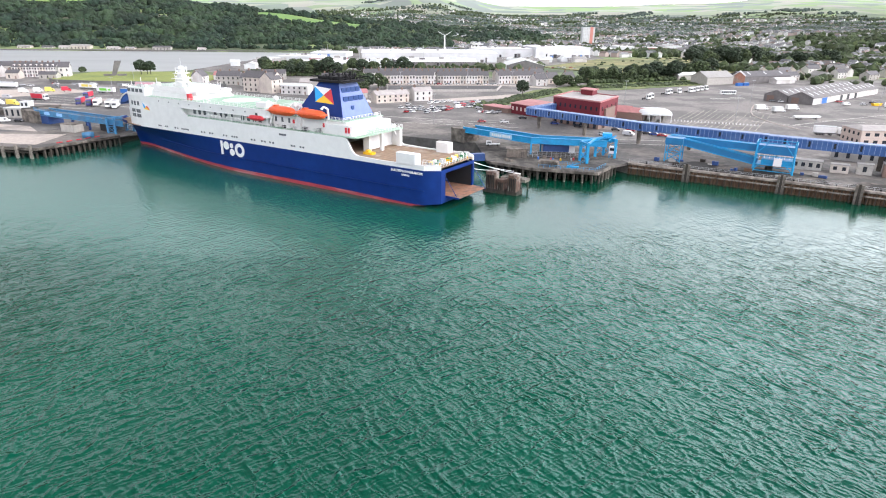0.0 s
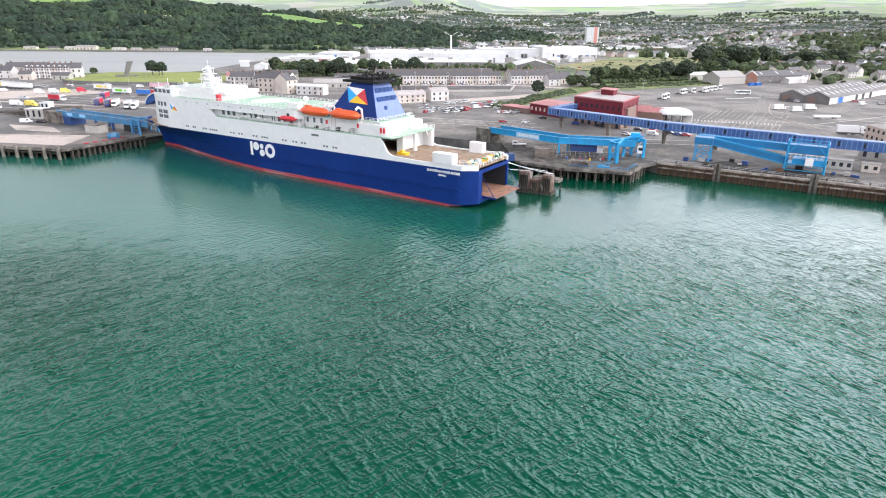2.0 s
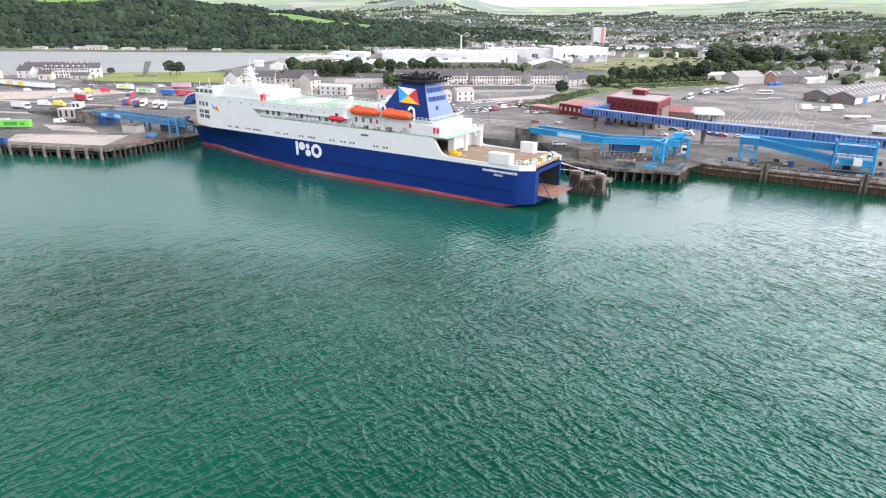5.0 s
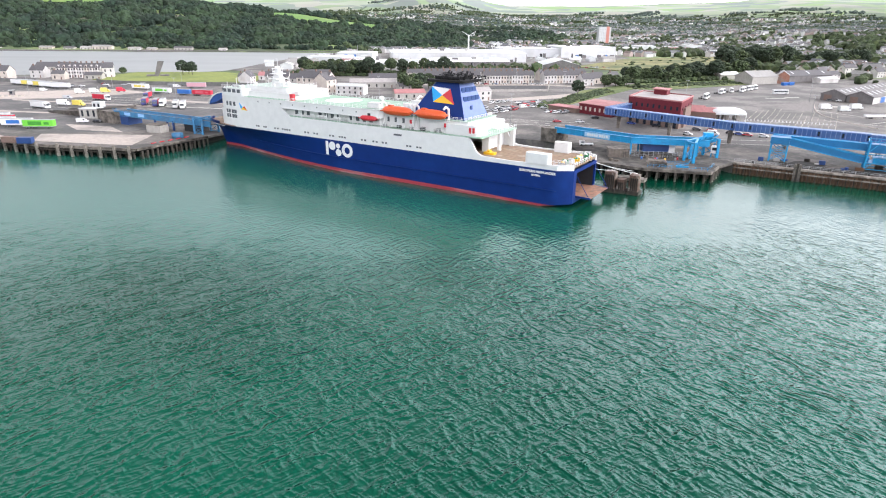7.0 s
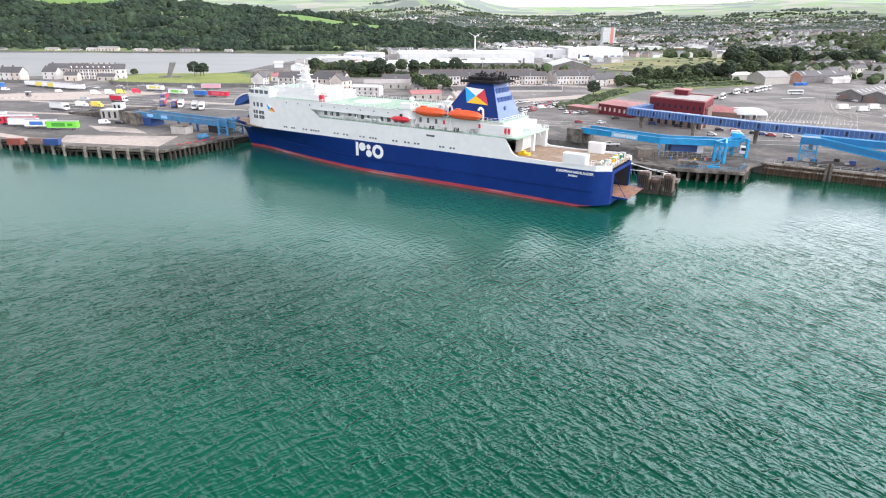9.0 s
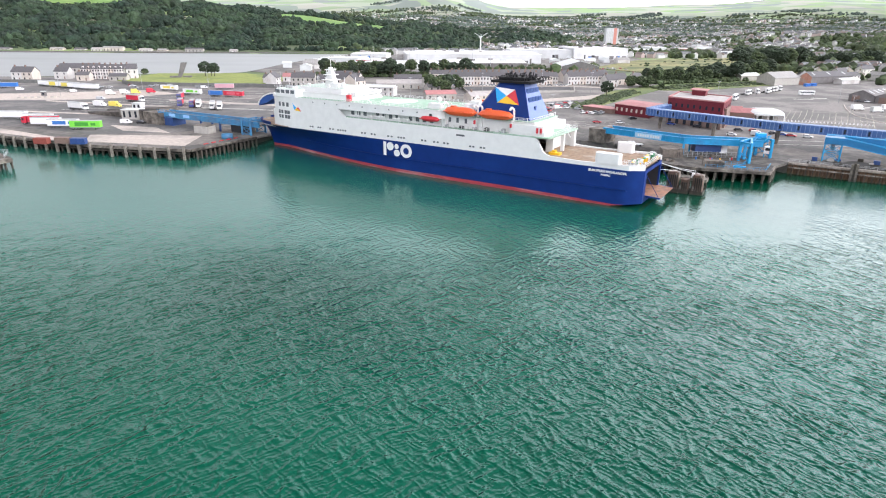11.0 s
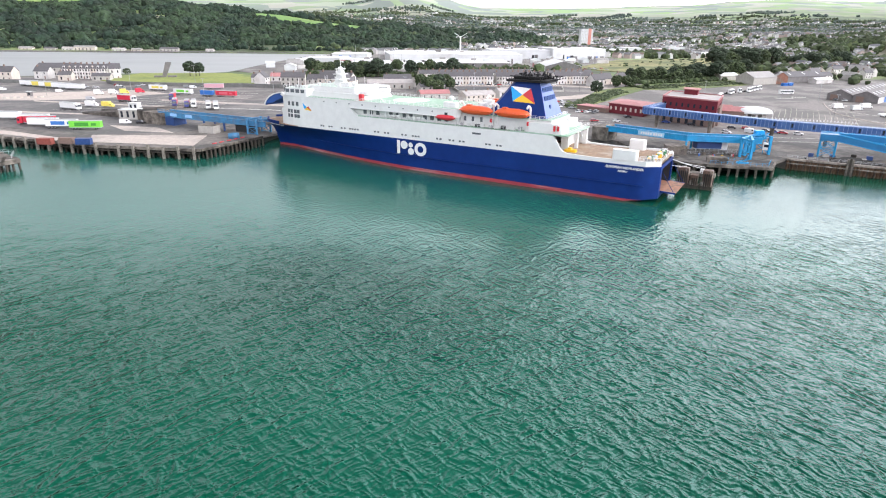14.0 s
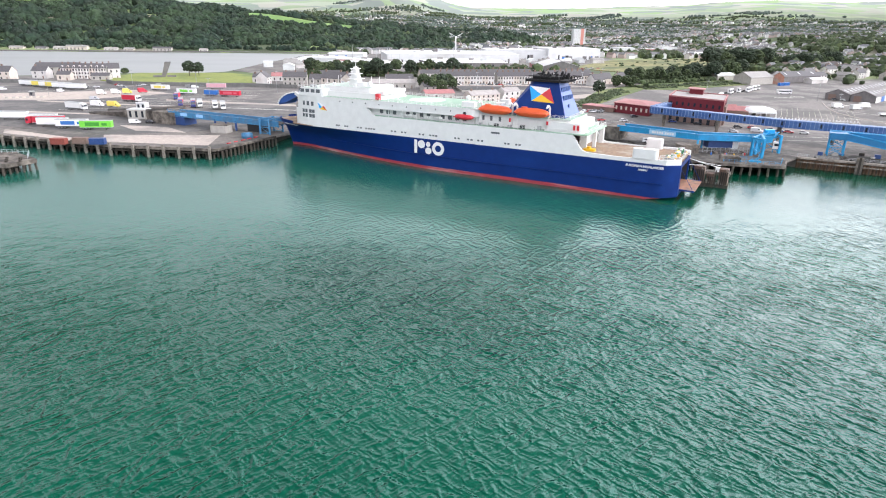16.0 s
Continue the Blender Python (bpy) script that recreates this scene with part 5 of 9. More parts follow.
# legs and the lifting tower
for p in (NEAR[1], FAR_[1]):
    gg = Geo()
    gg.beam((p.x, p.y, GZ), (p.x, p.y, GB), 0.55)
    part("mid_leg", gg, SPAN_BLUE, span)
LEGS = [Vector(p) for p in ((52.0, 209.9), (50.6, 214.6), (58.2, 222.0), (62.0, 224.5), (53.8, 217.0), (64.6, 218.8))]
for p in LEGS:
    gg = Geo()
    gg.beam((p.x, p.y, GZ), (p.x, p.y, 11.0), 0.85, 0.85)
    part("tower_leg", gg, SPAN_BLUE, span)
gg = Geo()
for i, j in ((0, 1), (2, 3), (1, 4), (3, 5)):
    a, b = LEGS[i], LEGS[j]
    gg.beam((*a, 4.6), (*b, 7.6), 0.24)
    gg.beam((*b, 4.6), (*a, 7.6), 0.24)
    gg.beam((*a, 7.7), (*b, 10.8), 0.24)
    gg.beam((*a, 10.8), (*b, 10.8), 0.55)
gg.beam((*LEGS[0], 10.9), (*LEGS[2], 10.9), 0.7)
gg.beam((*LEGS[1], 10.9), (*LEGS[3], 10.9), 0.7)
part("tower_brace", gg, SPAN_BLUE, span)
gg = Geo()
gg.box(-1.7, 1.7, -1.2, 1.2, 0, 1.8, m=pose(62.8, 224.2, 10.6, 0, 0, -15))
cab_ = part("operator_cabin", gg, CYAN, span, "light blue lifting machinery on the tower head")
for a, b in (((60.5, 222, 10.4), (65.4, 221.8, 11.8)), ((62, 219.5, 10.4), (65.4, 221.8, 11.8)), ((58.5, 220.5, 10.4), (62.8, 224, 12.0))):
    gg = Geo()
    gg.beam(a, b, 0.3)
    part("strut", gg, SPAN_BLUE, cab_)
gg = Geo()
gg.box(-5.4, 5.4, -2.4, 2.4, 0.9, 4.1, m=pose(45.2, 228.2, GZ, 0, 0, -6))
mh = part("machinery_house", gg, DECKBLUE, span, "dark blue machinery house below the deck")
gg = Geo()
gg.box(4.2, 6.4, -2.6, 2.0, 0.6, 3.9, m=pose(45.2, 228.2, GZ, 0, 0, -6))
part("end_panel", gg, SIGN_WHITE, mh)
gg = Geo()
ax_ = math.degrees(math.atan2(-24.5, 23.8))
gg.box(-5.5, 1.6, -1.8, 8.0, 0, 5.6, m=pose(11.2, 251.2, GZ, 0, 0, ax_))
part("abutment", gg, WALLCON, span, "stained concrete abutment")

# sheds and clutter on the platform
cab = thing("control_hut", pose(64.2, 220.2, GZ, 0, 0, -33), "small white control hut on blue legs", "hut")
gg = Geo()
gg.box(-1.2, 1.2, -1.1, 1.1, 1.6, 4.2)
body = part("hut_body", gg, SIGN_WHITE, cab)
gg = Geo()
gg.box(-1.3, -1.19, -0.7, 0.7, 2.7, 3.7)
gg.box(-0.8, 0.8, -1.16, -1.09, 2.7, 3.7)
part("hut_window", gg, GLASS, body)
gg = Geo()
for a in (-1, 1):
    for b in (-0.9, 0.9):
        gg.beam((a, b, 0), (a, b, 1.7), 0.2)
part("hut_leg", gg, SPAN_BLUE, cab)
st = thing("block_store", pose(29.6, 222.4, GZ, 0, 0, -8), "low brown boarded store with a flat roof", "store")
gg = Geo()
gg.box(-4.4, 3.0, -2.4, 2.4, 0, 2.9)
wl_ = part("wall", gg, BOARD, st)
for k in range(12):
    gg = Geo()
    gg.box(-4.36 + k * 0.61, -3.9 + k * 0.61, -2.5, -2.4, 0.1, 2.85)
    part("board", gg, BOARD, wl_)
gg = Geo()
gg.box(-4.6, 3.2, -2.6, 2.6, 2.9, 3.15)
part("roof_slab", gg, WALLCON, st)
gg = Geo()
gg.box(1.0, 2.0, -2.46, -2.39, 0, 2.1)
part("door", gg, DARK, st)
bx = thing("blue_skip", pose(13.5, 214.5, GZ, 0, 0, 10), "small dark blue steel container on the quay", "container")
gg = Geo()
gg.box(-2.6, 2.6, -1.2, 1.2, 0.1, 2.6)
part("box_body", gg, DECKBLUE, bx)
gg = Geo()
for k in range(9):
    gg.box(-2.5 + k * 0.6, -2.3 + k * 0.6, -1.28, 1.28, 0.2, 2.5)
part("box_rib", gg, DECKBLUE, bx)
blk = thing("concrete_plinth", pose(37.5, 206.5, GZ, 0, 0, -20), "square concrete plinth at the platform edge", "plinth")
gg = Geo()
gg.box(-3.4, 3.4, -2.2, 2.2, 0, 1.5)
gg.box(-2.9, 2.9, -1.8, 1.8, 1.5, 1.9)
part("plinth_block", gg, WALLCON, blk)
g = Geo()
rail(g, [(33.5, 203.8, GZ), (51.6, 197.6, GZ), (57.5, 205.5, GZ)], 1.1, 2.0, 0.035)
rail(g, [(41, 209, GZ), (48, 206, GZ), (54, 214, GZ)], 1.1, 2.0, 0.035)
rl = part("platform_railing", g, SPAN_BLUE)
tagged(rl, "blue pipe railing on the linkspan platform", "railing")
gg = Geo()
gg.box(-2.0, 2.0, -0.6, 0.6, 0.0, 0.5)
gg.beam((-1.9, -0.55, 0.5), (1.9, -0.55, 1.5), 0.14)
gg.beam((-1.9, 0.55, 0.5), (1.9, 0.55, 1.5), 0.14)
ob = part("blue_gangway", gg, SPAN_BLUE, m=pose(45.5, 203.5, GZ, 0, 0, -18))
tagged(ob, "bright blue steel gangway section lying on the platform", "gangway")

# drums, pallets, gas bottles and fencing under the bridge
def drum(x, y, mat, label):
    d_ = thing("oil_drum", pose(x, y, GZ + 0.02), label, "drum", "drums on the platform")
    gg_ = Geo()
    gg_.tube((0, 0, 0), (0, 0, 0.9), 0.3, n=12)
    b_ = part("drum_body", gg_, mat, d_)
    for z in (0.3, 0.6):
        gg_ = Geo()
        gg_.tube((0, 0, z - 0.03), (0, 0, z + 0.03), 0.33, n=12)
        part("hoop", gg_, mat, b_)


def pallet_stack(x, y, rot, layers):
    p_ = thing("pallet_stack", pose(x, y, GZ + 0.02, 0, 0, rot), "stack of grey wooden pallets on the platform", "pallets", "pallet stacks on the platform")
    for k in range(layers):
        gg_ = Geo()
        for yy in (-0.5, 0.0, 0.5):
            gg_.box(-0.6, 0.6, yy - 0.06, yy + 0.06, k * 0.15, k * 0.15 + 0.1)
        for xx in (-0.5, -0.25, 0.0, 0.25, 0.5):
            gg_.box(xx - 0.08, xx + 0.08, -0.55, 0.55, k * 0.15 + 0.1, k * 0.15 + 0.13)
        part("pallet", gg_, BOARD, p_)


for x, y, mt, lb in ((40.2, 214.6, RED, "red oil drum"), (41.0, 215.2, TRUCK_B, "blue oil drum"), (43.5, 214.0, YELLOW, "yellow oil drum"), (47.6, 214.8, STEEL, "grey steel drum"), (48.6, 215.4, RED, "red oil drum"), (36.0, 217.0, TRUCK_B, "blue oil drum")):
    drum(x, y, mt, lb + " standing under the linkspan")
for x, y, rt, ly in ((38.6, 218.6, 12, 7), (50.0, 219.5, -20, 5), (24.0, 214.5, 30, 6), (25.6, 213.2, 28, 4), (43.0, 219.0, 5, 9)):
    pallet_stack(x, y, rt, ly)
g = Geo()
for k in range(13):
    x = 33.0 + k * 1.7
    g.beam((x, 221.5 - k * 0.25, GZ), (x, 221.5 - k * 0.25, GZ + 2.2), 0.12)
for z in (0.3, 0.9, 1.5, 2.1):
    g.beam((33.0, 221.5, GZ + z), (53.4, 218.5, GZ + z), 0.07)
ob = part("platform_fence", g, STEEL)
tagged(ob, "grey steel fence beneath the linkspan", "fence")
sk = thing("flatbed_truck", pose(22.5, 243, GZ, 0, 0, -8), "white pickup truck with a low load bed", "truck")
gg = Geo()
gg.prism(rounded(-2.8, -0.6, -0.95, 0.95, 0.3, 3), 0.45, 1.9)
gg.box(-0.6, 2.8, -0.95, 0.95, 0.6, 0.95)
part("truck_body", gg, SIGN_WHITE, sk)
gg = Geo()
gg.box(-2.3, -0.9, -0.97, 0.97, 1.25, 1.75)
part("cab_window", gg, GLASS, sk)
for xx in (-1.9, 1.8):
    for yy in (-0.85, 0.85):
        gg = Geo()
        gg.tube((xx, yy - 0.12, 0.36), (xx, yy + 0.12, 0.36), 0.36, n=12)
        part("tyre", gg, RUBBER, sk)

# ---- passenger walkway ----
RIB = material("pale_rib", (0.2, 0.29, 0.5), 0.5, var=0.1)


def gallery(name, p, q, z, w, h, mat, roof, parent, ribs=1.55, windows=True):
    """Enclosed gallery with ribbed roof and cladding panels between two plan points."""
    p, q = Vector(p), Vector(q)
    d = (q - p)
    ang = math.degrees(math.atan2(d.y, d.x))
    ln_ = d.length
    m = pose(p.x, p.y, 0, 0, 0, ang)
    n = max(2, int(ln_ / ribs))
    gg = Geo()
    gg.box(0, ln_, -w / 2, w / 2, z, z + h, m=m)
    body_ = part(name, gg, mat, parent)
    gg = Geo()
    gg.side([(0, z + h), (0, z + h + 0.12), (ln_, z + h + 0.12), (ln_, z + h)], -w / 2 - 0.12, w / 2 + 0.12, m=m)
    for i in range(n):
        x = i * ln_ / n
        gg.side([(x, z + h + 0.12), (x + 0.15, z + h + 0.34), (x + ln_ / n - 0.35, z + h + 0.34), (x + ln_ / n - 0.2, z + h + 0.12)], -w / 2 - 0.1, w / 2 + 0.1, m=m)
    part("ribbed_roof", gg, roof, body_)
    o_ = [(-w / 2 - 0.12, z + 0.1), (-w / 2 - 0.12, z + h + 0.4), (w / 2 + 0.12, z + h + 0.4), (w / 2 + 0.12, z + 0.1),
          (w / 2 - 0.02, z + 0.1), (w / 2 - 0.02, z + h + 0.1), (-w / 2 + 0.02, z + h + 0.1), (-w / 2 + 0.02, z + 0.1)]
    me = Geo().add([(x, yy, zz) for x in (-0.09, 0.09) for yy, zz in o_],
                   [tuple(range(8)), tuple(reversed(range(8, 16)))] + [(i, (i + 1) % 8, 8 + (i + 1) % 8, 8 + i) for i in range(8)]).mesh("cladding_rib", RIB)
    for i in range(n):
        share("cladding_rib", me, body_, m @ pose(i * ln_ / n, 0, 0))
    if windows:
        wm = Geo().box(-0.35, 0.35, -w / 2 - 0.07, -w / 2 + 0.02, z + 0.9, z + h - 0.4).mesh("gallery_window", GLASS)
        for i in range(3, n, 5):
            share("gallery_window", wm, body_, m @ pose((i + 0.5) * ln_ / n, 0, 0))
    return body_


walkway = thing("passenger_walkway", pose(0, 0, 0), "long elevated blue corrugated passenger walkway", "walkway")
K0, K1, K2 = (45.2, 292.5), (84.5, 246.5), (121.5, 219.0)
gallery("gallery", K0, K1, 9.7, 3.4, 3.0, WALK_BLUE, WALK_ROOF, walkway)
gallery("gallery", K1, K2, 9.7, 3.4, 3.0, WALK_BLUE, WALK_ROOF, walkway)
gallery("gallery", K2, (215, 152), 9.3, 3.6, 3.2, WALK_BLUE, WALK_ROOF, walkway)
gallery("gallery", (45.0, 291.5), (61.5, 308.0), 9.9, 3.4, 3.0, WALK_BLUE, WALK_ROOF, walkway, windows=False)
for x, y in ((49.5, 288.0), (66.0, 267.8), (83.5, 248), (99.5, 235.5), (124, 217.0), (150, 198.6)):
    gg = Geo()
    gg.prism(rounded(-0.7, 0.7, -0.5, 0.5, 0.2, 2), GZ, 9.8, m=pose(x, y, 0, 0, 0, -40), top=rounded(-0.9, 0.9, -0.7, 0.7, 0.2, 2))
    part("column", gg, WALLCON, walkway, "concrete column")

# boarding ramps and gantry tower
gantry = thing("boarding_gantry", pose(0, 0, 0), "bright blue boarding gantry tower with sloping gangway tubes", "gantry")
TEAL = material("gantry_blue", (0.015, 0.17, 0.38), 0.5, var=0.15, scale=0.5)
GM = pose(112.5, 198.0, 0, 0, 0, EQ)
for x in (-6, 6):
    for y in (-3.4, 3.4):
        gg = Geo()
        gg.beam(tuple(GM @ Vector((x, y, GZ))), tuple(GM @ Vector((x * 0.93, y * 0.93, 14.2))), 0.45)
        part("tower_leg", gg, SPAN_BLUE, gantry)
gg = Geo()
for y in (-3.4, 3.4):
    for a, b in (((-6, 4.6), (6, 4.6)), ((-6, 6.6), (6, 6.6)), ((-6, 9.6), (6, 9.6)), ((-5.6, 13.9), (5.6, 13.9)), ((-6, 9.6), (-2.5, 13.9)), ((6, 9.6), (2.5, 13.9)), ((-6, 4.6), (-4, 6.6)), ((6, 4.6), (4, 6.6))):
        gg.beam(tuple(GM @ Vector((a[0], y, a[1]))), tuple(GM @ Vector((b[0], y, b[1]))), 0.24)
for x in (-6, 6):
    for a, b in (((-3.4, 6.6), (3.4, 6.6)), ((-3.4, 9.6), (3.4, 9.6)), ((-3.2, 13.9), (3.2, 13.9)), ((-3.4, 4.4), (3.4, 9.6)), ((3.4, 9.6), (-3.2, 13.9))):
        gg.beam(tuple(GM @ Vector((x, a[0], a[1]))), tuple(GM @ Vector((x, b[0], b[1]))), 0.22)
part("tower_brace", gg, SPAN_BLUE, gantry)
gg = Geo()
gg.box(-6, 6, -3.2, 3.2, 6.4, 6.7, m=GM)
gg.box(-3.8, 5.5, -2.8, 2.6, 6.7, 8.3, m=GM)
part("platform_box", gg, SPAN_BLUE, gantry)
gg = Geo()
gg.box(-5.4, 5.4, -1.4, 2.6, 9.9, 12.7, m=GM)
part("upper_gallery", gg, TEAL, gantry)
gg = Geo()
gg.box(0.0, 2.4, -4.4, -2.9, 6.6, 9.0, m=GM)
part("white_cabin", gg, SIGN_WHITE, gantry)
gg = Geo()
rail(gg, [tuple(GM @ Vector(p)) for p in ((-6, -3.3, 8.9), (6, -3.3, 8.9), (6, 3.3, 8.9))], 1.1, 1.5, 0.05)
part("platform_rail", gg, SIGN_WHITE, gantry)


def tube_ramp(p, q, w, h, mat, nm):
    p, q = Vector(p), Vector(q)
    gg = Geo()
    gg.beam(p, q, w, h)
    bd = part(nm, gg, mat, gantry)
    n = int((q - p).length / 2.2)
    gg = Geo()
    u = Vector((0, 0, h / 2 + 0.02))
    for a in (-1, 1):
        side_ = Vector(((q - p).y, -(q - p).x, 0)).normalized() * (w / 2) * a
        gg.beam(p + u + side_, q + u + side_, 0.28, 0.3)
        gg.beam(p - u + side_, q - u + side_, 0.28, 0.3)
    part("edge_tube", gg, SPAN_BLUE, bd)


tube_ramp(tuple(GM @ Vector((-5, -1.4, 7.2))), (87.0, 213.8, 11.4), 2.4, 2.2, TEAL, "sloping_gangway")
tube_ramp(tuple(GM @ Vector((-6, 1.6, 11.3))), (84.5, 219.0, 11.7), 2.4, 2.2, TEAL, "level_gangway")
TM = pose(84.6, 214.2, 0, 0, 0, EQ)
for x in (-2.6, 2.6):
    for y in (-2.2, 2.2):
        gg = Geo()
        gg.beam(tuple(TM @ Vector((x, y, GZ))), tuple(TM @ Vector((x, y, 10.6))), 0.32)
        part("trestle_leg", gg, SPAN_BLUE, gantry)
gg = Geo()
for y in (-2.2, 2.2):
    for a, b in (((-2.6, 4.4), (2.6, 7.4)), ((2.6, 4.4), (-2.6, 7.4)), ((-2.6, 7.4), (2.6, 10.4)), ((2.6, 7.4), (-2.6, 10.4)), ((-2.6, 7.4), (2.6, 7.4)), ((-2.6, 10.4), (2.6, 10.4))):
        gg.beam(tuple(TM @ Vector((a[0], y, a[1]))), tuple(TM @ Vector((b[0], y, b[1]))), 0.18)
part("trestle_brace", gg, SPAN_BLUE, gantry)
gg = Geo()
gg.box(-3.0, 3.0, -2.5, 2.5, 10.4, 12.7, m=TM)
part("landing_box", gg, TEAL, gantry)

# huts along the east quay, under the walkway
def hut(name, x, y, w, dpt, h, rot, wall_mat, roof_mat, label, cat="hut", windows=3):
    t = thing(name, pose(x, y, GZ, 0, 0, rot), label, cat)
    gg = Geo()
    gg.box(-w / 2, w / 2, -dpt / 2, dpt / 2, 0, h)
    wl_ = part("wall", gg, wall_mat, t)
    gg = Geo()
    gg.box(-w / 2 - 0.2, w / 2 + 0.2, -dpt / 2 - 0.2, dpt / 2 + 0.2, h, h + 0.25)
    part("roof", gg, roof_mat, t)
    for i in range(windows):
        gg = Geo()
        xx = -w / 2 + (i + 0.5) * w / windows
        gg.box(xx - 0.55, xx + 0.55, -dpt / 2 - 0.05, -dpt / 2 + 0.02, 1.0, h - 0.6)
        part("window", gg, GLASS, wl_)
    return t


hut("quay_hut", 127, 202.5, 9, 4, 3.0, EQ, STONE_G, TIN, "long low grey quay hut under the walkway", windows=4)
hut("white_cabin", 134.6, 196.5, 5.2, 2.8, 2.8, EQ, RENDER_C, TIN, "off-white portable cabin on the quay", "cabin", 2)
hut("white_cabin", 141.5, 194.0, 4.4, 3, 3.4, EQ, STONE_G, TIN, "square grey cabin on the quay", "cabin", 1)
hut("brown_store", 149, 189.0, 8, 5, 4.2, EQ, BRICK, TINDARK, "brown brick quay store", "store", 2)
hut("grey_store", 156, 214.0, 22, 5, 3.6, EQ, STONE_G, TIN, "long grey shed with a flat tin roof beside the walkway", "shed", 6)

# bollards, crates and a low fence on the east quay
g = Geo()
g.tube((0, 0, 0), (0, 0, 0.55), 0.24, n=8)
g.tube((0, 0, 0.55), (0, 0, 0.8), 0.4, 0.3, n=8)
BOLLARD = g.mesh("bollard_body", BLACK)
for i in range(11):
    p = Q0 + (Q1 - Q0).normalized() * (6 + i * 11.5) + NQ * 1.6
    b_ = thing("bollard", pose(p.x, p.y, GZ), "black iron mooring bollard on the quay edge", "bollard", "bollards along the east quay")
    share("bollard_body", BOLLARD, b_, pose(0, 0, 0))
rng = random.Random(21)
for i in range(16):
    k = rng.uniform(6, 62)
    p = Q0 + (Q1 - Q0).normalized() * k + NQ * rng.uniform(4, 17)
    w, d_, h = rng.uniform(0.8, 2.6), rng.uniform(0.7, 1.5), rng.uniform(0.5, 1.5)
    c = thing("crate", pose(p.x, p.y, GZ, 0, 0, EQ + rng.uniform(-25, 25)), "%s crate of gear standing on the quay", "crate", "gear on the east quay")
    gg = Geo()
    gg.box(-w / 2, w / 2, -d_ / 2, d_ / 2, 0.1, h)
    kind_ = rng.choice((0, 1, 2, 3))
    c["label"] = ("weathered timber", "blue steel", "rusty steel", "pale grey")[kind_] + " crate of gear standing on the quay"
    bx_ = part("crate_body", gg, (TIMBER, DECKBLUE, RUST, STONE_G)[kind_], c)
    gg = Geo()
    gg.box(-w / 2 - 0.05, w / 2 + 0.05, -d_ / 2 - 0.05, d_ / 2 + 0.05, 0, 0.12)
    part("pallet", gg, TIMBER, bx_)

# wet, stained apron; shade under the gangways is put into its dark colour
STAIN_SHADE = material("stained_shaded_concrete", (0.03, 0.027, 0.024), 0.95, var=0.5, scale=0.5, second=(0.16, 0.14, 0.12), second_scale=0.12, second_lo=0.5, second_hi=0.62)
d_ = (Q1 - Q0).normalized()
for s0, s1, n0, n1 in ((14, 62, 2.2, 14.5), (66, 112, 2.4, 11.5), (114, 165, 2.4, 10.0)):
    ob = slab("stained_apron", ccw([tuple(Q0 + d_ * a + NQ * b) for a, b in ((s0, n0), (s1, n0), (s1 - 3, n1), (s0 + 5, n1 + 1.5))]), GZ - 0.5, GZ + 0.03, STAIN_SHADE, "oil-dark stained strip of the quay apron")

# ---- west quay ----
g = Geo()
EDGE = [W0, W1, W2, W3, (-300, 291), (-420, 345)]
for a, b in zip(EDGE, EDGE[1:]):
    a, b = Vector(a), Vector(b)
    n = max(1, round((b - a).length / 7))
    d2 = (b - a).normalized()
    nn = Vector((d2.y, -d2.x)) * (1 if (d2.y * 0 - d2.x * -1) > 0 else 1)
    for i in range(n):
        p, q = a.lerp(b, i / n) + d2 * 0.04, a.lerp(b, (i + 1) / n) - d2 * 0.04
        g.beam((*p, 3.62), (*q, 3.62), 0.9, 0.9)
part("edge_beam", g, WALLCON, quay_west, "stained concrete edge beam")
for a, b in zip(EDGE[1:], EDGE[2:]):
    a, b = Vector(a), Vector(b)
    d2 = (b - a).normalized()
    out = Vector((-d2.y, d2.x)) * (1 if Vector((-d2.y, d2.x)).dot(Vector((40, -120))) > 0 else -1)
    for z in (2.3, 3.3):
        g = Geo()
        g.beam((*(a + out * 0.7), z), (*(b + out * 0.7), z), 0.35, 0.4)
        # lower wale coloured dark to stand in for the shaded gap below the beam
        part("wale", g, TIMBER if z < 3 else WALLCON, quay_west)
FPOST = Geo().box(-0.42, 0.42, -0.42, 0.42, -3.5, 4.9).mesh("fender_pile", material("grey_timber", (0.25, 0.22, 0.19), 0.88, var=0.5, scale=0.9, second=(0.07, 0.06, 0.05), second_scale=0.4))
for k, (a, b) in enumerate(zip(EDGE, EDGE[1:])):
    a, b = Vector(a), Vector(b)
    d2 = (b - a).normalized()
    ang = math.degrees(math.atan2(d2.y, d2.x))
    out = Vector((-d2.y, d2.x)) * (1 if Vector((-d2.y, d2.x)).dot(Vector((40, -120))) > 0 else -1)
    ln_ = (b - a).length
    big = 6.2 if k else 2.2
    for i in range(int(ln_ / big)):
        p = a + d2 * (i + 0.4) * big + out * 0.85
        if k:
            share("fender_pile", FPOST, quay_west, pose(p.x, p.y, random.uniform(-0.4, 0.2), 0, random.uniform(-1.5, 1.5), ang))
        else:
            share("pile", PILE, quay_west, pose(p.x, p.y, 0, 0, 0, 0))
    for row in range(2):
        for i in range(int(ln_ / 3.1)):
            p = a + d2 * (i + 0.5) * 3.1 - out * (0.6 + row * 3.4)
            share("pile", PILE, quay_west, pose(p.x, p.y, -1.4, random.uniform(-2, 2), random.uniform(-2, 2), 0))
# slope below the west quay, its shade put into a near-black colour
g = Geo()
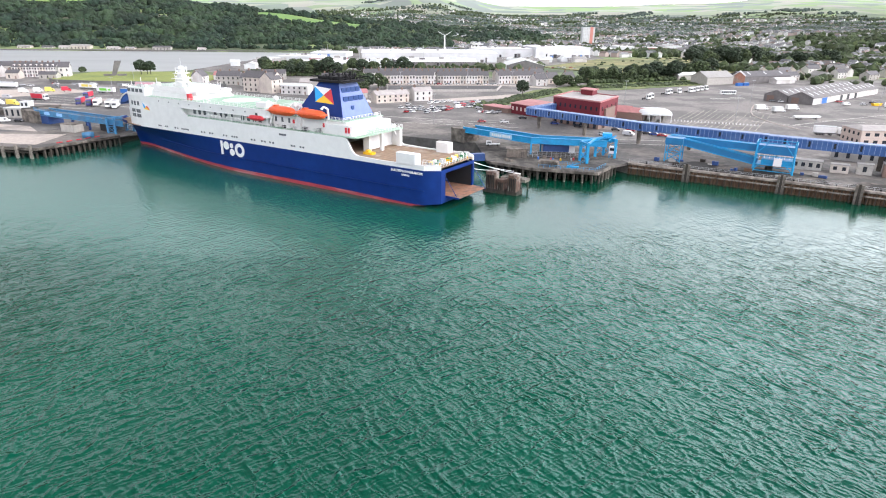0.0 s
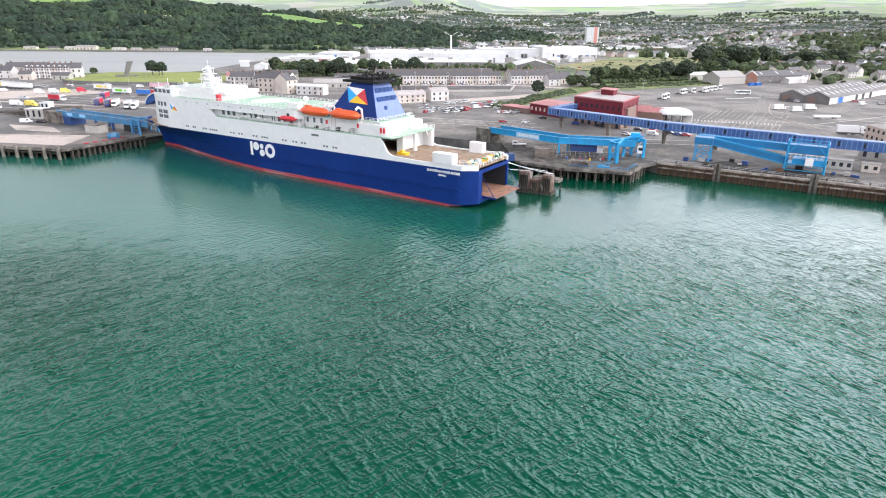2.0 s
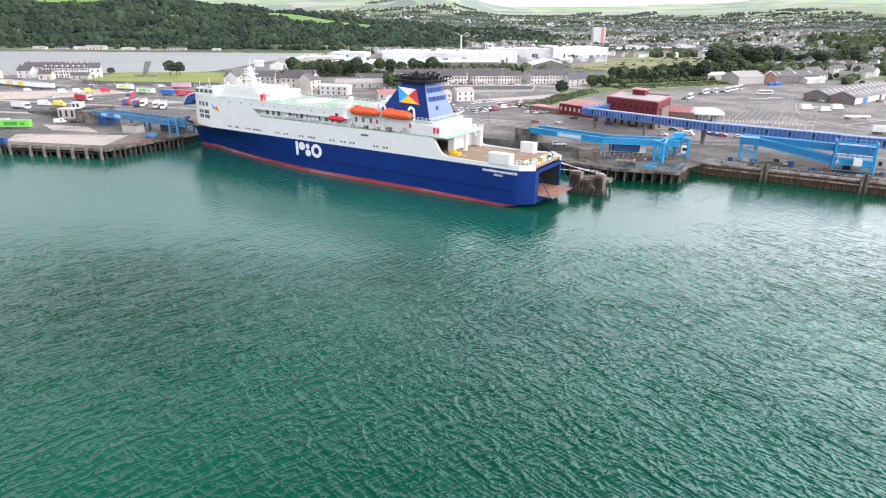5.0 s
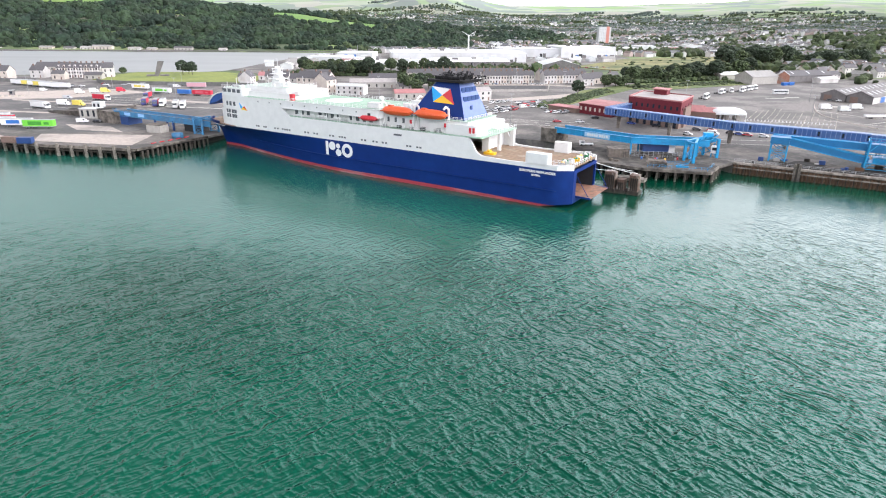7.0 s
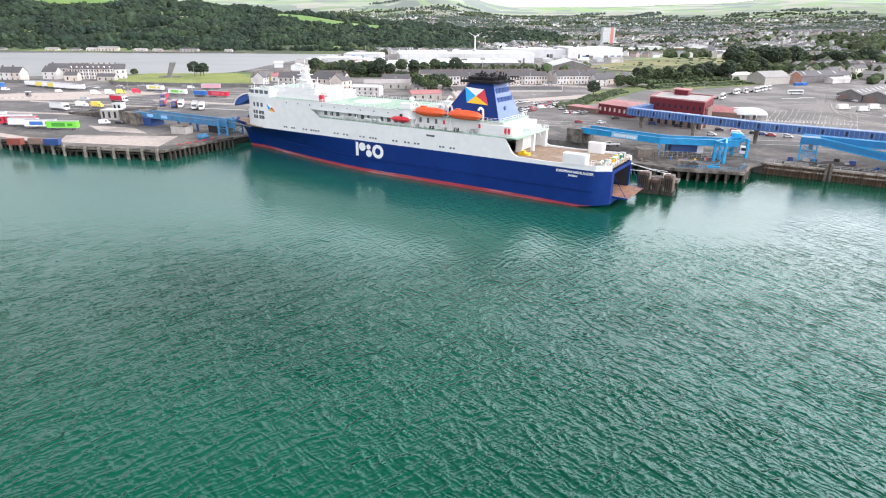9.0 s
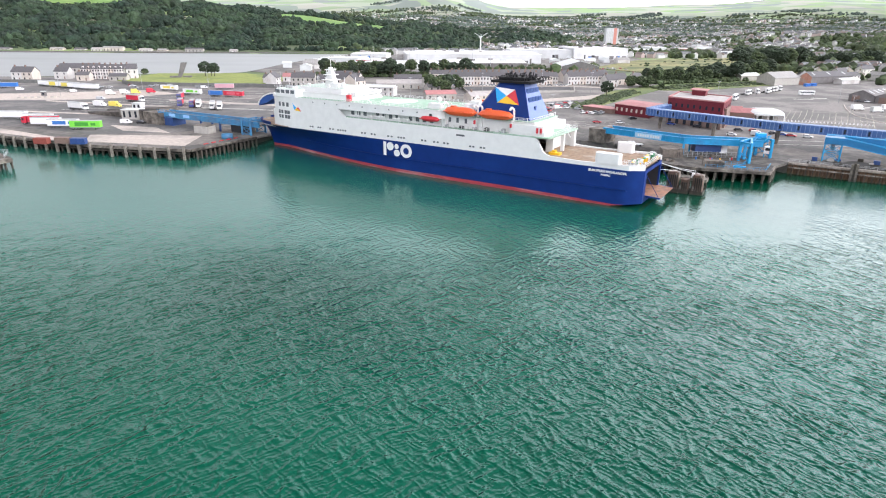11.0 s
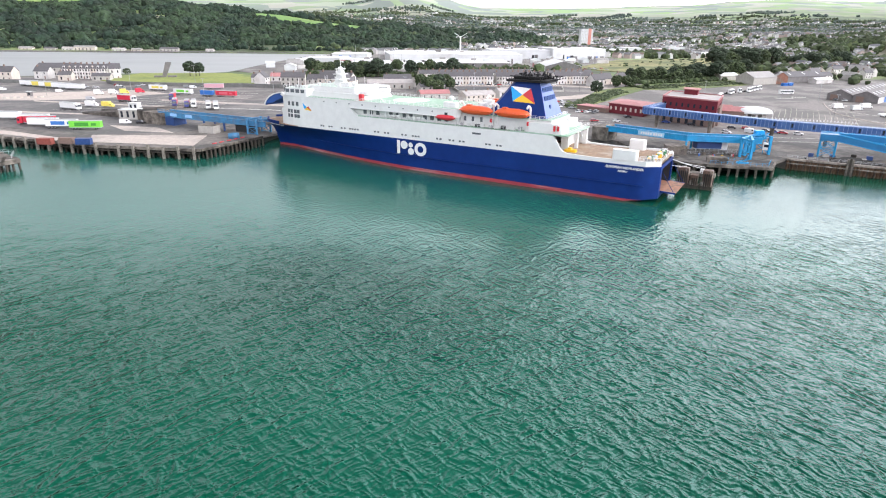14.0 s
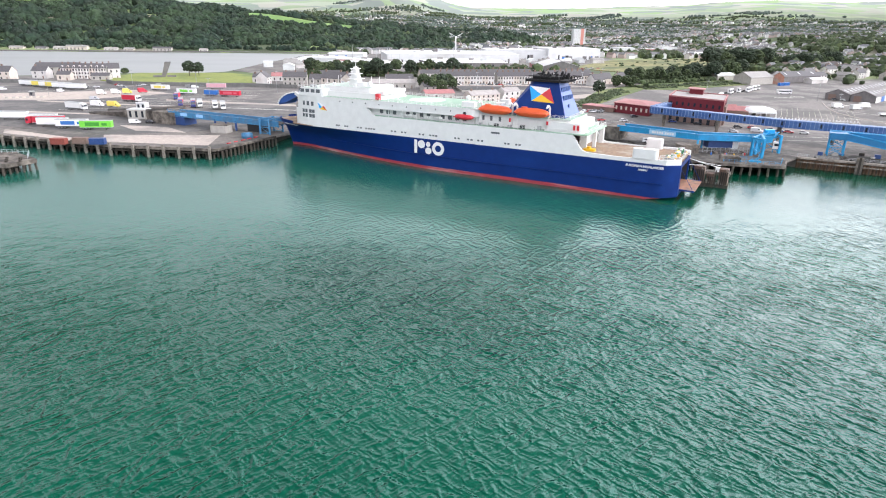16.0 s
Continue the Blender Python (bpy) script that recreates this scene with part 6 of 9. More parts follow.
g.prism(ccw([(-135, 272), (-150, 245), (-191, 253), (-233, 271), (-420, 353), (-420, 400), (-240, 330), (-120, 318)]), -5, 1.9)
part("under_slope", g, DECK_SHADE, quay_west)
g = Geo()
g.prism(ccw([(-157, 242.5), (-200, 252), (-206, 268), (-158, 266)]), GZ, GZ + 0.05)
ob = part("apron_patch", g, PALE_APRON)
tagged(ob, "pale pinkish concrete apron in front of the linkspan", "pavement", kind="structure")
g = Geo()
for i in range(5):
    g.tube((-150.5 + i * 2.0, 245.2 + i * 3.4, GZ + 0.2), (-149.4 + i * 2.0, 247.2 + i * 3.4, GZ + 0.2), 0.2, n=7)
ob = part("pipe_lengths", g, RED)
tagged(ob, "short red pipe lengths lying along the quay corner", "pipe", kind="stuff")

# trailer park: dark tarmac crossed by pale concrete roadways
DARK_TAR = material("trailer_park_tarmac", (0.115, 0.112, 0.112), 0.9, var=0.3, scale=0.5, second=(0.19, 0.18, 0.172), second_scale=0.035, second_lo=0.5, second_hi=0.6)
slab("trailer_park_tarmac", ccw([(-420, 360), (-300, 312), (-236, 283), (-206, 270), (-172, 274), (-150, 300), (-118, 330), (-130, 372), (-190, 410), (-205, 470), (-300, 480), (-420, 480)]), GZ - 0.5, GZ + 0.02, DARK_TAR, "dark grey worn tarmac of the trailer park")
for road in (((-420, 428), (-334, 430), (-258, 455), (-228, 433), (-265, 400), (-294, 393), (-420, 386)), ((-221.5, 400), (-139, 372), (-138, 364.5), (-219, 391)), ((-210, 295), (-186, 288), (-174, 273), (-197, 279)),
             ((-254, 284.5), (-210, 258), (-207, 252), (-249, 274)), ((-294, 392.5), (-197, 361.5), (-195.5, 357.5), (-291, 387.5)), ((-288, 346.5), (-195, 325), (-194, 321.5), (-285, 341))):
    slab("concrete_roadway", ccw(list(road)), GZ - 0.5, GZ + 0.05, PALE_APRON, "pale worn concrete roadway across the trailer park")

# detached jetty
jet = slab("jetty", ccw([(-208.8, 219.3), (-214.5, 211.0), (-330, 224), (-330, 240), (-222, 232)]), 2.6, GZ, WALLCON, "old concrete jetty on raking timber piles")
for i in range(24):
    p = along((-209.5, 219.5), (-216, 211.5), (i % 6) / 5) + Vector((-(i // 6) * 4.0, (i // 6) * 0.2))
    share("pile", PILE, jet, pose(p.x, p.y, -0.3, random.uniform(-6, 6), random.uniform(-6, 6), 0))
for i in range(16):
    p = along((-216, 211.2), (-300, 221), i / 15)
    share("pile", PILE, jet, pose(p.x, p.y, -0.3, random.uniform(-3, 3), random.uniform(-3, 3), 0))
g = Geo()
rail(g, [(-212, 220, GZ), (-216, 229, GZ), (-240, 232, GZ)], 1.2, 2.0, 0.07)
part("jetty_rail", g, STEEL, jet)
g = Geo()
for i in range(26):
    g.box(-212 - i * 1.1, -211.4 - i * 1.1, 214 + (i % 4) * 2.2, 215 + (i % 4) * 2.2, GZ, GZ + 0.3 + 0.1 * (i % 3))
part("loose_timber", g, TIMBER, jet)

# ---- west linkspan ----
west = thing("west_linkspan", pose(0, 0, 0), "faded blue steel linkspan bridge leading to the bow", "linkspan")
A2, B2 = Vector((-186.5, 300.5)), Vector((-131.5, 268.2))
AX2 = (B2 - A2).normalized()
PX2 = Vector((-AX2.y, AX2.x))
L2 = (B2 - A2).length


def sw(s, o, z):
    p = A2 + AX2 * s + PX2 * o
    return (p.x, p.y, z)


for o in (-3.2, 3.6):
    gg = Geo()
    gg.beam(sw(0, o, 9.0), sw(L2, o, 8.6), 0.3, 2.2)
    gg.beam(sw(0, o, 10.1), sw(L2, o, 9.7), 0.7, 0.16)
    gg.beam(sw(0, o, 7.9), sw(L2, o, 7.5), 0.7, 0.16)
    gd = part("girder", gg, WEST_BLUE, west)
    for k in range(20):
        gg = Geo()
        gg.beam(sw(1 + k * 3.2, o, 7.8), sw(1 + k * 3.2, o, 10.0), 0.5, 0.1)
        part("stiffener", gg, WEST_BLUE, gd)
gg = Geo()
gg.beam(sw(0, 0.2, 8.9), sw(L2, 0.2, 8.5), 6.6, 0.4)
part("roadway", gg, ASPHALT, west)
gg = Geo()
rail(gg, [sw(0, -3.6, 10.1), sw(L2, -3.6, 9.7)], 1.0, 2.2, 0.05)
part("handrail", gg, WEST_BLUE, west)
for s in (7.5, 17.0):
    gg = Geo()
    gg.beam(sw(s, -3.28, 9.0), sw(s + 4.2, -3.28, 9.0), 0.25, 1.4)
    part("sign_panel", gg, material("blue_sign", (0.3, 0.55, 0.85), 0.5, var=0.1), west)
for s, o in ((28, -3.0), (28, 3.4), (44, 3.4), (40, -3.0)):
    gg = Geo()
    gg.beam(sw(s, o, GZ), sw(s, o, 8.2), 0.8)
    part("leg", gg, DECKBLUE, west)
for s in (54.5, 59.5):
    for o in (-4.2, 4.6):
        gg = Geo()
        gg.beam(sw(s, o, 3.0), sw(s, o, 10.6), 0.8)
        part("tower_leg", gg, WEST_BLUE, west)
gg = Geo()
for o in (-4.2, 4.6):
    for z in (4.4, 7.0, 10.3):
        gg.beam(sw(54.5, o, z), sw(59.5, o, z), 0.3)
    gg.beam(sw(54.5, o, 4.4), sw(59.5, o, 7.0), 0.22)
    gg.beam(sw(59.5, o, 4.4), sw(54.5, o, 7.0), 0.22)
gg.beam(sw(54.5, -4.2, 10.4), sw(54.5, 4.6, 10.4), 0.4)
gg.beam(sw(59.5, -4.2, 10.4), sw(59.5, 4.6, 10.4), 0.4)
part("tower_brace", gg, WEST_BLUE, west)
gg = Geo()
gg.box(-3.6, 3.6, -3.6, 3.6, 0, 3.6, m=pose(*sw(48.5, 2.2, GZ), 0, 0, -30))
part("machinery_house", gg, DARK, west, "dark machinery house below the deck")
gg = Geo()
gg.box(-11, 2.0, -4.6, 5.0, 0, 5.6, m=pose(*sw(2.0, 0, GZ - 0.1), 0, 0, -30))
part("abutment", gg, WALLCON, west, "stained concrete abutment")
gg = Geo()
gg.box(2.0, 7.5, -3.4, 3.8, 0, 4.4, m=pose(*sw(2.0, 0, GZ - 0.1), 0, 0, -30))
part("dark_bay", gg, DECKBLUE, west)
# approach viaduct behind the linkspan
vi = thing("approach_ramp", pose(-200, 318, GZ, 0, 0, -30), "concrete approach ramp rising to the linkspan deck", "ramp")
gg = Geo()
gg.side([(-42, 0), (-42, 0.3), (14, 5.4), (14, 0)], -6, 5)
part("ramp_body", gg, WALLCON, vi)
gg = Geo()
for y in (-6.1, 4.9):
    gg.add([(-42, y, 0.3), (14, y, 5.4), (14, y + 0.25, 5.4), (-42, y + 0.25, 0.3), (-42, y, 1.1), (14, y, 6.3), (14, y + 0.25, 6.3), (-42, y + 0.25, 1.1)],
           [(0, 1, 2, 3), (7, 6, 5, 4), (0, 4, 5, 1), (1, 5, 6, 2), (2, 6, 7, 3), (3, 7, 4, 0)])
part("parapet", gg, CONCRETE, vi)

# huts by the west linkspan
hut("block_hut", -159, 273.5, 7.6, 5.0, 3.3, -22, STONE_G, WALLCON, "grey concrete hut with a flat roof on the quay", "hut", 0)
hut("switch_room", -208, 316, 9, 6, 4.6, -8, STONE_G, PALE_SHED, "pale grey two-part switch room beside the trailer park", "hut", 3)
hut("white_cabin", -211, 330, 4.6, 4.0, 6.0, -8, PALE_SHED, WHITE_ROOF, "tall pale cabin in the trailer park", "cabin", 2)
hut("low_store", -190.5, 309.5, 13, 5.5, 3.0, -8, STONE_G, WALLCON, "low concrete store beside the linkspan abutment", "store", 0)
tk = thing("blue_tank", pose(-145.5, 259.8, GZ, 0, 0, 0), "squat blue storage tank on the quay", "tank")
gg = Geo()
gg.tube((0, 0, 0), (0, 0, 1.9), 2.3, n=18)
gg.tube((0, 0, 1.9), (0, 0, 2.15), 2.3, 0.4, n=18)
part("tank_shell", gg, WEST_BLUE, tk)
def container(x, y, rot, mat, label):
    c = thing("shipping_container", pose(x, y, GZ, 0, 0, rot), label, "container", "containers on the quay")
    gg = Geo()
    gg.box(-2.8, 2.8, -1.2, 1.2, 0.08, 2.4)
    b_ = part("box_body", gg, mat, c)
    gg = Geo()
    for k in range(14):
        gg.box(-2.7 + k * 0.4, -2.5 + k * 0.4, -1.26, 1.26, 0.2, 2.3)
    part("corrugation", gg, mat, b_)
    return c


container(-214, 247.0, -6, CONT_RED, "rust-red shipping container at the quay edge")
container(-206.5, 248.2, -6, BRICK, "brown shipping container at the quay edge")
container(-199.5, 246.5, 0, DECKBLUE, "dark blue small container at the quay edge")

# ---- vehicles ----
def wheel(parent, x, y, r=0.5, w=0.32):
    gg = Geo()
    gg.tube((x, y - w / 2, r), (x, y + w / 2, r), r, n=14)
    t = part("wheel", gg, RUBBER, parent)
    gg = Geo()
    gg.tube((x, y - w / 2 - 0.02, r), (x, y + w / 2 + 0.02, r), r * 0.5, n=10)
    part("rim", gg, STEEL, t)


def cab_unit(parent, x0, mat, high=3.7):
    """Lorry tractor; its nose is at x0 + 2.3."""
    gg = Geo()
    gg.side([(x0, 0.95), (x0 + 2.3, 0.75), (x0 + 2.35, 1.9), (x0 + 2.05, high - 0.35), (x0 + 1.5, high), (x0 + 0.1, high + 0.1), (x0, high - 0.4)], -1.22, 1.22)
    c = part("cab", gg, mat, parent)
    gg = Geo()
    gg.add([(x0 + 2.37, -1.1, 1.95), (x0 + 2.37, 1.1, 1.95), (x0 + 2.12, 1.1, high - 0.55), (x0 + 2.12, -1.1, high - 0.55),
            (x0 + 2.3, -1.1, 1.95), (x0 + 2.3, 1.1, 1.95), (x0 + 2.05, 1.1, high - 0.55), (x0 + 2.05, -1.1, high - 0.55)],
           [(0, 1, 2, 3), (7, 6, 5, 4), (0, 4, 5, 1), (1, 5, 6, 2), (2, 6, 7, 3), (3, 7, 4, 0)])
    for y in (-1.24, 1.2):
        gg.box(x0 + 1.15, x0 + 2.0, y, y + 0.04, 1.95, high - 0.75)
    part("windscreen", gg, GLASS, c)
    gg = Geo()
    gg.box(x0 - 3.6, x0 + 2.2, -0.5, 0.5, 0.6, 0.95)
    part("chassis", gg, BLACK, parent)
    for x in (x0 + 1.3, x0 - 2.6):
        for y in (-1.05, 1.05):
            wheel(parent, x, y)


def artic(x, y, rot, cabm, boxm, label, group="lorries in the trailer park", stripe=None, cab=True, length=13.4, z=GZ):
    t = thing("articulated_lorry" if cab else "lorry_trailer", pose(x, y, z, 0, 0, rot), label, "lorry" if cab else "trailer", group)
    gg = Geo()
    gg.prism(rounded(-length / 2, length / 2, -1.27, 1.27, 0.12, 2), 1.15, 4.0)
    b_ = part("box_body", gg, boxm, t)
    gg = Geo()
    gg.box(-length / 2 - 0.03, length / 2 + 0.03, -1.3, 1.3, 1.0, 1.2)
    gg.box(-length / 2 - 0.03, length / 2 + 0.03, -1.3, 1.3, 3.9, 4.03)
    part("body_frame", gg, STEEL, b_)
    if stripe:
        gg = Geo()
        for yy in (-1.29, 1.25):
            gg.box(-length * 0.32, length * 0.12, yy, yy + 0.04, 1.7, 3.3)
            gg.box(length * 0.2, length * 0.36, yy, yy + 0.04, 1.9, 3.0)
        part("livery_panel", gg, stripe, b_)
    gg = Geo()
    gg.box(-length / 2 + 0.3, length / 2 - 0.6, -0.45, 0.45, 0.75, 1.05)
    part("chassis", gg, BLACK, t)
    for xx in (-length / 2 + 1.4, -length / 2 + 2.7, -length / 2 + 4.0):
        for yy in (-1.05, 1.05):
            wheel(t, xx, yy)
    if cab:
        cab_unit(t, length / 2 + 0.5, cabm)
    else:
        gg = Geo()
        for yy in (-0.8, 0.8):
            gg.box(length / 2 - 2.6, length / 2 - 2.4, yy - 0.1, yy + 0.1, 0, 1.1)
        part("landing_leg", gg, BLACK, t)
    return t


def tractor(x, y, rot, mat, label, group="parked tractor units"):
    t = thing("tractor_unit", pose(x, y, GZ, 0, 0, rot), label, "lorry", group)
    cab_unit(t, 0, mat, 3.8)
    return t


def box_van(x, y, rot, mat, label, length=6.2, box=None, group="vans in the trailer park"):
    t = thing("box_van", pose(x, y, GZ, 0, 0, rot), label, "van", group)
    gg = Geo()
    gg.prism(rounded(-length / 2, length / 2 - 1.9, -1.15, 1.15, 0.1, 2), 0.8, 3.3)
    part("box_body", gg, box or mat, t)
    gg = Geo()
    k = length / 2
    gg.side([(k - 1.8, 0.5), (k, 0.5), (k, 1.3), (k - 0.5, 1.5), (k - 0.95, 2.35), (k - 1.8, 2.4)], -1.05, 1.05)
    c = part("cab", gg, mat, t)
    gg = Geo()
    gg.box(k - 1.5, k - 0.9, -1.08, 1.08, 1.45, 2.1)
    part("side_glass", gg, GLASS, c)
    for xx in (-k + 1.3, k - 0.9):
        for yy in (-0.95, 0.95):
            wheel(t, xx, yy, 0.38, 0.26)
    return t


CAR_MESH = {}


def car(x, y, rot, mat, label, group="parked cars", van=False, z=GZ):
    """Small car or panel van with shaped body, glass and four wheels."""
    t = thing("panel_van" if van else "car", pose(x, y, z, 0, 0, rot), label, "van" if van else "car", group)
    key = (mat.name, van)
    if key not in CAR_MESH:
        gg = Geo()
        if van:
            prof = [(-2.5, 0.4), (2.5, 0.4), (2.5, 0.95), (1.7, 1.2), (1.05, 2.1), (-2.4, 2.15), (-2.5, 1.9)]
            gg.side(prof, -0.95, 0.95)
        else:
            for w, z0, z1, x0, x1 in ((0.88, 0.3, 0.9, -2.1, 2.1),):
                gg.side([(x0, 0.35), (x0 + 0.05, 0.85), (x0 + 0.5, 0.95), (1.0, 0.92), (x1 - 0.1, 0.75), (x1, 0.35)], -w, w)
            gg.side([(-1.55, 1.38), (-1.3, 1.46), (0.2, 1.46), (0.35, 1.4)], -0.66, 0.66)
        body_ = gg.mesh("car_body", mat)
        gg = Geo()
        if van:
            gg.box(0.6, 1.35, -0.97, 0.97, 1.25, 1.85)
        else:
            gg.loft([[(-1.95, -0.8, 0.92), (1.1, -0.8, 0.92), (1.1, 0.8, 0.92), (-1.95, 0.8, 0.92)], [(-1.5, -0.64, 1.4), (0.3, -0.64, 1.4), (0.3, 0.64, 1.4), (-1.5, 0.64, 1.4)]])
        CAR_MESH[key] = (body_, gg.mesh("glasshouse", GLASS))
    if "wheel" not in CAR_MESH:
        CAR_MESH["wheel"] = Geo().tube((0, -0.1, 0), (0, 0.1, 0), 0.32, n=10).mesh("wheel", RUBBER)
    b_, gl = CAR_MESH[key]
    bo = share("car_body", b_, t, pose(0, 0, 0))
    share("glasshouse", gl, bo, pose(0, 0, 0))
    for xx in (-1.35, 1.35):
        for yy in (-0.82, 0.82):
            share("wheel", CAR_MESH["wheel"], t, pose(xx, yy, 0.32))
    return t


PAINT = {n: material("car_" + n, c, 0.3, var=0.03, coat=0.5) for n, c in dict(white=(0.75, 0.75, 0.75), silver=(0.45, 0.46, 0.48), black=(0.02, 0.02, 0.025), blue=(0.03, 0.07, 0.3), red=(0.45, 0.03, 0.04), grey=(0.18, 0.19, 0.2)).items()}
PINK = material("pink_trailer", (0.62, 0.35, 0.4), 0.5, var=0.06)

# west trailer park
artic(-214.5, 282.4, 0, TRUCK_W, TRUCK_G, "bright green trailer with dark leaf livery parked at the quay", stripe=material("leaf_green", (0.05, 0.3, 0.03), 0.5, var=0.3, scale=1.5), cab=False)
artic(-226.5, 286.5, 0, TRUCK_W, TRUCK_W, "white trailer with a blue front panel", stripe=TRUCK_B, cab=False)
artic(-237.0, 291.5, 176, TRUCK_W, TRUCK_W, "plain white trailer in the parked row", cab=False)
artic(-241.5, 297.5, 182, TRUCK_R, TRUCK_R, "dark red articulated lorry in the parked row", stripe=TRUCK_W)
artic(-247.5, 304.0, 180, TRUCK_W, TRUCK_W, "plain white trailer in the parked row", cab=False)
artic(-265.0, 313.5, 176, TRUCK_W, TRUCK_W, "long white trailer at the end of the row", cab=False)
artic(-253.5, 350.0, -28, TRUCK_W, TRUCK_W, "white articulated lorry crossing the trailer park", length=11.0)
box_van(-247, 362.5, -12, TRUCK_W, "cream box van in the trailer park", 7.0)
box_van(-237.5, 360.5, -12, TRUCK_Y, "pale yellow box van in the trailer park", 6.6)
artic(-238.5, 387.0, -24, TRUCK_W, TRUCK_R, "red trailer behind a white tractor unit", length=9.5)
artic(-241.5, 452.0, -20, TRUCK_W, TRUCK_W, "white trailer with a yellow end", stripe=TRUCK_Y, cab=False)
artic(-216.5, 426.2, -18, TRUCK_W, TRUCK_W, "white and lime green trailer", stripe=TRUCK_G, cab=False)
artic(-198.5, 417.0, -18, TRUCK_W, TRUCK_B, "blue trailer parked behind a red one", cab=False, length=9)
artic(-185.5, 413.2, -18, TRUCK_W, TRUCK_R, "crimson trailer with pale lettering bars", stripe=material("pale_red", (0.65, 0.12, 0.16), 0.5, var=0.05), cab=False, length=14)
artic(-206.5, 464.0, 0, TRUCK_W, PINK, "pale pink trailer by the park wall", cab=False)
for x, y, r, mt, lb in ((-213.5, 392.0, -80, TRUCK_N, "navy tractor unit waiting in a lane"), (-201.5, 360.5, -75, TRUCK_N, "navy tractor unit waiting in a lane"), (-193.2, 355.5, -75, TRUCK_N, "navy and red tractor unit waiting in a lane"),
                        (-189.5, 355.5, -75, TRUCK_W, "white tractor unit waiting in a lane"), (-179.5, 348.5, -75, TRUCK_W, "white tractor unit with a red roof waiting in a lane"), (-174.7, 346.0, -75, TRUCK_W, "white tractor unit waiting in a lane")):
    artic(x - 8.5 * math.cos(radians(r)), y - 8.5 * math.sin(radians(r)), r, mt, TRUCK_W if mt is TRUCK_W else TRUCK_R, lb, "lorries waiting to board", length=9.5)
for i in range(8):
    artic(-344 + i * 6.4, 484 - i * 3.9, -12 + (i % 3) * 2, TRUCK_W, (TRUCK_W, TRUCK_W, TRUCK_Y, TRUCK_W, TRUCK_Y, TRUCK_W, TRUCK_W, TRUCK_W)[i], ("yellow" if i in (2, 4) else "white") + " trailer in the far row by the sea terrace", "far trailer row", cab=False)
for x, y, r, nm, vn in ((-204.5, 299.5, 5, "white", True), (-197.8, 300.2, -8, "black", False), (-183, 298.6, 180, "white", False), (-187, 301.0, 170, "red", False), (-223, 470, 10, "white", True),
                        (-300, 474, 20, "silver", False), (-292, 471, 15, "white", False), (-296, 462, 0, "black", False), (-345, 452, 30, "white", True), (-302, 440, 80, "white", True), (-262, 395, 0, "silver", True)):
    car(x, y, r, PAINT[nm], ("%s panel van in the port" if vn else "%s car parked in the port") % nm, van=vn)

artic(-376, 470, 4, TRUCK_W, TRUCK_N, "navy trailer with a pale stripe in the far corner", stripe=TRUCK_B, cab=False)
artic(-362, 466.5, 4, TRUCK_W, TRUCK_B, "blue trailer in the far corner of the park", cab=False)
artic(-392, 462, 4, TRUCK_W, TRUCK_W, "white and blue trailer in the far corner", stripe=TRUCK_B, cab=False)
for i, (x, y) in enumerate(((-262, 428), (-256, 431), (-270, 425), (-248, 436))):
    box_van(x, y, 12 + i * 9, (TRUCK_W, TRUCK_Y, TRUCK_W, TRUCK_R)[i], ("white", "pale yellow", "white", "red")[i] + " box van near the check-in kiosks", 5.6)

# concrete barriers across the trailer park lanes
BAR_MESH = {}
for nm, mt in (("grey", STONE_G), ("pale", RENDER_C)):
    BAR_MESH[nm] = Geo().side([(-0.9, 0), (0.9, 0), (0.9, 0.2), (0.75, 0.95), (-0.75, 0.95), (-0.9, 0.2)], -0.25, 0.25).mesh("barrier_block", mt)
for i in range(12):
    nm = ("grey", "pale")[i % 2]
    b_ = thing("traffic_barrier", pose(-315.5 + i * 1.75, 401.5 + i * 0.5, GZ + 0.05, 0, 0, 13), nm + " concrete traffic barrier across a lane", "barrier", "barriers across the lanes")
    share("barrier_block", BAR_MESH[nm], b_, pose(0, 0, 0))
hut("lane_booth", -307, 414, 2.6, 2.2, 3.0, 10, TINDARK, PALE_SHED, "dark lane booth beside the barriers", "booth", 1)

# middle car park and terminal forecourt
rng = random.Random(11)
CAR_ROWS = ((-12, 347, 6, 345, 8, 62), (-17, 357, 4, 358, 7, 62), (-14, 372, 8, 383, 6, 62), (16, 380, 30, 388, 5, 20), (26, 340, 34, 336, 4, 30), (-22, 335, -8, 341, 6, 58), (-5, 333, 11, 352, 8, 58), (-2, 345, 9, 359, 6, 58), (1, 384, 12, 389, 4, 20), (16, 372, 33, 386, 6, 20), (20, 366, 34, 378, 5, 20), (30, 338, 44, 346, 5, 30))
for x0, y0, x1, y1, n, tn in CAR_ROWS:
    for i in range(n):
        if rng.random() < 0.24:
            continue
        nm = rng.choice(["white", "silver", "white", "grey", "red", "black", "silver", "white"])
        k = i / max(1, n - 1)
        car(x0 + (x1 - x0) * k + rng.uniform(-0.4, 0.4), y0 + (y1 - y0) * k + rng.uniform(-1.2, 1.2), tn + rng.uniform(-4, 4), PAINT[nm], nm + " car in the terminal car park")
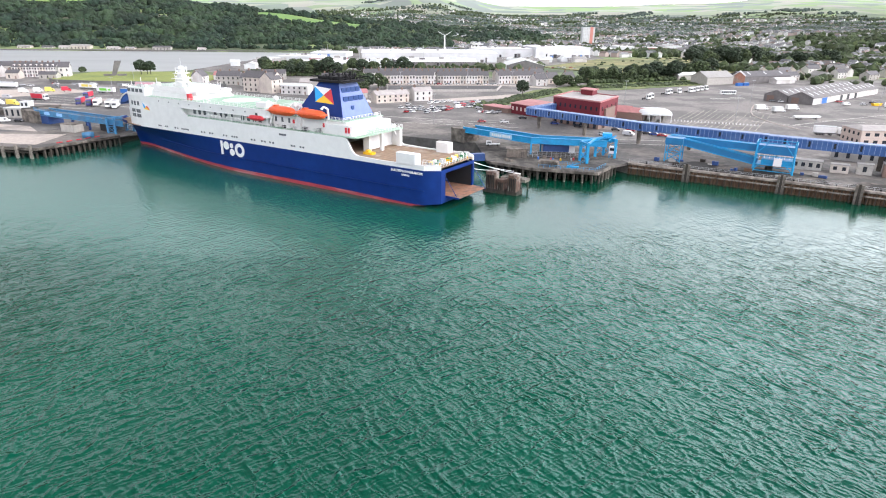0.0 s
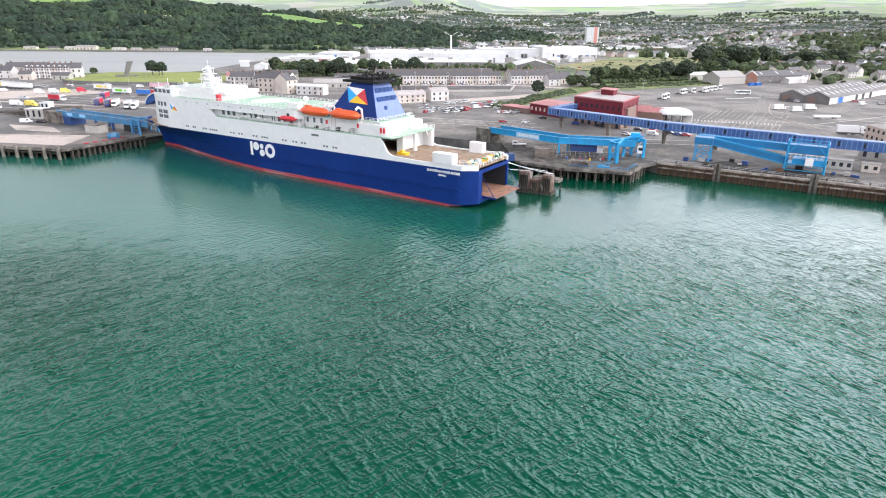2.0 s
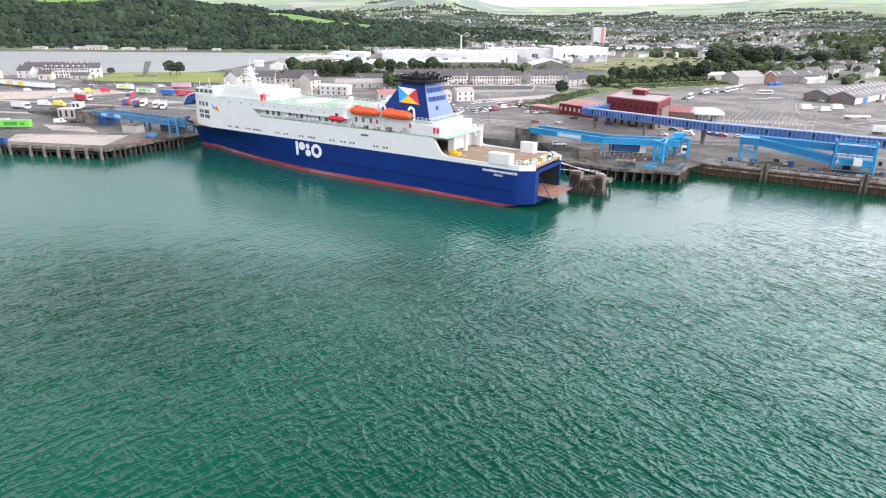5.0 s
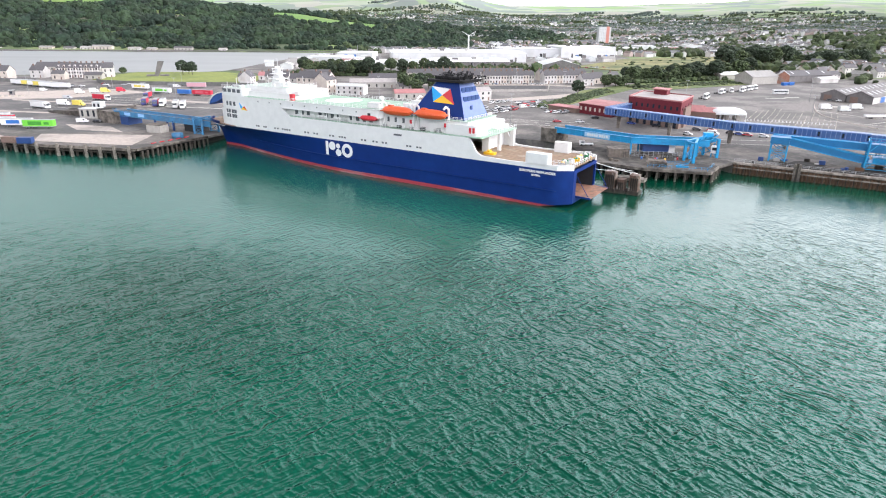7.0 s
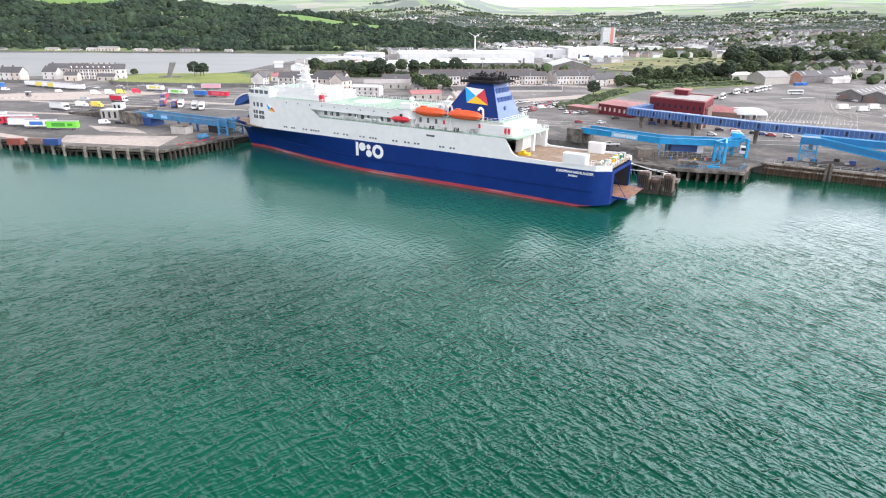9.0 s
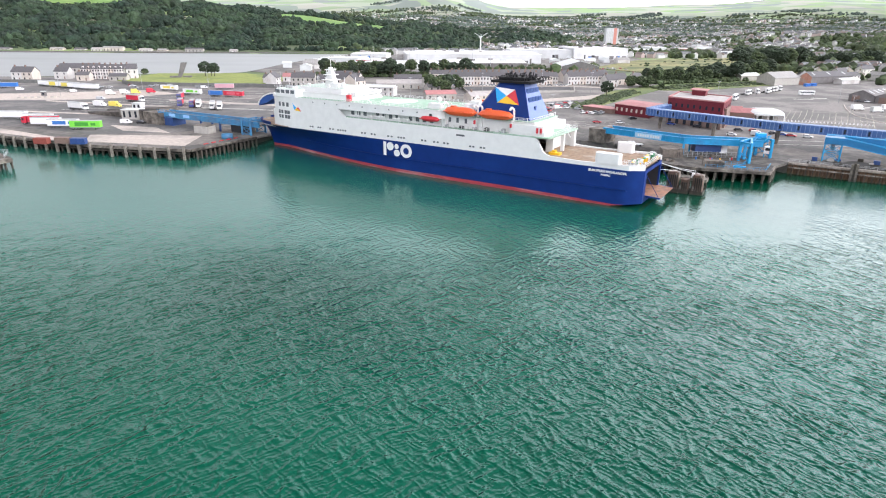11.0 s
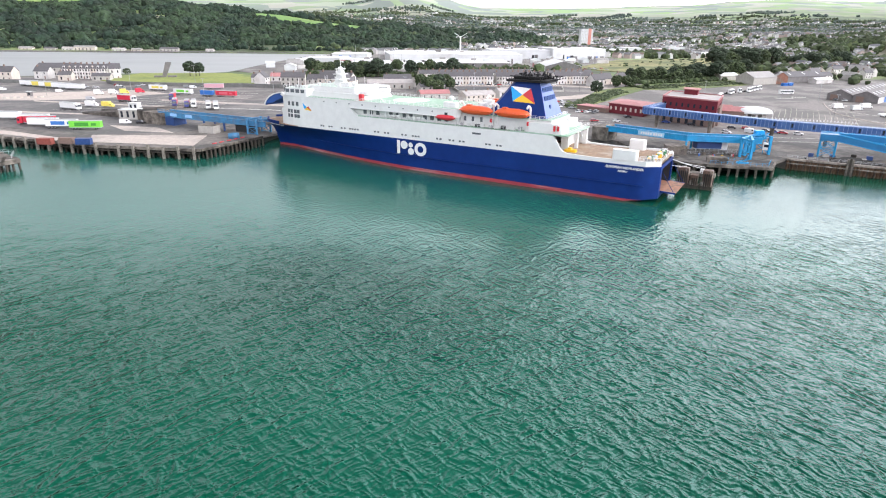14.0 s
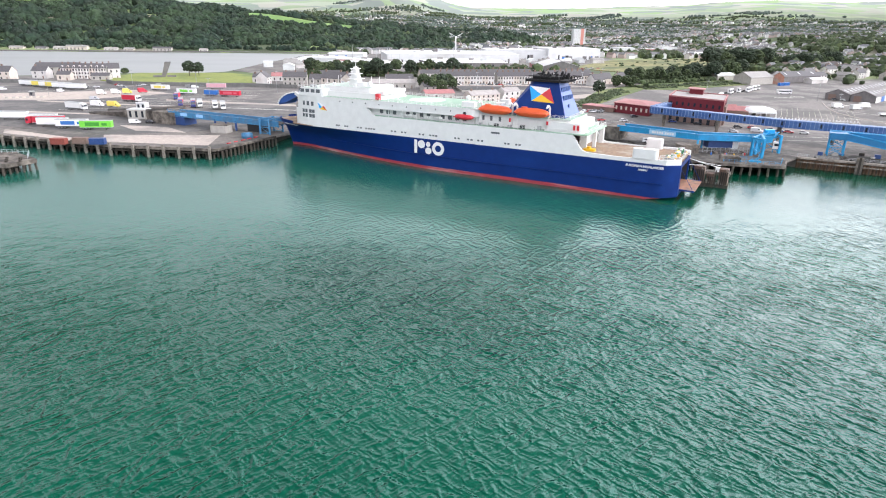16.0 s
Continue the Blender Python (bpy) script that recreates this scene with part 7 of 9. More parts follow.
for x, y, r, nm, vn in ((16, 359, 20, "white", True), (22, 362, 15, "white", False), (27, 356, 10, "silver", False), (30, 366, 30, "white", False), (46.5, 317.5, 5, "black", False), (59.5, 299.0, -28, "blue", False), (69, 291.0, -35, "black", False),
                        (35, 303, 10, "white", False), (95.5, 271, -40, "black", False), (98.0, 268, -38, "blue", False), (100.5, 265.5, -38, "red", False), (106, 262.5, -38, "white", False), (74.5, 268, -40, "white", False), (84.3, 281, -30, "black", False), (90.5, 279, -30, "red", False), (119, 243, -38, "white", False), (127, 238, -38, "grey", False),
                        (86, 268, -40, "white", True), (24, 305, 0, "red", False), (225, 400, 10, "grey", False), (229, 396, -10, "white", False), (262, 381, 5, "white", True), (275, 383, 0, "silver", False), (287, 392, 20, "black", False),
                        (268, 397, 10, "red", False), (296, 389, 0, "white", False), (305, 386, 10, "white", False), (315, 398, 5, "red", False), (327, 398, 10, "blue", False), (283, 372, 0, "white", True), (300, 374, 0, "grey", False)):
    car(x, y, r, PAINT[nm], ("%s panel van by the terminal" if vn else "%s car parked by the terminal") % nm, van=vn)
for x, y, r, c, nm in ((193.7, 356, 10, TRUCK_W, "white"), (199, 347, 12, PALE_SHED, "pale grey"), (213, 357, 8, TRUCK_W, "white")):
    box_van(x, y, r, c, nm + " box van beside the twin sheds", 8.0, group="vans beside the twin sheds")
# row of low white lane markers across the boarding lanes
MARK = Geo().side([(-0.28, 0), (0.28, 0), (0.14, 0.75), (-0.14, 0.75)], -0.22, 0.22).mesh("marker_block", SIGN_WHITE)
for i in range(25):
    m_ = thing("lane_marker", pose(124.6 + i * 1.48, 312.3 - i * 0.67, GZ, 0, 0, -24), "low white lane marker across the boarding lanes", "marker", "markers across the boarding lanes")
    share("marker_block", MARK, m_, pose(0, 0, 0))
# kerbed edge of the shed forecourt
KERB = [Vector(p) for p in ((206, 386), (193, 365), (183, 347), (177, 333), (174.5, 319), (173, 300), (175, 286))]
g = Geo()
for a, b in zip(KERB, KERB[1:]):
    g.beam((*a, GZ + 0.08), (*b, GZ + 0.08), 0.6, 0.24)
ob = part("kerb", g, PALE_APRON)
tagged(ob, "pale concrete kerb round the shed forecourt", "kerb", kind="structure")
sk = thing("yellow_skip", pose(281, 380, GZ, 0, 0, 10), "yellow skip beside the twin sheds", "skip")
gg = Geo()
gg.side([(-2.6, 0.1), (2.6, 0.1), (3.2, 1.6), (-3.2, 1.6)], -1.1, 1.1)
part("skip_body", gg, YELLOW, sk)
for i, (x, y) in enumerate(((147.7, 412), (143, 405), (168.2, 437), (172, 441), (180.5, 446), (190.7, 451), (194.5, 455), (200.3, 461), (205, 465), (211, 470))):
    tractor(x, y, -60, TRUCK_W, "white tractor unit parked along the lorry park edge")
bus = thing("bus", pose(214.5, 440, GZ, 0, 0, 0), "white single-deck bus with dark windows in the lorry park", "bus")
gg = Geo()
gg.prism(rounded(-5.6, 5.6, -1.25, 1.25, 0.35, 3), 0.4, 3.1)
bb = part("bus_body", gg, TRUCK_W, bus)
for i in range(7):
    gg = Geo()
    gg.box(-5.1 + i * 1.45, -3.85 + i * 1.45, -1.28, 1.28, 1.45, 2.5)
    part("bus_window", gg, GLASS, bb)
for xx in (-3.4, 3.6):
    for yy in (-1.1, 1.1):
        wheel(bus, xx, yy, 0.48, 0.3)
artic(177.5, 271.5, -18, TRUCK_W, TRUCK_W, "white box lorry turning past the walkway", "lorries by the terminal", length=9.0)
fl = thing("white_flatbed", pose(199, 320, GZ, 0, 0, 0), "empty pale flatbed trailer on the tarmac", "trailer")
gg = Geo()
gg.box(-7, 7, -1.3, 1.3, 1.0, 1.9)
part("bed", gg, TRUCK_W, fl)
for xx in (-5, -3.7, 4.6):
    for yy in (-1.05, 1.05):
        wheel(fl, xx, yy)

# painted lanes
def paint_line(geo, p, q, w=0.25):
    p, q = Vector(p), Vector(q)
    d_ = (q - p).normalized()
    n_ = Vector((-d_.y, d_.x)) * w / 2
    z0, z1 = GZ - 0.03, GZ + 0.03
    pts = [p - n_, q - n_, q + n_, p + n_]
    geo.prism([tuple(v) for v in pts], z0, z1)


WORN = material("worn_lane_paint", (0.52, 0.49, 0.4), 0.9, var=0.35, scale=0.8, second=(0.2, 0.19, 0.175), second_scale=0.12, second_lo=0.48, second_hi=0.6)
g = Geo()
stop_a, stop_b, lane = Vector((122.8, 312.1)), Vector((161.3, 298.2)), Vector((0.57, 0.822))
rng = random.Random(8)
for i in range(15):
    a = stop_a.lerp(stop_b, (i + 0.3) / 14)
    lo, hi = -24 + rng.uniform(0, 5), 46 + rng.uniform(-12, 14)
    while lo < hi:
        run = rng.uniform(9, 26)
        bend = Vector((0.0, 0.012)) * max(0.0, lo - 20) ** 1.3
        paint_line(g, a + lane * lo + bend, a + lane * min(hi, lo + run) + bend, 0.22)
        lo += run + rng.uniform(0.2, 1.4)
ob = part("lane_marking", g, WORN)
tagged(ob, "worn yellowish lane lines across the lorry park", "road marking", kind="structure")
g = Geo()
for i in range(27):
    a = stop_a.lerp(stop_b, i / 27)
    paint_line(g, a, a + (stop_b - stop_a).normalized() * 0.85, 0.8)
for x, y, l in ((190, 414, 13), (206, 420, 10), (200, 372, 12)):
    paint_line(g, (x, y), (x + l, y - 1), 2.2)
paint_line(g, (165, 312), (205, 276), 0.35)
paint_line(g, (186, 352), (196, 322), 0.4)
paint_line(g, (196, 322), (240, 300), 0.4)
paint_line(g, (180, 300), (260, 340), 0.4)
paint_line(g, (186, 352), (215, 372), 0.4)
for i in range(8):
    a = Vector((-225 + i * 11, 372 - i * 3.0))
    paint_line(g, a, a + Vector((30, -11)), 0.55)
for i in range(5):
    paint_line(g, (-300, 400 + i * 15), (-170, 375 + i * 15), 0.3)
paint_line(g, (78, 258), (150, 246), 0.3)
paint_line(g, (70, 250), (140, 236), 0.3)
paint_line(g, (-40, 330), (40, 300), 0.35)
paint_line(g, (-60, 316), (40, 288), 0.35)
for i in range(9):
    a = Vector((-8 + i * 5, 312 - i * 2.2))
    paint_line(g, a, a + Vector((2.5, -1.1)), 0.3)
for i in range(7):
    a = Vector((-262 + i * 3, 350 + i * 9.5))
    paint_line(g, a, a + Vector((70, -24)), 0.5)
for i in range(6):
    a = Vector((-330 + i * 9, 440 + i * 1.5))
    paint_line(g, a, a + Vector((6, 22)), 0.3)
lines = part("lane_marking", g, LINE)
tagged(lines, "worn white lane and bay markings on the port tarmac", "road marking", kind="structure")

# ---- terminal and port buildings ----
def quad_block(geo, corners, z0, z1):
    geo.prism(ccw([tuple(c) for c in corners]), z0, z1)


def wall_windows(t, p, q, z, h, n, w, mat=GLASS, lift=0.05, nm="window"):
    """Row of n windows on the upright wall from p to q."""
    p, q = Vector(p), Vector(q)
    d_ = (q - p).normalized()
    ang = math.degrees(math.atan2(d_.y, d_.x))
    ln_ = (q - p).length
    me = Geo().box(-w / 2, w / 2, -lift, lift, 0, h).mesh(nm, mat)
    for i in range(n):
        c = p + d_ * ln_ * (i + 0.5) / n
        share(nm, me, t, pose(c.x, c.y, z, 0, 0, ang))


term = thing("terminal_building", pose(0, 0, 0), "crimson clad terminal block with a flat grey roof", "building")
TC = [Vector(c) for c in ((59.9, 307.2), (76.5, 283.5), (92.5, 308.5), (75.5, 332.0))]
g = Geo()
quad_block(g, TC, GZ, 7.4)
w_ = part("lower_wall", g, BRICK, term, "brown brick ground storey")
g = Geo()
mid = sum(TC, Vector((0, 0))) / 4
quad_block(g, [mid + (c - mid) * 1.012 for c in TC], 7.4, 16.4)
u_ = part("upper_wall", g, CRIMSON, term, "crimson cladding of the upper storeys")
g = Geo()
quad_block(g, [mid + (c - mid) * 0.97 for c in TC], 16.4, 16.55)
part("flat_roof", g, ROOF_GREY, term)
g = Geo()
for a, b in zip(TC, TC[1:] + TC[:1]):
    a, b = mid + (a - mid) * 1.01, mid + (b - mid) * 1.01
    g.beam((*a, 16.7), (*b, 16.7), 0.5, 0.6)
part("parapet", g, ROOF_RED, term)
g = Geo()
quad_block(g, [mid + Vector((4, 10)) + (c - mid) * 0.26 for c in TC], 16.5, 19.0)
ph = part("roof_house", g, CRIMSON, term)
g = Geo()
quad_block(g, [mid + Vector((4, 10)) + (c - mid) * 0.32 for c in TC], 19.0, 19.4)
part("roof_house_top", g, ROOF_RED, ph)
out1 = Vector((-0.82, -0.57)) * 0.3
wall_windows(u_, TC[0] + out1, TC[1] + out1, 12.4, 1.7, 9, 1.0)
wall_windows(u_, TC[0] + out1, TC[1] + out1, 8.6, 1.7, 9, 1.0)
out2 = Vector((0.84, -0.54)) * 0.3
wall_windows(u_, TC[1] + out2, TC[2] + out2, 12.4, 1.7, 4, 1.0)
wall_windows(w_, TC[0] + out1 * 0.3, TC[1] + out1 * 0.3, 4.2, 2.4, 7, 1.6)
g = Geo()
quad_block(g, [TC[1] + out2 + (TC[2] - TC[1]) * 0.22, TC[1] + out2 * 4 + (TC[2] - TC[1]) * 0.22, TC[1] + out2 * 4 + (TC[2] - TC[1]) * 0.75, TC[1] + out2 + (TC[2] - TC[1]) * 0.75], GZ, 13.0)
part("stair_tower", g, BRICK, term)

low = thing("terminal_wing", pose(0, 0, 0), "low crimson terminal wing with a faded red roof", "building")
LC = [Vector(c) for c in ((43.5, 339.4), (56.0, 320.5), (70.0, 338.0), (57.0, 357.0))]
g = Geo()
quad_block(g, LC, GZ, 9.3)
lw = part("wall", g, CRIMSON, low)
g = Geo()
lm = sum(LC, Vector((0, 0))) / 4
g.prism(ccw([tuple(lm + (c - lm) * 1.05) for c in LC]), 9.3, 9.6)
g.prism(ccw([tuple(lm + (c - lm) * 0.98) for c in LC]), 9.6, 10.6, top=ccw([tuple(lm + (c - lm) * 0.35) for c in LC]))
part("roof", g, ROOF_RED, low)
wall_windows(lw, LC[0] + out1 * 0.4, LC[1] + out1 * 0.4, 5.9, 1.9, 7, 1.1, RENDER_C)
g = Geo()
quad_block(g, [LC[0] + Vector((-14, 14)), LC[0] + Vector((-2, -2)), LC[0] + Vector((5, 3)), LC[0] + Vector((-7, 19))], GZ, 6.4)
part("lean_to", g, BRICK, low)
g = Geo()
quad_block(g, [LC[0] + Vector((-14.5, 13.6)), LC[0] + Vector((-2, -2.8)), LC[0] + Vector((5.5, 3)), LC[0] + Vector((-7, 19.4))], 6.4, 6.7)
part("lean_to_roof", g, ROOF_RED, low)
ann = thing("terminal_annexe", pose(101, 317, GZ, 0, 0, -35), "small brick annexe with stepped red roofs", "building")
g = Geo()
g.box(-7, 9, -6, 6, 0, 4.4)
part("wall", g, BRICK, ann)
g = Geo()
g.gable(-7, 2, -6, 6, 4.4, 6.8)
g.gable(2.4, 9, -5, 5, 4.4, 6.2)
part("roof", g, ROOF_RED, ann)
# white check-in canopy
can = thing("check_in_canopy", pose(113, 313, GZ, 0, 0, -8), "white domed check-in canopy over vehicle lanes", "canopy")
g = Geo()
rings = []
for z, sx, sy in ((3.6, 9.0, 7.5), (4.3, 9.0, 7.5), (5.2, 8.3, 6.6), (5.9, 7.0, 5.2), (6.3, 5.2, 3.4), (6.4, 2.5, 1.5)):
    rings.append([(sx * math.copysign(abs(math.cos(a)) ** 0.5, math.cos(a)), sy * math.copysign(abs(math.sin(a)) ** 0.5, math.sin(a)), z) for a in (2 * math.pi * (i + 0.5) / 24 for i in range(24))])
g.loft(rings)
part("canopy_roof", g, PALE_SHED, can)
for x in (-8, -2.7, 2.7, 8):
    for y in (-6.3, 6.3):
        g = Geo()
        g.beam((x, y, 0), (x, y, 3.8), 0.25)
        part("post", g, SIGN_WHITE, can)
for x in (-5.5, 0, 5.5):
    g = Geo()
    g.box(x - 0.9, x + 0.9, -3, 3, 0, 2.7)
    part("booth", g, STONE_G, can)


def shed(name, x, y, rot, l, w, he, hr, wall_m, roof_m, label, cat="shed", gable_m=None, strips=0, strip_m=None, group=""):
    """Gabled shed; its long axis is +x from the near corner, the gable end faces -x."""
    t = thing(name, pose(x, y, GZ, 0, 0, rot), label, cat, group)
    g_ = Geo()
    ym = w / 2
    g_.add([(xx, yy, zz) for xx in (0, l) for yy, zz in ((0, 0), (w, 0), (w, he), (ym, hr), (0, he))],
           [(4, 3, 2, 1, 0), (5, 6, 7, 8, 9), (0, 1, 6, 5), (1, 2, 7, 6), (0, 5, 9, 4), (2, 3, 8, 7), (3, 4, 9, 8)])
    wl_ = part("wall", g_, wall_m, t)
    g_ = Geo()
    g_.gable(0, l, 0, w, he + 0.05, hr + 0.1, over=0.5)
    rf = part("roof", g_, roof_m, t)
    if gable_m:
        g_ = Geo()
        g_.add([(xx, yy, zz) for xx in (-0.12, 0.0) for yy, zz in ((0, 0), (w, 0), (w, he), (ym, hr), (0, he))],
               [(4, 3, 2, 1, 0), (5, 6, 7, 8, 9), (0, 1, 6, 5), (1, 2, 7, 6), (0, 5, 9, 4), (2, 3, 8, 7), (3, 4, 9, 8)])
        part("gable_wall", g_, gable_m, t)
    sl = (hr - he) / ym
    for i in range(strips):
        for sgn in (0, 1):
            g_ = Geo()
            xx = l * (i + 0.6) / strips
            ya, yb = (0.15 * w, 0.38 * w) if sgn == 0 else (0.62 * w, 0.85 * w)
            za, zb = (he + ya * sl + 0.42, he + yb * sl + 0.42) if sgn == 0 else (he + (w - ya) * sl + 0.42, he + (w - yb) * sl + 0.42)
            g_.add([(xx - 0.6, ya, za), (xx + 0.6, ya, za), (xx + 0.6, yb, zb), (xx - 0.6, yb, zb), (xx - 0.6, ya, za - 0.1), (xx + 0.6, ya, za - 0.1), (xx + 0.6, yb, zb - 0.1), (xx - 0.6, yb, zb - 0.1)],
                   [(0, 1, 2, 3), (7, 6, 5, 4), (0, 4, 5, 1), (1, 5, 6, 2), (2, 6, 7, 3), (3, 7, 4, 0)])
            part("rooflight", g_, strip_m or PALE_SHED, rf)
    return t, wl_


# twin dark-gabled sheds: long axis to the north-east
t1, w1 = shed("transit_shed", 231.0, 393.5, 36.9, 120, 15, 4.2, 7.3, TINDARK, TINDARK, "long transit shed with a dark gable and pale rooflights", strips=14, gable_m=TINDARK, group="twin transit sheds")
t2, w2 = shed("transit_shed", 240.3, 381.1, 36.9, 116, 15, 4.2, 7.3, RENDER_W, TINDARK, "long transit shed with a dark gable, pale walls and rooflights", strips=14, gable_m=TINDARK, group="twin transit sheds")
for x0, x1, mt, nm in ((14, 22, TRUCK_B, "blue_door"), (44, 48, DARK, "door_opening"), (56, 60, DARK, "door_opening"), (70, 74, DARK, "door_opening")):
    g = Geo()
    g.box(x0, x1, -0.1, 0.05, 0, 3.6)
    part(nm, g, mt, w2)
for t in (w1, w2):
    g = Geo()
    g.box(-0.2, -0.08, 8.4, 13, 0, 3.8)
    part("timber_door", g, BRICK, t)
# warehouse with the brick-red gable
ORANGE_BRICK = material("orange_brick", (0.38, 0.185, 0.13), 0.88, var=0.3, scale=0.8, second=(0.3, 0.23, 0.19), second_scale=0.2)
shed("warehouse", 232, 513, 22, 30, 18, 6.0, 10.2, STONE_G, TIN, "grey warehouse with a weathered pitched roof", "warehouse")
shed("warehouse_wing", 268, 521, 62, 20, 9.5, 6.5, 10.0, ORANGE_BRICK, TIN, "orange-red gabled brick wing of the warehouse", "warehouse")
shed("long_shed", 271, 531, 21, 58, 16, 5.5, 9.3, TINDARK, SLATE, "long low shed with dark walls and roof", "warehouse", strips=3, strip_m=PALE_SHED)
shed("storage_shed", 300, 528, 20, 22, 8, 3.5, 4.8, RENDER_W, PALE_SHED, "low white shed before the long dark shed", "shed")
house_row = ((330, 562, 14), (352, 574, 8), (338, 590, 20), (372, 566, 16), (395, 590, 12), (362, 604, 10), (415, 575, 22), (425, 612, 15), (390, 630, 18), (345, 625, 12), (452, 600, 12), (440, 640, 20), (470, 632, 16))
container(257, 508, 20, TRUCK_B, "bright blue container beside the warehouse")
container(264, 511, 20, TRUCK_B, "bright blue container beside the warehouse")
shed("garden_shed", 226, 557, 20, 22, 9, 4.5, 6.5, STONE_G, PALE_SHED, "small grey shed among trees", "shed")

# two-storey offices on the east quay
off = thing("quay_offices", pose(175.8, 245.4, GZ, 0, 0, -5.5), "two-storey pale brick quay offices with rows of windows", "building")
OFF_W = material("pale_pink_brick", (0.6, 0.49, 0.43), 0.85, var=0.15, scale=1.5)
g = Geo()
g.box(0, 46, 0, 14.5, 0, 6.2)
ow = part("wall", g, OFF_W, off)
g = Geo()
g.prism([(-0.4, -0.4), (46.4, -0.4), (46.4, 14.9), (-0.4, 14.9)], 6.2, 7.4, top=[(3, 5.5), (43, 5.5), (43, 9), (3, 9)])
part("roof", g, ROOF_GREY, off)
for zz in (0.9, 3.9):
    for i in range(12):
        g = Geo()
        g.box(1.6 + i * 3.7, 3.4 + i * 3.7, -0.06, 0.05, zz, zz + 1.3)
        part("window", g, GLASS, ow)
    for i in range(4):
        g = Geo()
        g.box(-0.06, 0.05, 1.5 + i * 3.4, 2.7 + i * 3.4, zz, zz + 1.3)
        part("window", g, GLASS, ow)

# ---- houses ----
def house(x, y, rot, l, dpt, he, hr, wall_m, roof_m, label, bays=2, storeys=2, group="", chimneys=(0.08,), cat="house", copies=None):
    """Gabled house: front on -y, ridge along x."""
    t = thing("house", pose(x, y, GZ, 0, 0, rot), label, cat, group)
    g_ = Geo()
    ym = dpt / 2
    g_.add([(xx, yy, zz) for xx in (0, l) for yy, zz in ((0, 0), (dpt, 0), (dpt, he), (ym, hr - 0.1), (0, he))],
           [(4, 3, 2, 1, 0), (5, 6, 7, 8, 9), (0, 1, 6, 5), (1, 2, 7, 6), (0, 5, 9, 4), (2, 3, 8, 7), (3, 4, 9, 8)])
    wl_ = part("wall", g_, wall_m, t)
    g_ = Geo()
    g_.gable(0, l, 0, dpt, he, hr, over=0.25)
    rf = part("roof", g_, roof_m, t)
    for c in chimneys:
        g_ = Geo()
        g_.box(l * c, l * c + 1.0, ym - 0.5, ym + 0.5, hr - 1.0, hr + 1.5)
        part("chimney", g_, BRICK, rf)
    sh = he / storeys
    for s in range(storeys):
        for b in range(bays):
            xx = l * (b + 0.5) / bays
            g_ = Geo()
            if s == 0 and b == bays - 1:
                g_.box(xx - 0.5, xx + 0.5, -0.06, 0.05, 0, 2.1)
                part("door", g_, BRICK, wl_)
            else:
                g_.box(xx - 0.55, xx + 0.55, -0.06, 0.05, s * sh + 0.8, s * sh + 0.8 + sh * 0.5)
                part("window", g_, HOUSE_GLASS, wl_)
    return t


def terrace(x0, y0, x1, y1, n, dpt, he, hr, walls, roof_m, label, storeys=2, group="", bay=False):
    p, q = Vector((x0, y0)), Vector((x1, y1))
    rot = math.degrees(math.atan2(q.y - p.y, q.x - p.x))
    ln_ = (q - p).length / n
    protos = {}
    for i in range(n):
        wm = walls[i % len(walls)]
        c = p.lerp(q, i / n)
        z = GZ + (0.12 if i % 2 else 0.0)
        if wm.name not in protos:
            protos[wm.name] = house(c.x, c.y, rot, ln_ - 0.06, dpt, he, hr, wm, roof_m, label % wm.name.replace("_render", "").replace("_", " "), 2, storeys, group)
            if bay:
                g_ = Geo()
                g_.prism([(0.8, -0.9), (2.4, -0.9), (3.0, 0.05), (0.2, 0.05)], 0, he - 0.3)
                part("bay", g_, wm, protos[wm.name])
                for s in range(storeys):
                    g_ = Geo()
                    g_.box(1.0, 2.2, -0.97, -0.88, s * he / storeys + 0.8, s * he / storeys + 0.8 + he / storeys * 0.55)
                    part("bay_window", g_, HOUSE_GLASS, protos[wm.name])
                g_ = Geo()
                g_.side([(0.9, he + 0.4), (2.3, he + 0.4), (2.3, he + 1.7), (1.6, he + 2.3), (0.9, he + 1.7)], 0.6, 3.4)
                dorm = part("dormer", g_, wm, protos[wm.name])
                g_ = Geo()
                g_.box(1.2, 2.0, 0.52, 0.62, he + 0.6, he + 1.6)
                part("dormer_window", g_, HOUSE_GLASS, dorm)
        else:
            copy_thing(protos[wm.name], pose(c.x, c.y, z, 0, 0, rot))


# sea-front terrace
terrace(-349, 544, -314, 546.5, 8, 11, 8.2, 11.6, [RENDER_W, RENDER_C, RENDER_W, RENDER_W], SLATE, "three-storey %s sea-front terrace house with a slate roof", 3, "sea-front terrace", True)
terrace(-313, 547.5, -305, 550.5, 1, 12, 8.0, 12.0, [RENDER_W], SLATE, "gabled %s house ending the sea-front terrace", 2, "sea-front houses")
house(-384, 574, 4, 34, 12, 7, 10.5, STONE_G, SLATE, "long grey slate-roofed house range behind the terrace", 6, 2)
house(-372, 545, -6, 12, 9, 6, 9.5, RENDER_W, SLATE, "white gabled house by the sea front", 2, 2)
terrace(-398, 530, -380, 528, 2, 10, 6.5, 10.5, [RENDER_W, RENDER_C], SLATE, "gabled %s house by the sea front", 2, "sea-front houses")
house(-345, 528, 3, 10, 8, 4.5, 7, RENDER_C, SLATE, "low cream house before the terrace", 2, 1)
house(-320, 530, 3, 14, 7, 3.5, 5.5, STONE_G, SLATE, "low grey outhouse before the terrace", 3, 1, chimneys=())
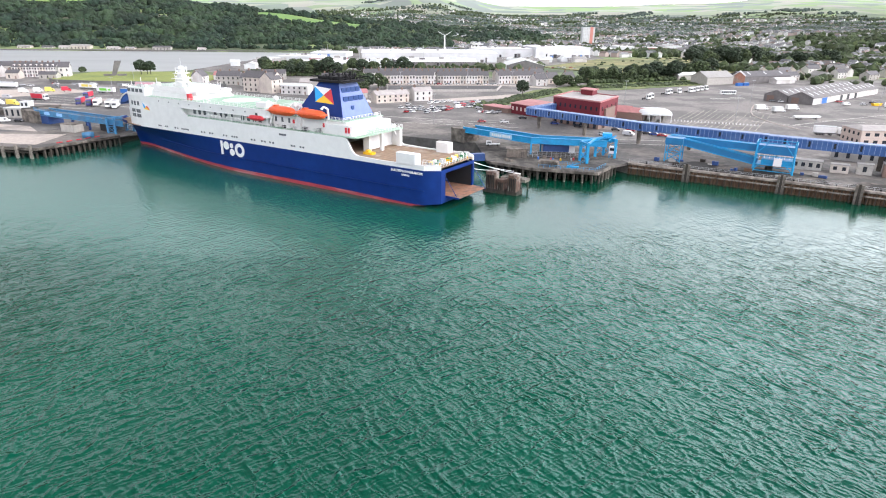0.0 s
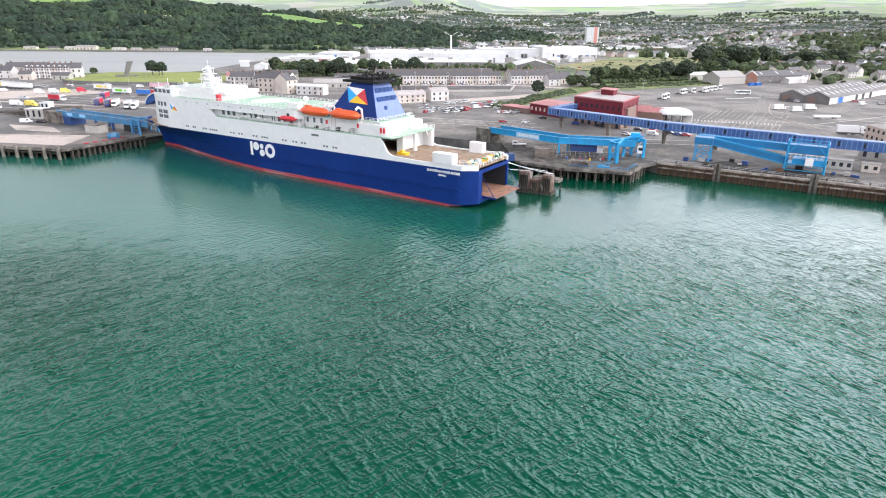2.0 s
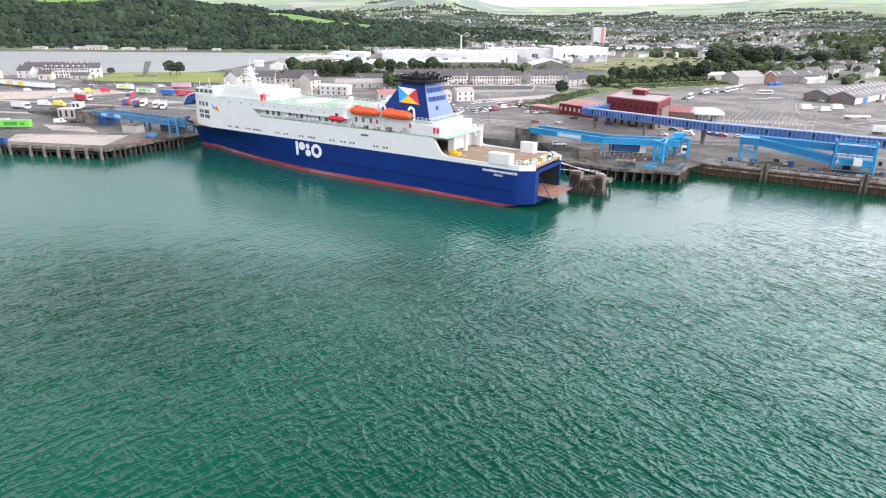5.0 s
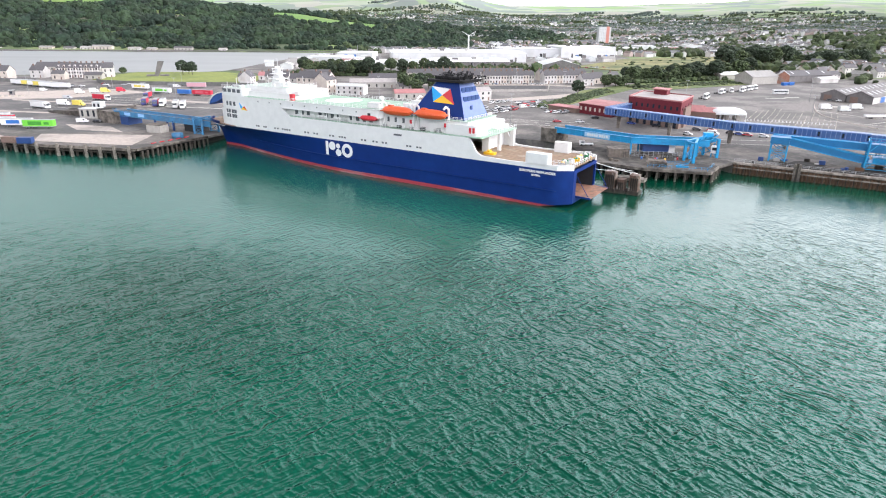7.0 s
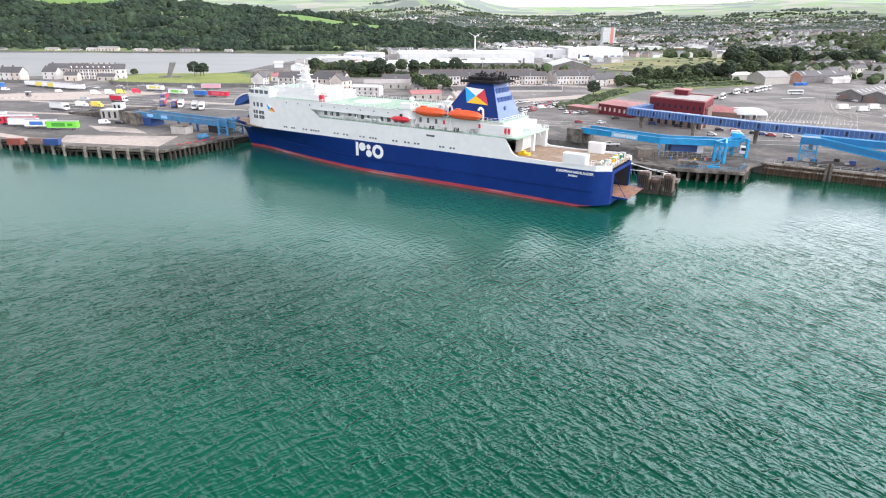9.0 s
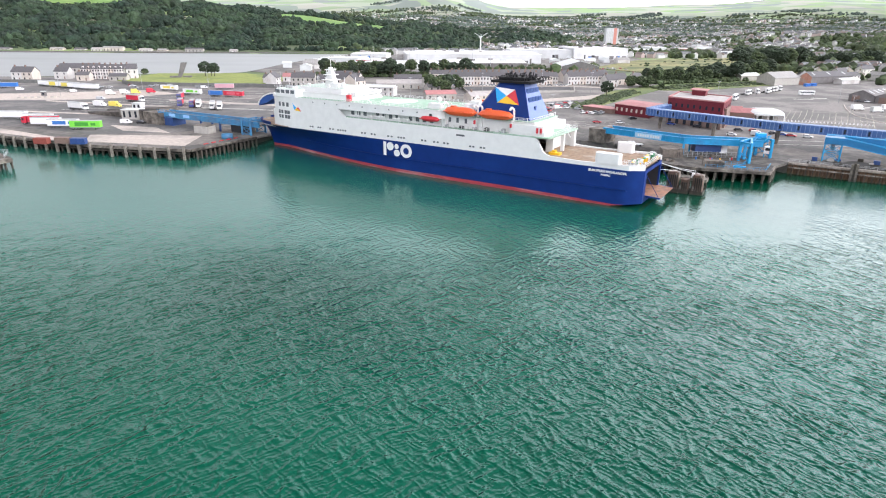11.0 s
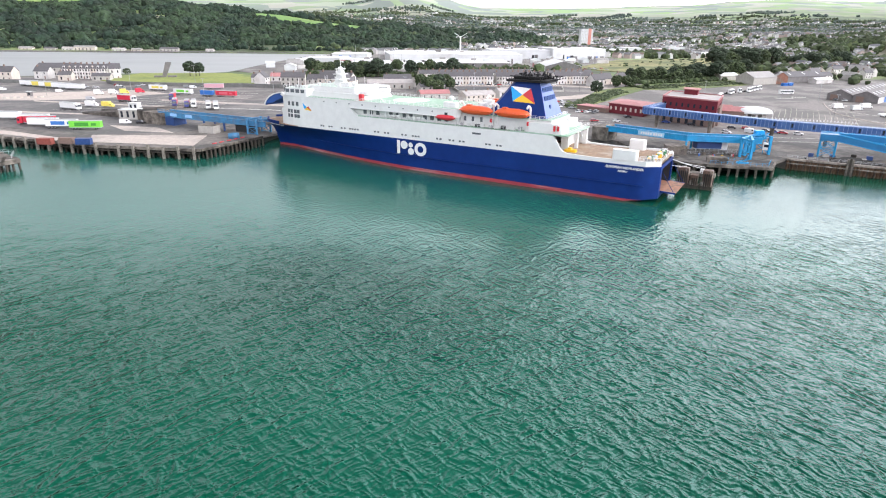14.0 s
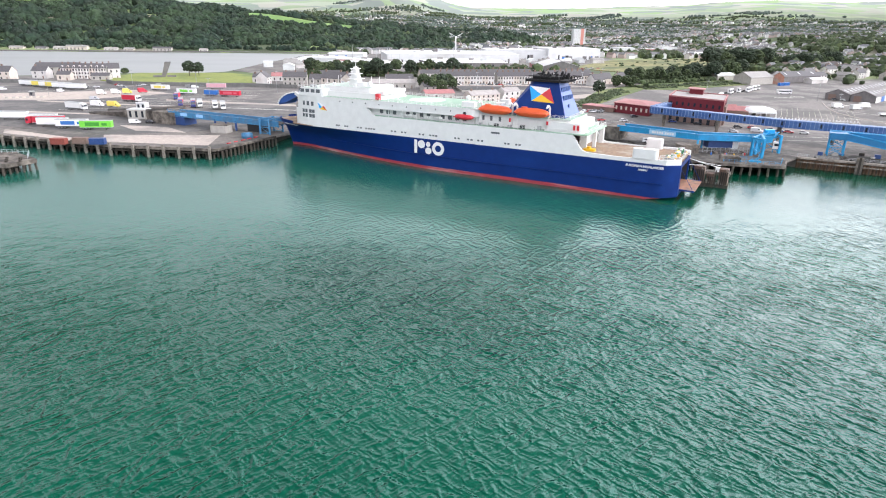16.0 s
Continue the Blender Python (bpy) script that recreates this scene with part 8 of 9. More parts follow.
# streets behind the ship
terrace(-40, 505, 5, 508.5, 9, 9, 6.6, 10.0, [RENDER_W, RENDER_C, RENDER_W], SLATE, "two-storey %s terrace house with a slate roof", 2, "terrace behind the car park")
terrace(8, 509, 50, 514, 9, 9, 6.4, 9.6, [STONE_G, RENDER_W, RENDER_W, RENDER_C], SLATE, "two-storey %s terrace house with a slate roof", 2, "terrace behind the car park")
terrace(-54, 538, 48, 556, 17, 9, 6.2, 9.0, [RENDER_C, RENDER_W, RENDER_W], SLATE, "back-street %s terrace house", 2, "back street terrace")
terrace(58, 512, 90, 520, 6, 9, 6.4, 10.0, [RENDER_W, RENDER_W, RENDER_C], SLATE, "two-storey %s house on the corner street", 2, "corner street")
terrace(60, 540, 104, 556, 7, 9, 6.0, 9.0, [RENDER_C, RENDER_W], SLATE, "back-street %s terrace house", 2, "back street terrace")
terrace(86, 496, 96, 500, 1, 10, 5.0, 9.2, [RENDER_W], SLATE, "%s gabled house on the corner street", 2, "corner street")
house(99, 512, 25, 11, 9, 4.5, 9, RENDER_C, SLATE, "cream gabled house among bushes", 2, 1)
house(116, 517, 35, 10, 9, 4.5, 9, RENDER_C, SLATE, "cream gabled house among bushes", 2, 1)
house(-33, 378, 27, 22, 9, 4.8, 7.0, RENDER_C, ROOF_GREY, "pale pink two-storey house row beside the car park", 6, 2, chimneys=(0.1, 0.85))
house(-10, 391, 20, 12, 9, 6.0, 8.0, RENDER_W, ROOF_GREY, "white rendered block beside the car park", 3, 2)
house(-60, 400, 12, 20, 9, 3.6, 5.6, STONE_G, ROOF_RED, "low grey sheds with a red roof", 4, 1, chimneys=())
house(-130, 443, -23.5, 25, 11, 9.6, 13.8, RENDER_C, SLATE, "large cream three-storey hotel with a slate roof", 6, 3, chimneys=(0.05, 0.5, 0.93))
house(-107, 428.5, 61, 11, 11, 9.0, 13.4, RENDER_C, SLATE, "cream gabled end block of the hotel", 2, 3)
house(-101, 428, -17, 20, 8, 5.6, 6.8, RENDER_W, PALE_SHED, "white flat-roofed annexe with dark windows", 5, 2, chimneys=())
house(-163, 490, 0, 18, 9, 6.5, 10, STONE_G, SLATE, "grey stone terrace with slate roofs", 5, 2, chimneys=(0.1, 0.5, 0.9))
house(-142, 478, -10, 14, 9, 6.0, 9.5, STONE_G, SLATE, "grey house with a slate roof by the hotel", 3, 2)
house(-176, 497, 80, 10, 9, 5.5, 9.5, RENDER_W, SLATE, "white gable-ended house by the shore", 2, 2)
house(-190, 512, -10, 10, 8, 4.5, 7.0, RENDER_W, SLATE, "white cottage beside the park", 2, 1)
house(-96, 470, 4, 34, 12, 4.0, 6.2, STONE_G, ROOF_GREY, "long low grey-roofed range behind the hotel", 6, 1, chimneys=())
house(-58, 436, 18, 14, 9, 4.5, 7.0, STONE_G, SLATE, "grey rendered cottage with slate roof", 3, 2)
house(-84, 500, 5, 22, 9, 5.0, 8.0, RENDER_W, SLATE, "white house row behind the hotel", 5, 2)
house(-178, 530, 0, 24, 9, 4.0, 6.5, RENDER_W, ROOF_RED, "white low range with a red roof near the shore", 5, 1)
house(-146, 535, 8, 26, 10, 5, 8, STONE_G, SLATE, "grey house row near the shore", 5, 2)
for i, (x, y, l) in enumerate(house_row):
    house(x, y, (20, 65, 32, 110)[i % 4], l, 8.5, 4.6 + (i % 3) * 0.8, 7.6 + (i % 3) * 0.9, (RENDER_W, RENDER_C, STONE_G, RENDER_W)[i % 4], (SLATE, TIN)[i % 2],
          ("white house among the eastern streets", "cream house among the eastern streets", "grey house among the eastern streets", "white house among the eastern streets")[i % 4], 3, 2, "eastern street houses")
house(478, 893, 70, 34, 20, 9, 16, RENDER_W, SLATE, "large white gabled hall among trees", 4, 1, chimneys=())
house(424, 1005, 8, 30, 14, 6, 9, RENDER_W, PALE_SHED, "low white hall at the waste ground edge", 5, 1, chimneys=())

# park by the lough: lawn, wall, leaning sculpture
g = Geo()
g.prism(ccw([(-318, 535), (-285, 500), (-180, 498), (-178, 560), (-230, 612), (-310, 606)]), GZ - 0.5, GZ + 0.5)
ob = part("lawn", g, material("mown_lawn", (0.24, 0.28, 0.065), 0.95, var=0.3, scale=0.3, second=(0.17, 0.22, 0.06), second_scale=0.05))
tagged(ob, "green lawn of the small park by the lough", "lawn", kind="structure")
g = Geo()
for a, b in (((-290, 496), (-254, 486)), ((-254, 486), (-190, 481)), ((-190, 481), (-150, 470)), ((-400, 508), (-345, 506)), ((-300, 510), (-290, 496))):
    a, b = Vector(a), Vector(b)
    g.beam((*a, GZ + 1.3), (*b, GZ + 1.3), 0.8, 2.8)
ob = part("retaining_wall", g, material("dark_wall", (0.16, 0.16, 0.155), 0.9, var=0.3, scale=0.5))
tagged(ob, "long dark grey retaining wall below the lawn", "wall", kind="structure")
sc = thing("leaning_sculpture", pose(-272.5, 561, GZ + 0.5, 0, 0, 10), "tall dark slab sculpture leaning on the lawn", "sculpture")
g = Geo()
g.side([(-2.6, 0), (0.4, 0), (6.2, 12.5), (1.4, 12.5)], -1.3, 1.3)
part("slab", g, TINDARK, sc)
g = Geo()
g.box(-9, -2.2, -1.5, 1.5, 0, 1.4)
g.box(2, 9, -1.5, 1.5, 0, 1.4)
part("plinth", g, TINDARK, sc)

# works, sheds and the wind turbine beyond the streets
def big_shed(name, poly, z1, wall_m, roof_m, label, rise=1.5):
    t = thing(name, pose(0, 0, 0), label, "factory")
    g_ = Geo()
    g_.prism(ccw(poly), GZ, z1)
    part("wall", g_, wall_m, t)
    c = sum((Vector(p) for p in poly), Vector((0, 0))) / len(poly)
    g_ = Geo()
    g_.prism(ccw([tuple(c + (Vector(p) - c) * 1.01) for p in poly]), z1, z1 + rise, top=ccw([tuple(c + (Vector(p) - c) * 0.75) for p in poly]))
    rf_ = part("roof", g_, roof_m, t)
    rg = random.Random(int(c.x * 7 + c.y * 3))
    p0, p1 = Vector(poly[0]), Vector(poly[1])
    for i in range(int((p1 - p0).length / 16)):
        if rg.random() < 0.4:
            continue
        q = p0.lerp(p1, rg.uniform(0.05, 0.92))
        d_ = (p1 - p0).normalized() * rg.uniform(2, 5)
        out_ = Vector((d_.y, -d_.x)).normalized() * 0.25
        g_ = Geo()
        hh = rg.uniform(3, min(6, z1 - GZ - 0.5))
        g_.beam((*(q + out_), GZ + hh / 2), (*(q + d_ + out_), GZ + hh / 2), 0.3, hh)
        part("loading_door", g_, rg.choice((TINDARK, STONE_G, DARK, TRUCK_B)), t)
    for i in range(rg.randint(4, 9)):
        q = c + (Vector(poly[rg.randint(0, len(poly) - 1)]) - c) * rg.uniform(0.1, 0.7)
        w_, h_ = rg.uniform(1.2, 4), rg.uniform(1, 3)
        g_ = Geo()
        g_.box(q.x - w_, q.x + w_, q.y - 2, q.y + 2, z1 + rise * 0.3, z1 + rise + h_)
        part("roof_unit", g_, rg.choice((PALE_SHED, STONE_G, TIN, TINDARK)), rf_)
    return t


big_shed("factory", [(-28, 698), (57, 707), (62, 780), (-40, 770)], 10, TINDARK, WHITE_ROOF, "large factory with dark walls and a white roof")
big_shed("factory", [(-78, 792), (92, 806), (95, 905), (-85, 890)], 15, WHITE_ROOF, WHITE_ROOF, "large pale factory hall with a white roof")
big_shed("factory", [(-120, 690), (-32, 699), (-44, 765), (-132, 752)], 8.5, WHITE_ROOF, WHITE_ROOF, "low white-roofed works hall beside the factory")
big_shed("factory", [(72, 940), (163, 934), (170, 1000), (75, 1010)], 16, WHITE_ROOF, WHITE_ROOF, "long pale factory hall with a white roof", 1.0)
big_shed("factory", [(-70, 905), (40, 915), (40, 985), (-80, 975)], 12, WHITE_ROOF, WHITE_ROOF, "white factory hall behind the works", 1.0)
big_shed("warehouse_hall", [(163, 925), (247, 938), (242, 1010), (156, 998)], 19, WHITE_ROOF, WHITE_ROOF, "long pale warehouse hall with dark loading doors", 0.6)
for k in (0.3, 0.42, 0.7, 0.82, 0.94):
    g = Geo()
    x, y = 163 + 84 * k, 925 + 13 * k
    g.beam((x - 3.2, y - 0.6, GZ + 2), (x + 3.2, y + 0.4, GZ + 2), 0.4, 4)
    part("loading_door", g, TINDARK, bpy.data.objects["warehouse_hall"])
big_shed("works_block", [(-140, 775), (-98, 770), (-96, 800), (-140, 806)], 9, ROOF_RED, PALE_SHED, "faded red works block by the lough", 1.0)
big_shed("works_block", [(-190, 820), (-140, 810), (-130, 850), (-180, 862)], 9, PALE_SHED, WHITE_ROOF, "white works block by the lough", 1.0)
big_shed("works_block", [(-160, 905), (-110, 900), (-105, 950), (-160, 955)], 10, PALE_SHED, WHITE_ROOF, "white works block by the lough", 1.0)
t_, _ = shed("gabled_works", 121, 646, 86, 55, 38, 6.5, 11.5, PALE_SHED, WHITE_ROOF, "wide white-roofed shed with a grey gable", "factory", gable_m=TINDARK)
for i in range(7):
    big_shed("industrial_unit", [(262 + i * 36, 1050 + i * 20), (294 + i * 36, 1054 + i * 20), (292 + i * 36, 1088 + i * 20), (260 + i * 36, 1084 + i * 20)], 10 + (i % 3) * 3, (PALE_SHED, RENDER_W, PALE_SHED, ROOF_RED, ROOF_RED, PALE_SHED, RENDER_W)[i], (WHITE_ROOF, PALE_SHED, WHITE_ROOF, TIN, PALE_SHED, TIN, WHITE_ROOF)[i], ("pale", "white", "pale", "faded red", "faded red", "pale", "white")[i] + " industrial unit at the town edge", 0.8)

turb = thing("wind_turbine", pose(33, 1000, GZ), "white three-bladed wind turbine beside the factory", "wind turbine")
g = Geo()
g.tube((0, 0, 0), (0, 0, 28), 1.5, 0.9, n=12)
part("tower", g, SIGN_WHITE, turb)
g = Geo()
g.box(-1.2, 1.2, -2.6, 2.0, 27.2, 29.6)
part("nacelle", g, SIGN_WHITE, turb)
for a in (30, 150, 270):
    g = Geo()
    dx, dz = math.cos(radians(a)), math.sin(radians(a))
    g.beam((dx * 0.5, -3, 28.4 + dz * 0.5), (dx * 12, -3, 28.4 + dz * 12), 1.0, 0.5)
    part("blade", g, SIGN_WHITE, turb)
tow = thing("tower_block", pose(384, 1480, land(384, 1480)), "tall pale block of flats with a pink stripe", "tower block")
g = Geo()
g.box(-14, 14, -9, 9, 0, 40)
tw = part("wall", g, PALE_SHED, tow)
g = Geo()
g.box(3, 10, -9.3, -8.9, 0, 40.6)
part("stripe", g, material("salmon_panel", (0.6, 0.25, 0.2), 0.7, var=0.1), tow)
for zz in range(12):
    for xx in (-11.5, -7.5, -3.5, 0.2, 11.6):
        g = Geo()
        g.box(xx - 0.6, xx + 0.6, -9.15, -8.95, 1.6 + zz * 3.2, 2.8 + zz * 3.2)
        part("window", g, STONE_G, tw)
# light columns over the port
pole = thing("lighting_column", pose(-255, 440, GZ), "tall thin steel lighting column in the port", "street lamp", "port lighting columns")
g = Geo()
g.tube((0, 0, 0), (0, 0, 14), 0.13, 0.07, n=6)
part("column", g, STEEL, pole)
g = Geo()
g.box(-1.1, 1.1, -0.2, 0.2, 14, 14.2)
part("lamp_head", g, STEEL, pole)
for x, y in ((-160, 440), (-300, 420), (-230, 500), (120, 380), (205, 390), (60, 450), (-20, 440), (150, 300), (260, 350), (-190, 380), (30, 480), (-70, 400), (330, 440), (0, 300)):
    copy_thing(pole, pose(x, y, GZ))

ob = slab("terrace_road", ccw([(-45, 494), (58, 498), (100, 470), (112, 476), (62, 506), (-45, 503)]), GZ - 0.4, GZ + 0.05, PALE_APRON, "pale road before the terraces")
ob = slab("dark_yard", ccw([(-30, 448), (48, 455), (55, 492), (-30, 490)]), GZ - 0.4, GZ + 0.045, material("dark_tarmac", (0.075, 0.075, 0.08), 0.9, var=0.3, scale=0.6, second=(0.13, 0.125, 0.12), second_scale=0.05), "dark tarmac yard behind the car park")
ob = slab("curved_road", ccw([(-2, 398), (47, 426), (94, 458), (99, 446), (50, 410), (0, 388)]), GZ - 0.4, GZ + 0.055, PALE_APRON, "pale curving road beside the car park")
g = Geo()
for a, b in (((-30, 446), (49, 453)), ((49, 453), (58, 492)), ((-30, 446), (-32, 490)), ((-40, 408), (-2, 402))):
    g.beam((*a, GZ + 0.7), (*b, GZ + 0.7), 0.5, 1.5)
ob = part("yard_wall", g, STONE_G)
tagged(ob, "low grey wall round the yard behind the car park", "wall", kind="structure")
rng = random.Random(8)
for i in range(26):
    nm = rng.choice(["white", "silver", "grey", "black", "white", "blue", "red"])
    k = rng.random()
    car(-40 + 96 * k + rng.uniform(-1, 1), 500.5 + 3.0 * k + rng.uniform(-0.3, 0.3), 3 if rng.random() < 0.6 else 183, PAINT[nm], nm + " car parked along the terrace street", group="cars along the terrace street")
for i in range(40):
    nm = rng.choice(["white", "silver", "grey", "white", "white", "red", "blue"])
    x, y = (rng.uniform(-330, -200), rng.uniform(462, 500)) if i < 16 else (rng.uniform(90, 230), rng.uniform(880, 922)) if i < 30 else (rng.uniform(100, 170), rng.uniform(690, 720))
    car(x, y, rng.uniform(0, 30), PAINT[nm], nm + " car standing in a far yard", group="cars in the far yards", van=rng.random() < 0.2)

# masts, pipes and low sheds round the works
rng = random.Random(19)
for i in range(9):
    x, y = rng.uniform(-150, 140), rng.uniform(660, 860)
    m_ = thing("works_mast", pose(x, y, GZ), "thin grey steel mast among the works", "mast", "masts round the works")
    g = Geo()
    g.tube((0, 0, 0), (0, 0, rng.uniform(14, 22)), 0.35, 0.15, n=6)
    part("mast_tube", g, STEEL, m_)
for i in range(22):
    x, y = (rng.uniform(-215, -130), rng.uniform(640, 800)) if i < 12 else (rng.uniform(60, 240), rng.uniform(720, 900))
    l, w = rng.uniform(8, 22), rng.uniform(6, 12)
    kind_ = i % 4
    shed("works_shed", x, y, rng.choice((5, 12, 95)), l, w, rng.uniform(3, 5), rng.uniform(5.5, 7.5), (PALE_SHED, RENDER_W, ROOF_RED, STONE_G)[kind_], (PALE_SHED, TIN, TIN, WHITE_ROOF)[kind_],
         ("pale", "white", "faded red", "grey")[kind_] + " small shed among the works", "shed", group="small works sheds")

# ---- trees, scrub, distance ----
def tree_proto(name, h, r, seed, mat, label, clumps=105, spread=0.62):
    t = thing(name, pose(0, 0, -60), label, "tree")
    rg = random.Random(seed)
    g_ = Geo()
    g_.tube((0, 0, 0), (0.2, 0.1, h * 0.55), 0.05 * h * 0.5, 0.018 * h, n=7)
    for i in range(6):
        a = 2 * math.pi * i / 6 + rg.uniform(-0.3, 0.3)
        z = h * rg.uniform(0.3, 0.5)
        g_.tube((0.1, 0.05, z), (math.cos(a) * r * 0.6, math.sin(a) * r * 0.6, z + h * rg.uniform(0.15, 0.3)), 0.016 * h, 0.006 * h, n=5)
    part("trunk", g_, BARK, t)
    g_ = Geo()
    for i in range(clumps):
        a, u = rg.uniform(0, 2 * math.pi), rg.uniform(-0.75, 1)
        k = math.sqrt(1 - u * u) * r * rg.uniform(0.55, 1.0)
        g_.blob((math.cos(a) * k, math.sin(a) * k, h * spread + u * h * 0.34), r * rg.uniform(0.13, 0.27), seed + i * 0.37, 1, 0.8)
    part("crown", g_, mat, t)
    return t


PROTO = [tree_proto("tree", 11, 4.6, 1, LEAF, "broad leafy green tree"), tree_proto("tree", 9, 4.2, 7, LEAF, "rounded leafy green tree"),
         tree_proto("tree", 13, 5.2, 13, LEAF_DARK, "tall dark green tree", 115), tree_proto("tree", 6, 3.6, 21, LEAF, "low spreading leafy bush", 80, 0.5)]


def plant(k, x, y, s=1.0, z=None, label="", group=""):
    t = copy_thing(PROTO[k], pose(x, y, (land(x, y) if z is None else z) - 0.1, 0, 0, random.uniform(0, 360)) @ Matrix.Diagonal((s, s, s * random.uniform(0.9, 1.1), 1)))
    if label:
        t["label"] = label
    if group:
        t["group"] = group
    return t


plant(2, -256, 575, 1.05, label="dark pine-like tree standing on the lawn", group="pair of dark trees")
plant(2, -248.5, 577, 0.95, label="dark pine-like tree standing on the lawn", group="pair of dark trees")
plant(2, -252, 579, 0.9, label="dark pine-like tree standing on the lawn", group="pair of dark trees")
plant(3, -318, 596, 1.0, label="low bushes at the park edge")
plant(2, 63, 421, 0.85, label="single dark round bush tree on the verge")
rng = random.Random(5)
for i in range(56):
    k = rng.random()
    x, y = 130 + k * 96 + rng.uniform(-8, 10), 522 + k * 40 + rng.uniform(-6, 26)
    plant(rng.choice((0, 1, 3, 2)), x, y, rng.uniform(0.85, 1.3), group="belt of trees behind the lorry park")
for i in range(16):
    k = rng.random()
    plant(rng.choice((0, 2, 1)), 224 + k * 50 + rng.uniform(-8, 8), 590 + k * 20 + rng.uniform(-6, 20), rng.uniform(0.9, 1.4), group="belt of trees behind the lorry park")
for i in range(38):
    k = rng.random()
    plant(rng.choice((0, 2, 2, 1)), 320 + k * 92 + rng.uniform(-6, 6), 740 + k * 22 + rng.uniform(-8, 30), rng.uniform(1.2, 1.9), group="dark trees before the town")
for i in range(40):
    k = rng.random()
    plant(rng.choice((0, 2, 1)), 432 + k * 105 + rng.uniform(-8, 8), 790 + rng.uniform(-14, 34), rng.uniform(0.9, 1.5), group="dark trees before the town")
for i in range(66):
    plant(rng.choice((0, 1, 2, 3)), -118 + rng.uniform(-36, 130), 592 + rng.uniform(-20, 36), rng.uniform(0.85, 1.3), group="trees before the factory")
for i in range(24):
    plant(rng.choice((0, 1, 3, 3)), -36 + rng.uniform(0, 110), 668 + rng.uniform(-14, 14), rng.uniform(0.5, 0.8), group="trees before the factory")
for i in range(14):
    plant(rng.choice((0, 1, 2)), -44 + rng.uniform(-14, 12), 452 + rng.uniform(-22, 24), rng.uniform(0.8, 1.1), group="trees behind the funnel")
for i in range(12):
    plant(rng.choice((0, 3)), rng.uniform(94, 128), rng.uniform(488, 506), rng.uniform(0.6, 0.9), group="garden trees")
for i in range(10):
    plant(rng.choice((0, 1)), -150 + rng.uniform(-8, 14), 520 + rng.uniform(-14, 30), rng.uniform(0.7, 1.0), group="shore trees")
for i in range(16):
    k = rng.random()
    plant(rng.choice((0, 1, 3)), 330 + k * 180 + rng.uniform(-10, 10), 560 + k * 60 + rng.uniform(-10, 60), rng.uniform(0.5, 0.8), group="street trees")
for t in PROTO:
    for o in (*t.children_recursive, t):
        bpy.data.objects.remove(o)

# scrubby verge and bramble bank
g = Geo()
for i in range(420):
    k = rng.random()
    x, y = 30 + k * 62 + rng.uniform(-5, 5), 366 + k * 88 + rng.uniform(-7, 7)
    g.blob((x, y, GZ + 0.3), rng.uniform(0.7, 1.9), i * 0.71, 2, 0.7)
for i in range(260):
    x, y = 118 + rng.random() * 110, 470 + rng.random() * 26
    y += (x - 118) * 0.45
    g.blob((x, y, GZ + 0.2), rng.uniform(0.8, 2.2), i * 0.53, 2, 0.6)
for n_, x0, y0, dx, dy, wx, wy in ((420, 130, 520, 98, 42, 8, 24), (160, 320, 738, 92, 22, 6, 26), (160, 432, 785, 105, 0, 8, 30), (420, -150, 575, 130, 14, 10, 36), (260, -36, 664, 110, 6, 4, 14)):
    for i in range(n_):
        k = rng.random()
        g.blob((x0 + dx * k + rng.uniform(-wx, wx), y0 + dy * k + rng.uniform(-4, wy), GZ + 1.2), rng.uniform(1.3, 3.0), i * 0.61, 2, 0.8)
for i in range(520):
    x, y = rng.uniform(190, 420), rng.uniform(600, 930)
    if noise.noise(Vector((x / 45, y / 30, 6))) < 0.05 or (x - 190) * 1.2 < y - 760:
        continue
    g.blob((x, y, GZ + 0.9), rng.uniform(0.9, 2.4), i * 0.37, 2, 0.6)
ob = part("scrub", g, LEAF)
tagged(ob, "rough green scrub on the verges by the lorry park", "scrub", kind="stuff")
g = Geo()
g.prism(ccw([(24, 362), (34, 358), (104, 452), (140, 500), (116, 498), (78, 462)]), GZ - 0.3, GZ + 0.12)
g.prism(ccw([(118, 470), (140, 466), (250, 525), (290, 590), (180, 560), (125, 505)]), GZ - 0.3, GZ + 0.12)
ob = part("verge", g, GRASS)
tagged(ob, "rough grass verge between the road and lorry park", "grass", kind="structure")
g = Geo()
g.prism(ccw([(132, 720), (215, 580), (330, 620), (400, 740), (430, 980), (250, 900)]), GZ - 2, GZ + 0.6)
ob = part("waste_ground", g, material("dry_scrub", (0.25, 0.23, 0.09), 0.95, var=0.5, scale=0.12, second=(0.12, 0.15, 0.05), second_scale=0.025, second_lo=0.45, second_hi=0.58))
tagged(ob, "open waste ground of dry yellow-green scrub", "grass", kind="structure")


# bright pastures on the ridge
def pasture(poly_c, rx, ry, ang, lift):
    g_ = Geo()
    cx, cy = poly_c
    rows_, v, f = 14, [], []
    ca, sa = math.cos(radians(ang)), math.sin(radians(ang))
    for j in range(rows_ + 1):
        for i in range(rows_ + 1):
            a, b = (i / rows_ * 2 - 1) * rx, (j / rows_ * 2 - 1) * ry
            x, y = cx + a * ca - b * sa, cy + a * sa + b * ca
            v.append((x, y, ground_height(x, y) + lift))
    w = rows_ + 1
    f = [(j * w + i, j * w + i + 1, (j + 1) * w + i + 1, (j + 1) * w + i) for j in range(rows_) for i in range(rows_)]
    g_.add(v, f, True)
    ob_ = part("pasture", g_, FIELD)
    tagged(ob_, "bright green pasture on the far ridge", "field", kind="structure")


